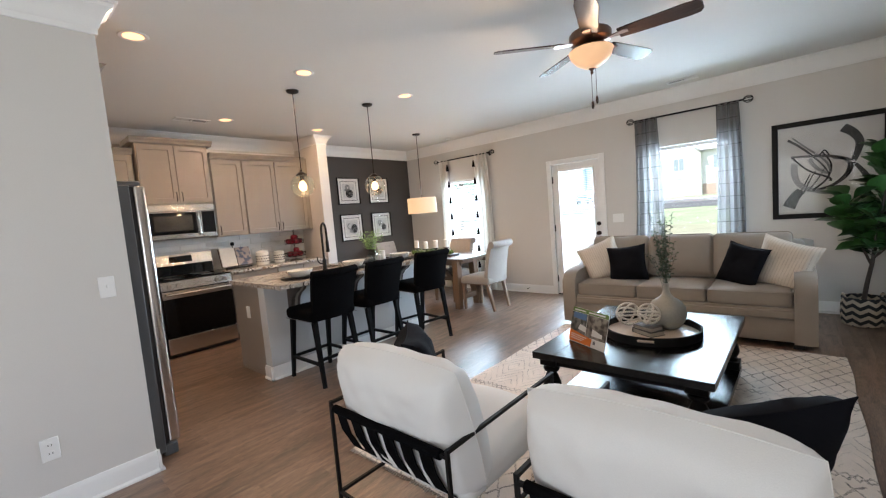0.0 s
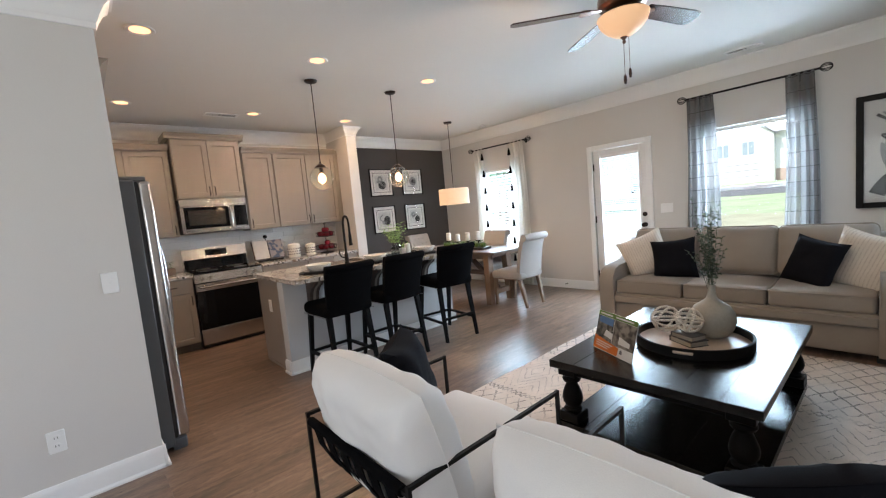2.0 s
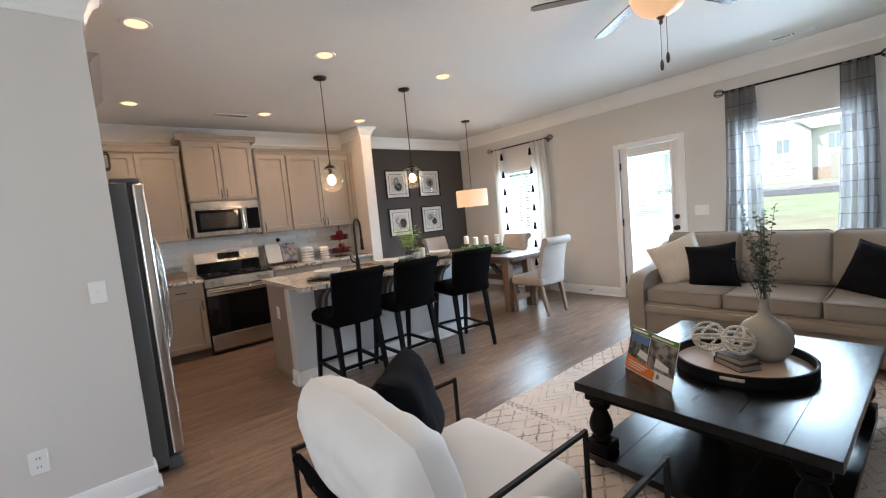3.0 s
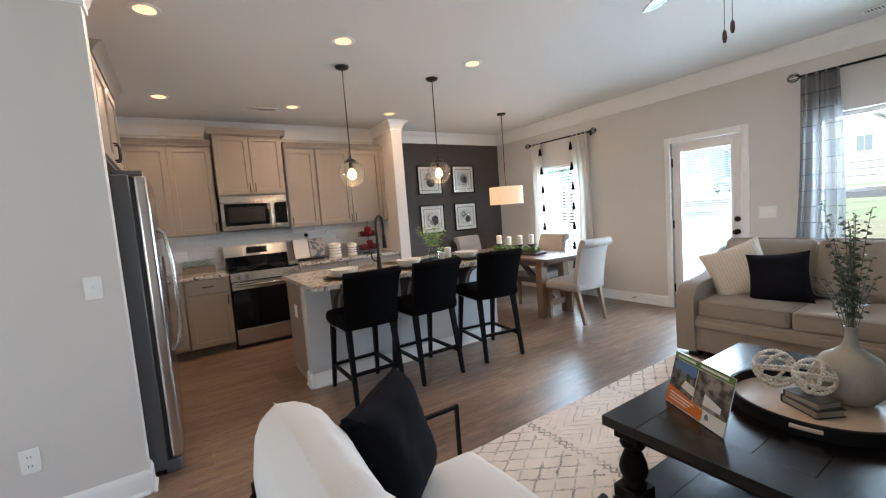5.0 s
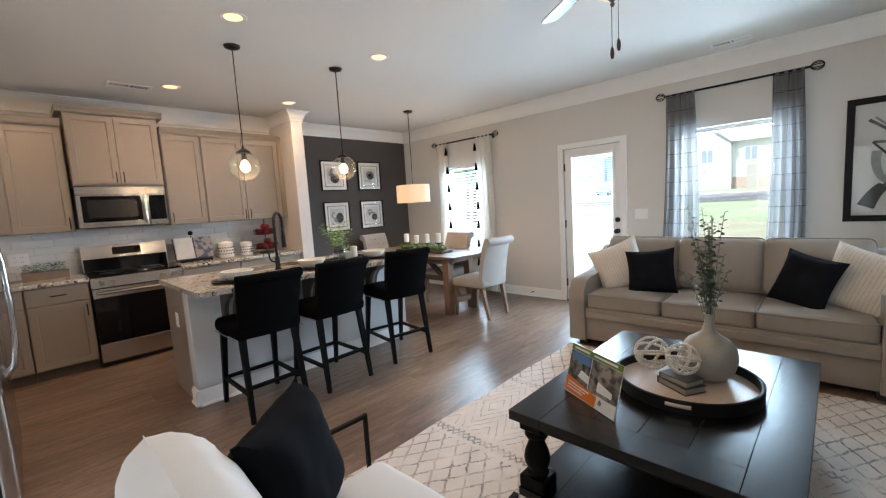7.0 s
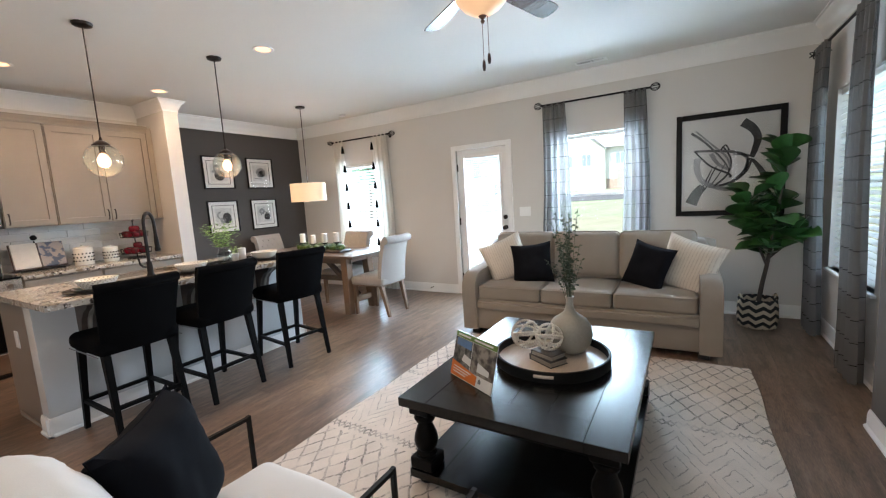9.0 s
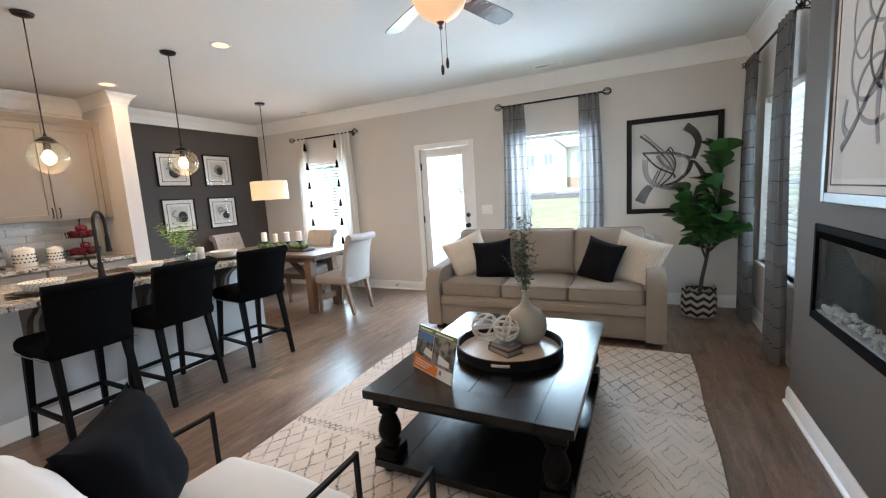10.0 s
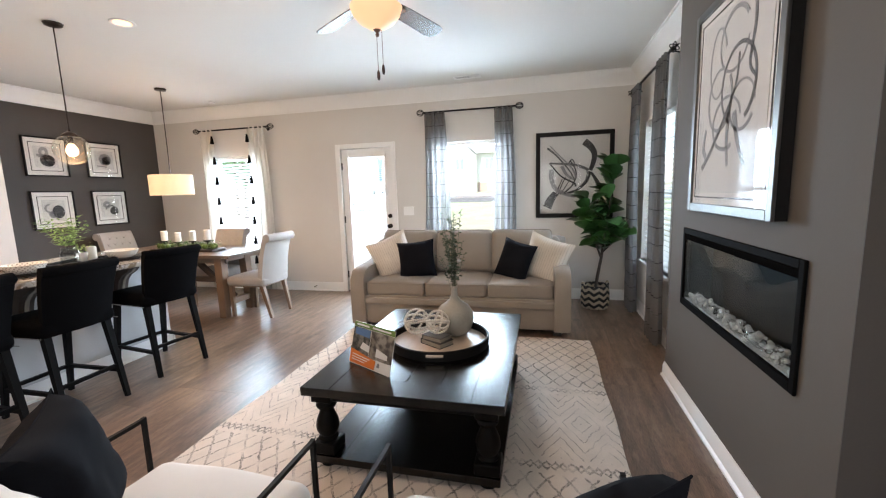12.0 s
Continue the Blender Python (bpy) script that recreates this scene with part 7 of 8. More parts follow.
# ---- dining ----
def dining_table():
    x0, x1, y0, y1, z = -5.38, -3.39, 6.10, 6.98, 0.76
    t = thing("dining_table", pose(0, 0, 0), "weathered oak trestle dining table", "dining table")
    n = 5
    w = (y1 - y0) / n
    for i in range(n):
        part("top_board", Geo().box(x0 + 0.10, x1 - 0.10, y0 + i * w + 0.001, y0 + (i + 1) * w - 0.001, z - 0.035, z, 0.003), OAK, t)
    for a, b in ((x0, x0 + 0.098), (x1 - 0.098, x1)):
        part("end_board", Geo().box(a, b, y0, y1, z - 0.035, z, 0.003), OAK, t)
    part("apron", Geo().box(x0 + 0.14, x1 - 0.14, y0 + 0.12, y0 + 0.145, z - 0.115, z - 0.035, 0.002).box(x0 + 0.14, x1 - 0.14, y1 - 0.145, y1 - 0.12, z - 0.115, z - 0.035, 0.002), OAK, t)
    for x in (-5.12, -3.60):
        for y, foot in ((6.21, 6.20), (6.60, 6.65)):
            part("leg", Geo().bar((x, foot, 0), (x, y, z - 0.036), 0.085, 0.10), OAKLEG, t)
        part("foot_rail", Geo().box(x - 0.035, x + 0.035, 6.24, 6.61, 0.13, 0.20, 0.004), OAKLEG, t)
        part("top_rail", Geo().box(x - 0.04, x + 0.04, 6.16, 6.92, z - 0.10, z - 0.036, 0.004), OAKLEG, t)
        s = 1 if x < -4.3 else -1
        part("brace", Geo().bar((x + s * 0.03, 6.42, 0.20), (x + s * 0.62, 6.42, z - 0.06), 0.055), CORBEL, t, "dark stained diagonal brace")
    part("stretcher", Geo().box(-5.12, -3.60, 6.39, 6.45, 0.38, 0.44, 0.004), CORBEL, t, "dark stained stretcher")


dining_table()


def dining_chair(m, label):
    c = thing("dining_chair", m, label, "dining chair", "chairs round the dining table")

    def puff(x, y, z):
        return (x, y, z + (0.018 * (1 - (x / 0.26) ** 2) * (1 - (y / 0.26) ** 2) if z > 0 else 0))

    part("seat", Geo().soft(0, 0, 0.435, 0.255, 0.25, 0.055, 0.04, 3, 5, puff), LINEN, c)

    def bend(u, v):
        q = 0.24 - 0.015 * v
        return (0.225 + 0.06 * v + 0.055 * v ** 3 - 0.025 * (2 * u - 1) ** 2, (u - 0.5) * 2 * q, 0.40 + 0.56 * v)

    part("backrest", Geo().sheet(bend, 10, 12, 0.065), LINEN, c)
    part("back_roll", Geo().tube([(0.36 - 0.025 * (2 * i / 8 - 1) ** 2, (i / 8 - 0.5) * 0.47, 0.942) for i in range(9)], 0.048, 14), LINEN, c)
    for r in range(4):
        for k in range(4 - r % 2):
            u = (k + 0.8 + 0.5 * (r % 2)) / 4.6
            x, y, z = bend(u, 0.45 + r * 0.15)
            b = part("tuft_button", Geo().ball((x - 0.036, y, z), 0.011, 10), LINEN, c)
            g = Geo()
            for a in (45, 135, 225, 315):
                ca, sa = math.cos(radians(a)), math.sin(radians(a))
                g.tube([(x - 0.034, y, z), (x - 0.036, y + 0.035 * ca, z + 0.035 * sa)], 0.0035, 5)
            part("tuft_fold", g, LINEN, b)
    part("seat_frame", Geo().box(-0.24, 0.23, -0.235, 0.235, 0.375, 0.39, 0.003), OAKLEG, c)
    for sy in (-1, 1):
        part("leg", Geo().bar((-0.225, sy * 0.195, 0), (-0.215, sy * 0.205, 0.39), 0.032, 0.048), OAKLEG, c, "tapered oak leg")
        part("leg", Geo().bar((0.285, sy * 0.185, 0), (0.20, sy * 0.20, 0.39), 0.032, 0.048), OAKLEG, c, "tapered oak leg")
    return c


ch = dining_chair(pose(-3.295, 6.448, 0), "cream linen dining chair with rolled tufted back and oak legs")
copy_thing(ch, pose(-5.36, 6.62, 0, 0, 0, 180))
copy_thing(ch, pose(-4.16, 6.76, 0, 0, 0, 90))


def centrepiece():
    c = thing("candle_tray", pose(-4.30, 6.45, 0.76) @ Matrix.Scale(1.32, 4), "dark candle centrepiece with white candles and green fruit", "centrepiece")
    part("tray", Geo().soft(0, 0, 0.012, 0.36, 0.085, 0.012, 0.008, 2, 4), mat("dark_wood_tray", (0.03, 0.02, 0.014), 0.5), c)
    for k, (x, h) in enumerate(((-0.26, 0.09), (-0.10, 0.075), (0.07, 0.09), (0.24, 0.10))):
        s = part("candle_cup", Geo().lathe([(0.03, 0.024), (0.006, 0.032), (0.006, 0.024 + h * 0.6), (0.034, 0.03 + h * 0.7), (0.036, 0.036 + h * 0.7)], 16, (x, 0, 0)), IRON, c, "black iron candle holder")
        part("candle", Geo().lathe([(0.029, 0.036 + h * 0.7), (0.029, 0.10 + h), (0.024, 0.104 + h), (0, 0.10 + h)], 16, (x, 0, 0)), CERAMIC, s, "white pillar candle")
    fruit = mat("green_fruit", (0.10, 0.17, 0.03), 0.4, var=0.4, scale=14)
    rng = random.Random(4)
    for i in range(26):
        x = rng.uniform(-0.33, 0.33)
        part("green_fruit", Geo().ball((x, rng.uniform(-0.06, 0.06), 0.024 + 0.024), rng.uniform(0.018, 0.028), 10), fruit, c)
    g = Geo()
    for i in range(70):
        k = sprigs(rng, (rng.uniform(-0.34, 0.34), rng.uniform(-0.07, 0.07), 0.02), 2, 0.07, 0.05, 0.04, 0.016, 3)
        g.add(k.v, k.f)
    part("foliage", g, LEAF, c)


centrepiece()


# ---- lamps ----
def globe_pendant(x, y):
    p = thing("globe_pendant", pose(x, y, CEILZ), "clear glass globe pendant with bronze cap, lit", "pendant light", "pendants over the island")
    part("canopy", Geo().lathe([(0.0, -0.03), (0.02, -0.03), (0.055, -0.018), (0.062, -0.001), (0, -0.001)], 24), BRONZE, p)
    part("rod", Geo().cyl((0, 0, -0.80), (0, 0, -0.025), 0.0045, n=8), BRONZE, p)
    part("cap", Geo().lathe([(0.006, -0.77), (0.012, -0.79), (0.03, -0.80), (0.056, -0.822), (0.058, -0.832), (0.0, -0.832)], 24), BRONZE, p)
    r = 0.117
    prof = [(r * math.sin(a), -0.93 + r * math.cos(a)) for a in [radians(30 + 150 * i / 20) for i in range(21)]]
    inner = [(max(0.0, (r - 0.003) * math.sin(a)), -0.93 + (r - 0.003) * math.cos(a)) for a in [radians(180 - 150 * i / 20) for i in range(21)]]
    g = part("globe", Geo().lathe(prof + inner, 32, ring=True), GLOBE, p, "clear glass globe")
    g.visible_shadow = False
    part("socket", Geo().lathe([(0.02, -0.832), (0.02, -0.885), (0, -0.885)], 14), BRONZE, p)
    part("bulb", Geo().lathe([(0.013, -0.885), (0.024, -0.898), (0.037, -0.922), (0.040, -0.942), (0.033, -0.966), (0.016, -0.980), (0.0, -0.983)], 16), WARMGLOW, p, "glowing warm bulb")
    lamp("pendant_light", "POINT", pose(x, y, CEILZ - 1.0), 3.5, WARM, radius=0.03)


globe_pendant(-3.518, 3.818)
globe_pendant(-3.514, 4.741)


def drum_pendant(x, y):
    p = thing("drum_pendant", pose(x, y, CEILZ), "white drum shade pendant over the dining table, lit", "pendant light")
    part("canopy", Geo().lathe([(0.0, -0.025), (0.058, -0.022), (0.065, -0.001), (0, -0.001)], 24), BRONZE, p)
    part("rod", Geo().cyl((0, 0, -1.037), (0, 0, -0.02), 0.005, n=8), BRONZE, p)
    sh = mat("lit_linen_shade", (0.72, 0.60, 0.47), 0.9, var=0.04, bump=0.2, fine=300)
    b = sh.node_tree.nodes["Principled BSDF"]
    b.inputs["Emission Color"].default_value = (1.0, 0.58, 0.26, 1)
    b.inputs["Emission Strength"].default_value = 0.27
    s = part("shade", Geo().lathe([(0.236, -1.035), (0.238, -1.035), (0.238, -1.282), (0.236, -1.282), (0.234, -1.282), (0.234, -1.035)], 48, ring=True), sh, p, "glowing linen drum shade")
    s.visible_shadow = True
    part("diffuser", Geo().lathe([(0, -1.268), (0.232, -1.268), (0.232, -1.271), (0, -1.271)], 48), sh, p)
    g = Geo()
    for k in range(3):
        a = 2 * math.pi * k / 3
        g.cyl((0, 0, -1.035), (0.234 * math.cos(a), 0.234 * math.sin(a), -1.039), 0.003, n=6)
    part("spider", g, BRONZE, p)
    lamp("drum_light", "AREA", pose(x, y, CEILZ - 1.278), 3, WARM, shape="DISK", size=0.44)
    lamp("drum_uplight", "POINT", pose(x, y, CEILZ - 1.08), 2.5, WARM, radius=0.04)


drum_pendant(-4.46, 6.48)

for x, y in ((-3.044, 2.44), (-4.88, 2.45), (-4.90, 3.71), (-3.02, 3.657), (-3.033, 4.888), (-4.889, 4.931)):
    d = thing("downlight", pose(x, y, CEILZ), "white recessed ceiling downlight, lit", "downlight", "recessed downlights")
    part("trim_ring", Geo().lathe([(0.060, -0.004), (0.082, -0.007), (0.088, -0.001), (0.060, -0.001)], 32, ring=True), TRIM, d)
    part("lens", Geo().lathe([(0, -0.003), (0.060, -0.003), (0.060, -0.0015), (0, -0.0015)], 32), CANGLOW, d, "glowing warm lens")
    lamp("downlight_beam", "AREA", pose(x, y, CEILZ - 0.0085), 4.2, (1.0, 0.66, 0.38), shape="DISK", size=0.06)


def ceiling_fan():
    x, y = -0.862, 4.60
    f = thing("ceiling_fan", pose(x, y, CEILZ), "ceiling fan with five dark wood blades and lit glass bowl", "ceiling fan")
    nick = mat("brushed_bronze_metal", (0.20, 0.12, 0.085), 0.3, 0.9, var=0.1)
    wood = mat("dark_walnut_blade", (0.045, 0.028, 0.024), 0.22, var=0.25, scale=6, stretch=(1, 14, 1))
    part("canopy", Geo().lathe([(0.072, -0.001), (0.070, -0.03), (0.062, -0.13), (0.058, -0.15), (0, -0.15)], 28), TRIM, f, "white canopy housing")
    part("motor", Geo().lathe([(0.06, -0.15), (0.13, -0.155), (0.142, -0.17), (0.142, -0.215), (0.12, -0.235), (0.07, -0.245), (0, -0.245)], 36), nick, f, "bronze motor housing")
    for k in range(5):
        a = 0.02 + 2 * math.pi * k / 5
        m = Matrix.Rotation(a, 4, "Z")
        arm = part("blade_iron", Geo().prism([(0.10, -0.012), (0.15, -0.02), (0.23, -0.045), (0.25, -0.03), (0.25, 0.03), (0.23, 0.045), (0.15, 0.02), (0.10, 0.012)], -0.232, -0.226, "z").turn(m), nick, f)
        out = [(0.19, -0.05), (0.30, -0.058), (0.60, -0.068), (0.655, -0.06), (0.675, -0.03), (0.675, 0.03), (0.655, 0.06), (0.60, 0.068), (0.30, 0.058), (0.19, 0.05)]
        g = Geo().prism(out, -0.004, 0.004, "z").turn(m @ Matrix.Translation((0, 0, -0.225)) @ Matrix.Rotation(radians(-13), 4, "X"))
        part("blade", g, wood, f, "dark walnut blade")
    part("light_fitter", Geo().lathe([(0.05, -0.245), (0.075, -0.255), (0.135, -0.268), (0.139, -0.276), (0, -0.276)], 28), nick, f)
    bowl = glow("lit_alabaster_bowl", (1.0, 0.62, 0.34), 0.27)
    b = part("bowl", Geo().lathe([(0.140, -0.275), (0.150, -0.283), (0.135, -0.325), (0.10, -0.365), (0.05, -0.395), (0.018, -0.405), (0.0, -0.406), (0.0, -0.402), (0.05, -0.390), (0.095, -0.362), (0.13, -0.322), (0.143, -0.284), (0.138, -0.279)], 36, ring=True), bowl, f, "glowing frosted glass bowl")
    b.visible_shadow = False
    part("finial", Geo().lathe([(0.0, -0.445), (0.008, -0.44), (0.012, -0.43), (0.007, -0.42), (0.02, -0.408), (0.025, -0.398), (0, -0.395)], 16), nick, f)
    for dx, z1 in ((0.02, -0.60), (-0.012, -0.63)):
        ch = part("pull_chain", Geo().cyl((dx, 0.02, -0.29), (dx, 0.02, z1), 0.0018, n=6), nick, f)
        part("pull_knob", Geo().lathe([(0.002, z1 + 0.012), (0.008, z1), (0.010, z1 - 0.025), (0.006, z1 - 0.045), (0, z1 - 0.047)], 12, (dx, 0.02, 0)), wood, ch, "small wooden pull knob")
    lamp("fan_light", "POINT", pose(x, y, CEILZ - 0.345), 13, (1.0, 0.72, 0.46), radius=0.05)


ceiling_fan()


def vent(x, y, w, d, rz=0):
    v = thing("ceiling_vent", pose(x, y, CEILZ, 0, 0, rz), "white metal ceiling air vent", "vent", "ceiling vents")
    g = Geo().box(-w / 2, w / 2, -d / 2, -d / 2 + 0.02, -0.008, -0.0005).box(-w / 2, w / 2, d / 2 - 0.02, d / 2, -0.008, -0.0005).box(-w / 2, -w / 2 + 0.02, -d / 2 + 0.02, d / 2 - 0.02, -0.008, -0.0005).box(w / 2 - 0.02, w / 2, -d / 2 + 0.02, d / 2 - 0.02, -0.008, -0.0005).box(-0.008, 0.008, -d / 2 + 0.02, d / 2 - 0.02, -0.008, -0.0005)
    part("frame", g, TRIM, v, smooth=0)
    part("backing", Geo().box(-w / 2 + 0.02, w / 2 - 0.02, -d / 2 + 0.02, d / 2 - 0.02, -0.002, -0.0006), mat_grey, v)
    n = 14
    for i in range(n):
        xx = -w / 2 + 0.03 + i * (w - 0.06) / (n - 1)
        if abs(xx) < 0.016:
            continue
        s = 0.006 if xx < 0 else -0.006
        part("slat", Geo().prism([(xx - s, -0.002), (xx - s + 0.002, -0.002), (xx + s + 0.002, -0.009), (xx + s, -0.009)], -d / 2 + 0.02, d / 2 - 0.02, "y"), TRIM, v, smooth=0)


vent(-5.07, 3.40, 0.36, 0.15, 90)
vent(-0.81, 7.25, 0.32, 0.13)
d = thing("smoke_detector", pose(-4.46, 7.28, CEILZ), "small round white ceiling detector", "smoke detector")
part("base", Geo().lathe([(0.045, -0.001), (0.048, -0.012), (0.04, -0.022), (0, -0.024)], 24), TRIM, d)

# ---- houses across the street ----
SIDING = mat("pale_siding", (0.80, 0.79, 0.77), 0.8, var=0.06, scale=2)
BLUES = mat("blue_siding", (0.22, 0.36, 0.52), 0.8, var=0.06, scale=2)
SHINGLE = mat("grey_shingles", (0.45, 0.45, 0.46), 0.9, var=0.25, scale=6)
BRICKM = mat("red_brick_base", (0.45, 0.34, 0.29), 0.9, var=0.2, scale=8)
ASPH = mat("asphalt", (0.16, 0.16, 0.16), 0.9, var=0.2, scale=3)
CONC = mat("concrete", (0.42, 0.40, 0.37), 0.9, var=0.1, scale=2)
solid("road", Geo().prism([(29.0, lawn(29.0)), (35.0, lawn(35.0)), (35.0, lawn(35.0) + 0.03), (29.0, lawn(29.0) + 0.03)], -200, 200, "x"), ASPH, "grey street beyond the lawn", kind="structure", smooth=0)
solid("pavement", Geo().prism([(35.0, lawn(35.0)), (36.4, lawn(36.4)), (36.4, lawn(36.4) + 0.16), (35.0, lawn(35.0) + 0.16)], -200, 200, "x"), CONC, "pale concrete pavement along the street", kind="structure", smooth=0)


def house(x, y, w, dp, h, siding, label):
    o = thing("house", pose(x, y, 1.24), label, "house", "houses across the street")
    part("wall", Geo().box(-w / 2, w / 2, 0, dp, 0, h), siding, o, smooth=0)
    part("brick_base", Geo().box(-w / 2 - 0.05, w / 2 + 0.05, -0.06, 0.0, 0, 1.1), BRICKM, o, "red brick skirt", smooth=0)
    part("roof", Geo().prism([(-0.5, h - 0.1), (dp / 2, h + 3.0), (dp + 0.5, h - 0.1), (dp / 2, h + 2.7)], -w / 2 - 0.5, w / 2 + 0.5, "x"), SHINGLE, o, smooth=0)
    part("gable", Geo().prism([(-w / 2, h - 0.2), (w * 0.02, h - 0.2), (-w * 0.24, h + 2.2)], -0.8, dp / 2, "y"), siding, o, smooth=0)
    part("gable_wall", Geo().box(-w / 2, w * 0.02, -0.8, 0, 0, h - 0.2), siding, o, smooth=0)
    part("gable_roof", Geo().prism([(-w / 2 - 0.3, h - 0.35), (-w * 0.24, h + 2.25), (w * 0.02 + 0.3, h - 0.35), (-w * 0.24, h + 2.5)], -1.1, dp / 2, "y"), SHINGLE, o, smooth=0)
    gd = part("garage_door", Geo().box(-w * 0.42, -w * 0.06, -0.9, -0.8, 0.05, 2.3), TRIM, o, "white panel garage door", smooth=0)
    g = Geo()
    for i in range(1, 4):
        g.box(-w * 0.42, -w * 0.06, -0.93, -0.9, 0.05 + i * 0.56, 0.09 + i * 0.56)
    part("panel_rib", g, mat_grey, gd, smooth=0)
    for wx, wz, yy in ((-w * 0.33, h - 2.0, -0.8), (-w * 0.15, h - 2.0, -0.8), (w * 0.15, h - 2.0, 0), (w * 0.36, h - 2.0, 0), (w * 0.36, 1.0, 0)):
        k = part("window", Geo().box(wx - 0.55, wx + 0.55, yy - 0.1, yy, wz, wz + 1.4), TRIM, o, smooth=0)
        part("pane", Geo().box(wx - 0.45, wx - 0.03, yy - 0.12, yy - 0.1, wz + 0.1, wz + 1.3).box(wx + 0.03, wx + 0.45, yy - 0.12, yy - 0.1, wz + 0.1, wz + 1.3), mat_sky_glass, k, smooth=0)
    part("front_door", Geo().box(w * 0.12, w * 0.21, -0.07, 0, 0.1, 2.2), CONC, o, "pale front door", smooth=0)


# pale blue of the reflected sky is put into the base colour
mat_sky_glass = mat("sky_reflecting_tint_glass", (0.30, 0.36, 0.40), 0.15)
house(-7.6, 50, 11, 9, 4.5, SIDING, "pale two-storey house with garage and gable roof")
house(-19.5, 50, 12, 9, 4.5, BLUES, "blue two-storey house with white garage door")
house(-34, 50, 11, 9, 4.5, SIDING, "pale two-storey house across the street")
house(5.0, 52, 11, 9, 4.5, SIDING, "pale two-storey house across the street")
for x in (-10.2, 2.4, -22.5, -17.2):
    solid("driveway", Geo().prism([(36.4, lawn(36.4)), (49.2, 1.25), (49.2, 1.30), (36.4, lawn(36.4) + 0.05)], x - 2.4, x + 2.4, "x"), CONC, "pale concrete driveway to a garage", kind="structure", smooth=0)


def parked_car(x, y, z):
    c = thing("car", pose(x, y, z), "blue-grey hatchback parked on the driveway", "car")
    paint = mat("blue_grey_car_paint", (0.20, 0.27, 0.34), 0.25, 0.3, var=0.05, coat=0.6)
    side = [(-2.1, 0.35), (-2.15, 0.75), (-1.9, 0.92), (-1.0, 1.0), (-0.35, 1.42), (1.2, 1.46), (1.95, 1.02), (2.1, 0.9), (2.1, 0.35)]
    part("body", Geo().prism(side, -0.88, 0.88, "x"), paint, c, smooth=25)
    part("windscreen", Geo().prism([(-0.98, 1.0), (-0.42, 1.40), (-0.44, 1.42), (-1.02, 1.02)], -0.74, 0.74, "x"), mat_sky_glass, c, smooth=0)
    part("rear_window", Geo().prism([(1.24, 1.43), (1.86, 1.05), (1.90, 1.07), (1.28, 1.46)], -0.72, 0.72, "x"), mat_sky_glass, c, smooth=0)
    part("grille", Geo().box(-0.55, 0.55, -2.16, -2.10, 0.42, 0.62, 0.01), mat_sky_glass, c)
    for sx in (-1, 1):
        part("headlight", Geo().box(sx * 0.72 - 0.14, sx * 0.72 + 0.14, -2.17, -2.08, 0.66, 0.78, 0.02), TRIM, c)
        for wy in (-1.3, 1.3):
            w = part("wheel", Geo().cyl((sx * 0.72, wy, 0.32), (sx * 0.90, wy, 0.32), 0.32, n=20), BLACK, c, "black tyre")
            part("rim", Geo().cyl((sx * 0.895, wy, 0.32), (sx * 0.91, wy, 0.32), 0.2, n=16), mat_grey, w)


parked_car(-17.2, 46.0, 1.275)


TREELEAF = sheer(mat("sunlit_tree_leaf", (0.36, 0.50, 0.34), 0.6, var=0.35, scale=2), 0.0, 0.4)


def tree(x, y, h, seed, label):
    t = thing("tree", pose(x, y, lawn(y) - 0.02), label, "tree", "street trees")
    rng = random.Random(seed)
    g = Geo().tube([(0, 0, 0), (0.05, 0.03, h * 0.3), (0, 0.05, h * 0.6), (0.05, 0, h * 0.9)], lambda s: 0.12 * (1 - s * 0.8), 8)
    for i in range(7):
        a = i * 2.4
        g.tube([(0.03, 0.03, h * (0.35 + 0.06 * i)), (0.8 * math.cos(a), 0.8 * math.sin(a), h * (0.5 + 0.06 * i))], lambda s: 0.05 * (1 - 0.7 * s), 6)
    part("trunk", g, WOODBOX, t)
    g = Geo()
    for i in range(900):
        d = Vector((rng.gauss(0, 1), rng.gauss(0, 1), rng.gauss(0, 1))).normalized() * rng.uniform(0.5, 1.0)
        p = Vector((d.x * h * 0.27, d.y * h * 0.27, h * 0.65 + d.z * h * 0.35)) * 1.0
        b = rng.uniform(0, 6.28)
        leaf(g, p, (math.cos(b), math.sin(b), rng.uniform(-0.6, 0.6)), 0.28, 0.16, 0.3, 2)
    tagged(part("crown", g, TREELEAF, t), kind="stuff")


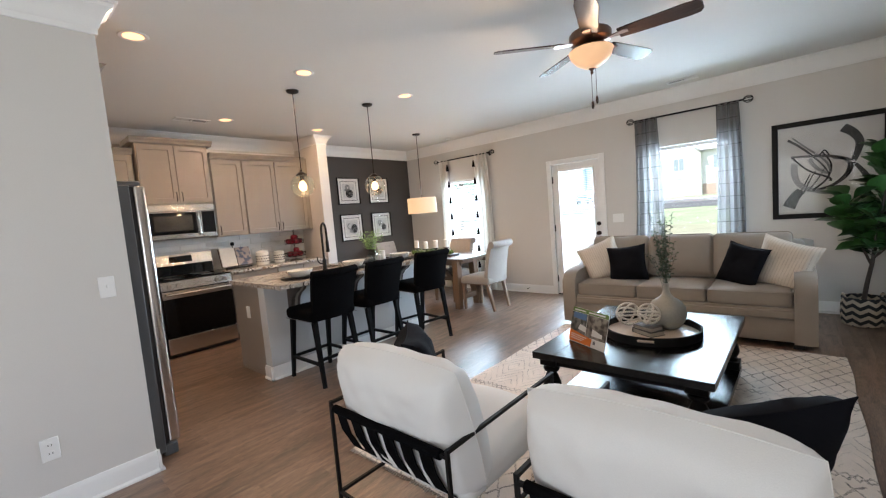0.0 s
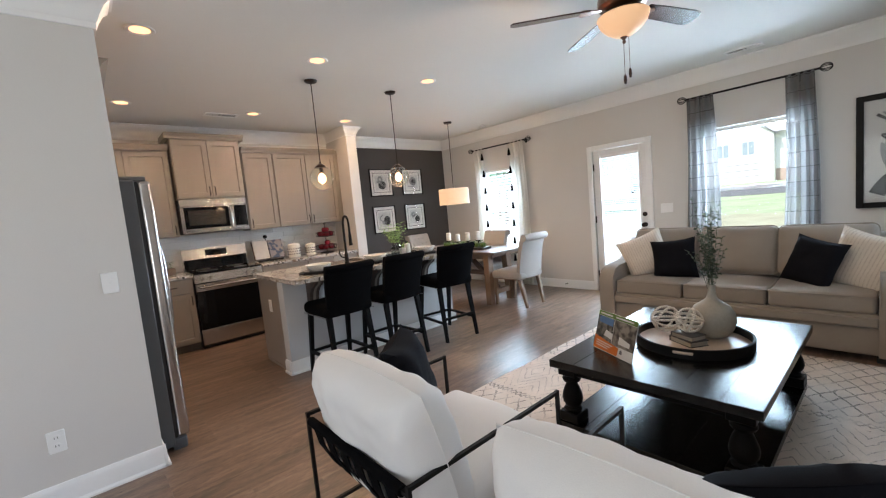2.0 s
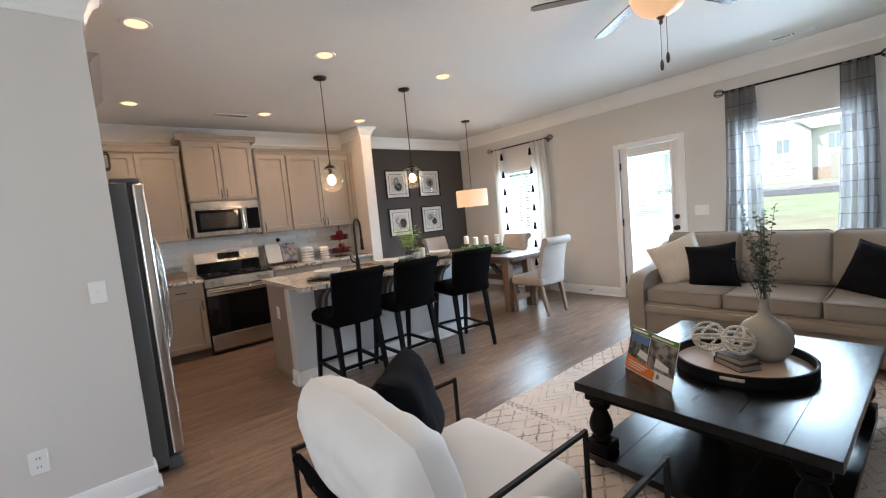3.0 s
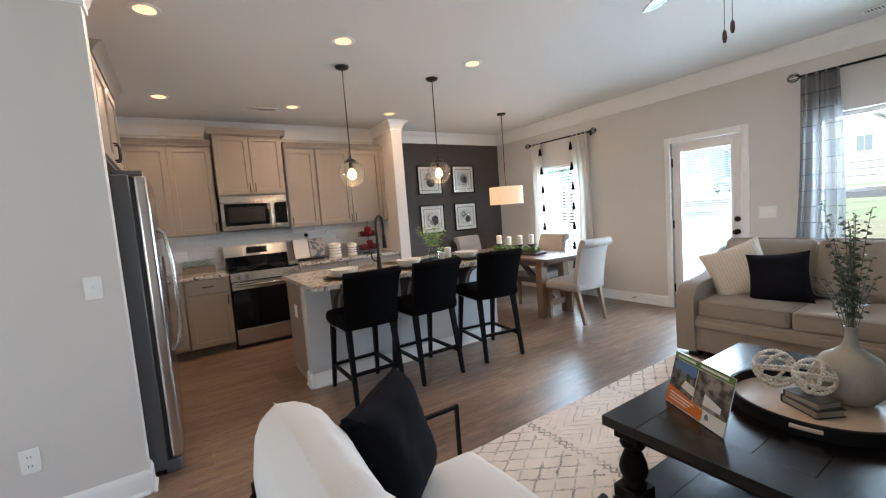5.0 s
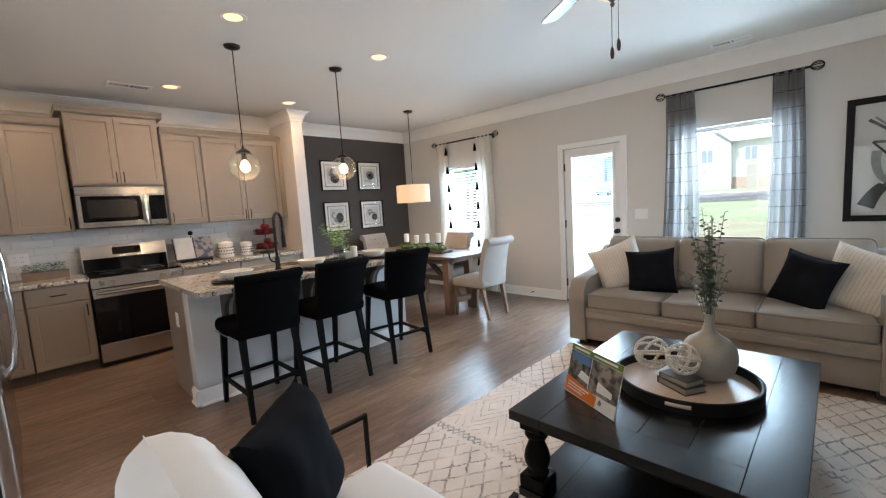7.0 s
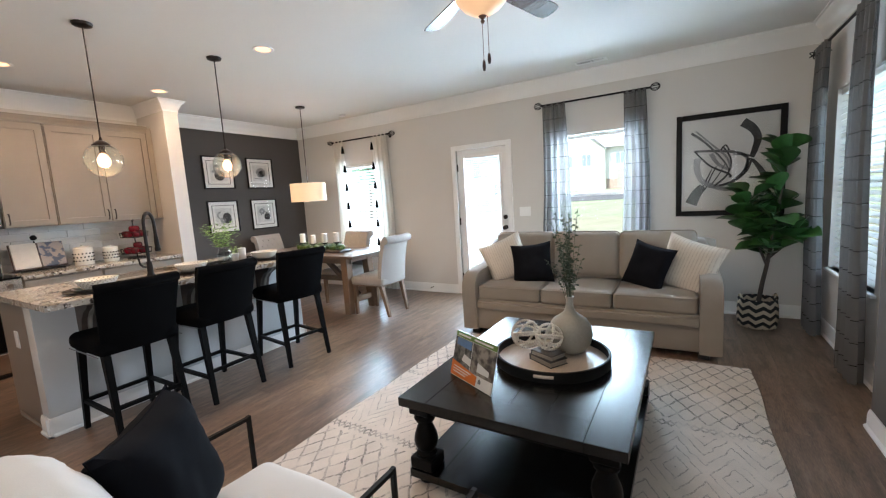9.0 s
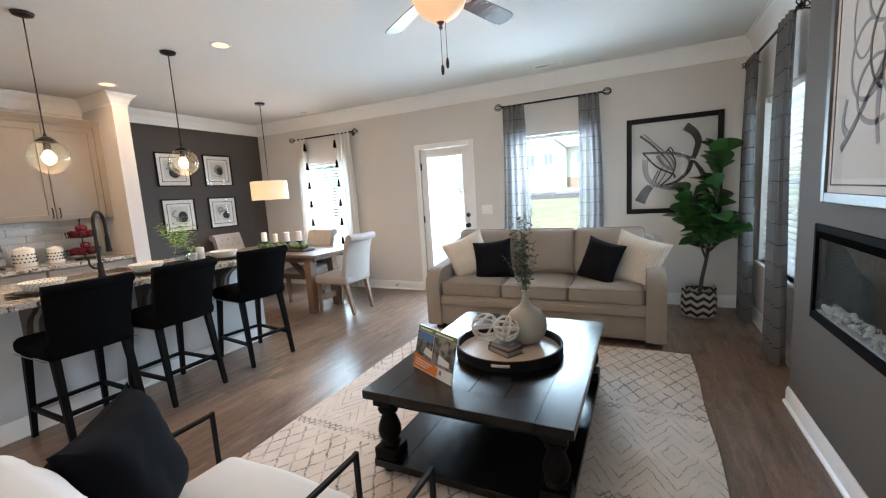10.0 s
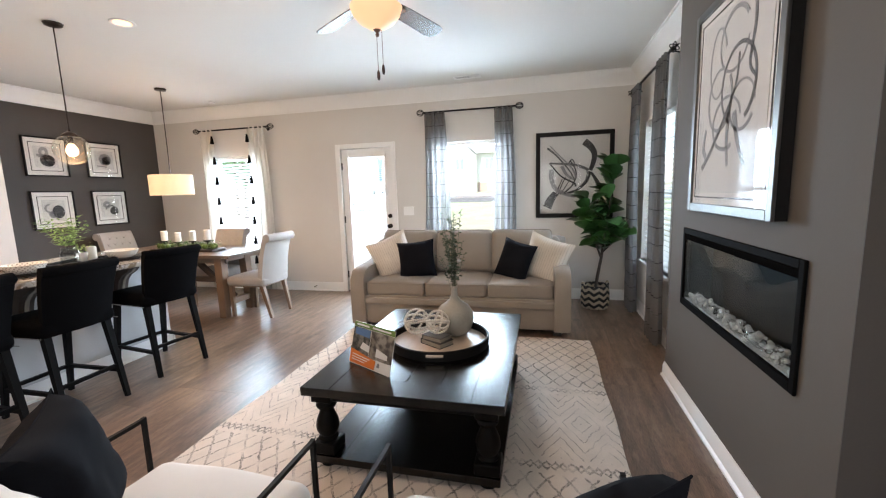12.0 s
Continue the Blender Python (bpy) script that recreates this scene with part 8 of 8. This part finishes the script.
tree(-11.5, 21, 5.5, 1, "leafy young street tree on the lawn")
for k, (x, y, h) in enumerate(((-14.5, 20.0, 5.0), (-17.5, 23.0, 6.0), (5.5, 9.5, 5.0), (6.5, 13.0, 6.0))):
    tree(x, y, h, 10 + k, "leafy green tree near the house")
stop = thing("door_stop", pose(-3.20, YB - 0.016, 0.075), "small dark spring door stop on the baseboard", "door stop")
part("spring", Geo().tube([(0.006 * math.cos(k * 0.9), -k * 0.0018, 0.006 * math.sin(k * 0.9)) for k in range(36)], 0.0016, 5), BRONZE, stop)
part("tip", Geo().cyl((0, -0.063, 0), (0, -0.078, 0), 0.009, 0.008, 10), BLACK, stop)

# ---- floor planks and backsplash tiles ----
PW, PL = 0.182, 1.22
plank_mesh = {}
rng = random.Random(31)
rows = int((XR - XL) / PW) + 1
spare = Geo()
for i in range(rows):
    x = XL + i * PW
    w = min(PW, XR - x) - 0.0006
    if w < 0.01:
        continue
    y = -1.5 - rng.choice((0.0, 0.3, 0.6, 0.9))
    while y < YB:
        a, b = max(y, -1.5), min(y + PL, YB)
        if b - a > 0.02:
            L = b - a - 0.0006
            if b > 1.2:
                key = (round(w, 4), round(L, 4))
                if key not in plank_mesh:
                    c = 0.00025
                    q = Geo().add([(0, 0, -0.008), (w, 0, -0.008), (w, L, -0.008), (0, L, -0.008), (0, 0, -c), (w, 0, -c), (w, L, -c), (0, L, -c), (c, c, 0), (w - c, c, 0), (w - c, L - c, 0), (c, L - c, 0)],
                                  [(8, 9, 10, 11), (4, 5, 9, 8), (5, 6, 10, 9), (6, 7, 11, 10), (7, 4, 8, 11), (0, 1, 5, 4), (1, 2, 6, 5), (2, 3, 7, 6), (3, 0, 4, 7)])
                    plank_mesh[key] = mesh_of("plank", q, PLANK, 0)
                ob = new("plank", plank_mesh[key])
                ob.location, ob.parent = (x, a, 0), floor
            else:
                spare.box(x, x + w, a, a + L, -0.0079, 0)
        y += PL
o = part("planks", spare, PLANK, floor, smooth=0)
tagged(o, kind="stuff")

TH, TW = 0.0765, 0.305
for i in range(6):
    z = 0.9185 + i * TH
    y = 1.50 - (TW / 2 if i % 2 else 0)
    while y < 5.10:
        a, b = max(y, 1.50), min(y + TW, 5.10)
        if b - a > 0.02 and not (a > 2.9 and b < 3.68 and z < 1.0):
            piece("tile", (0.006, b - a - 0.003, min(TH, 1.37 - z) - 0.003), TILE, splash, (XL + 0.004, a, z))
        y += TW
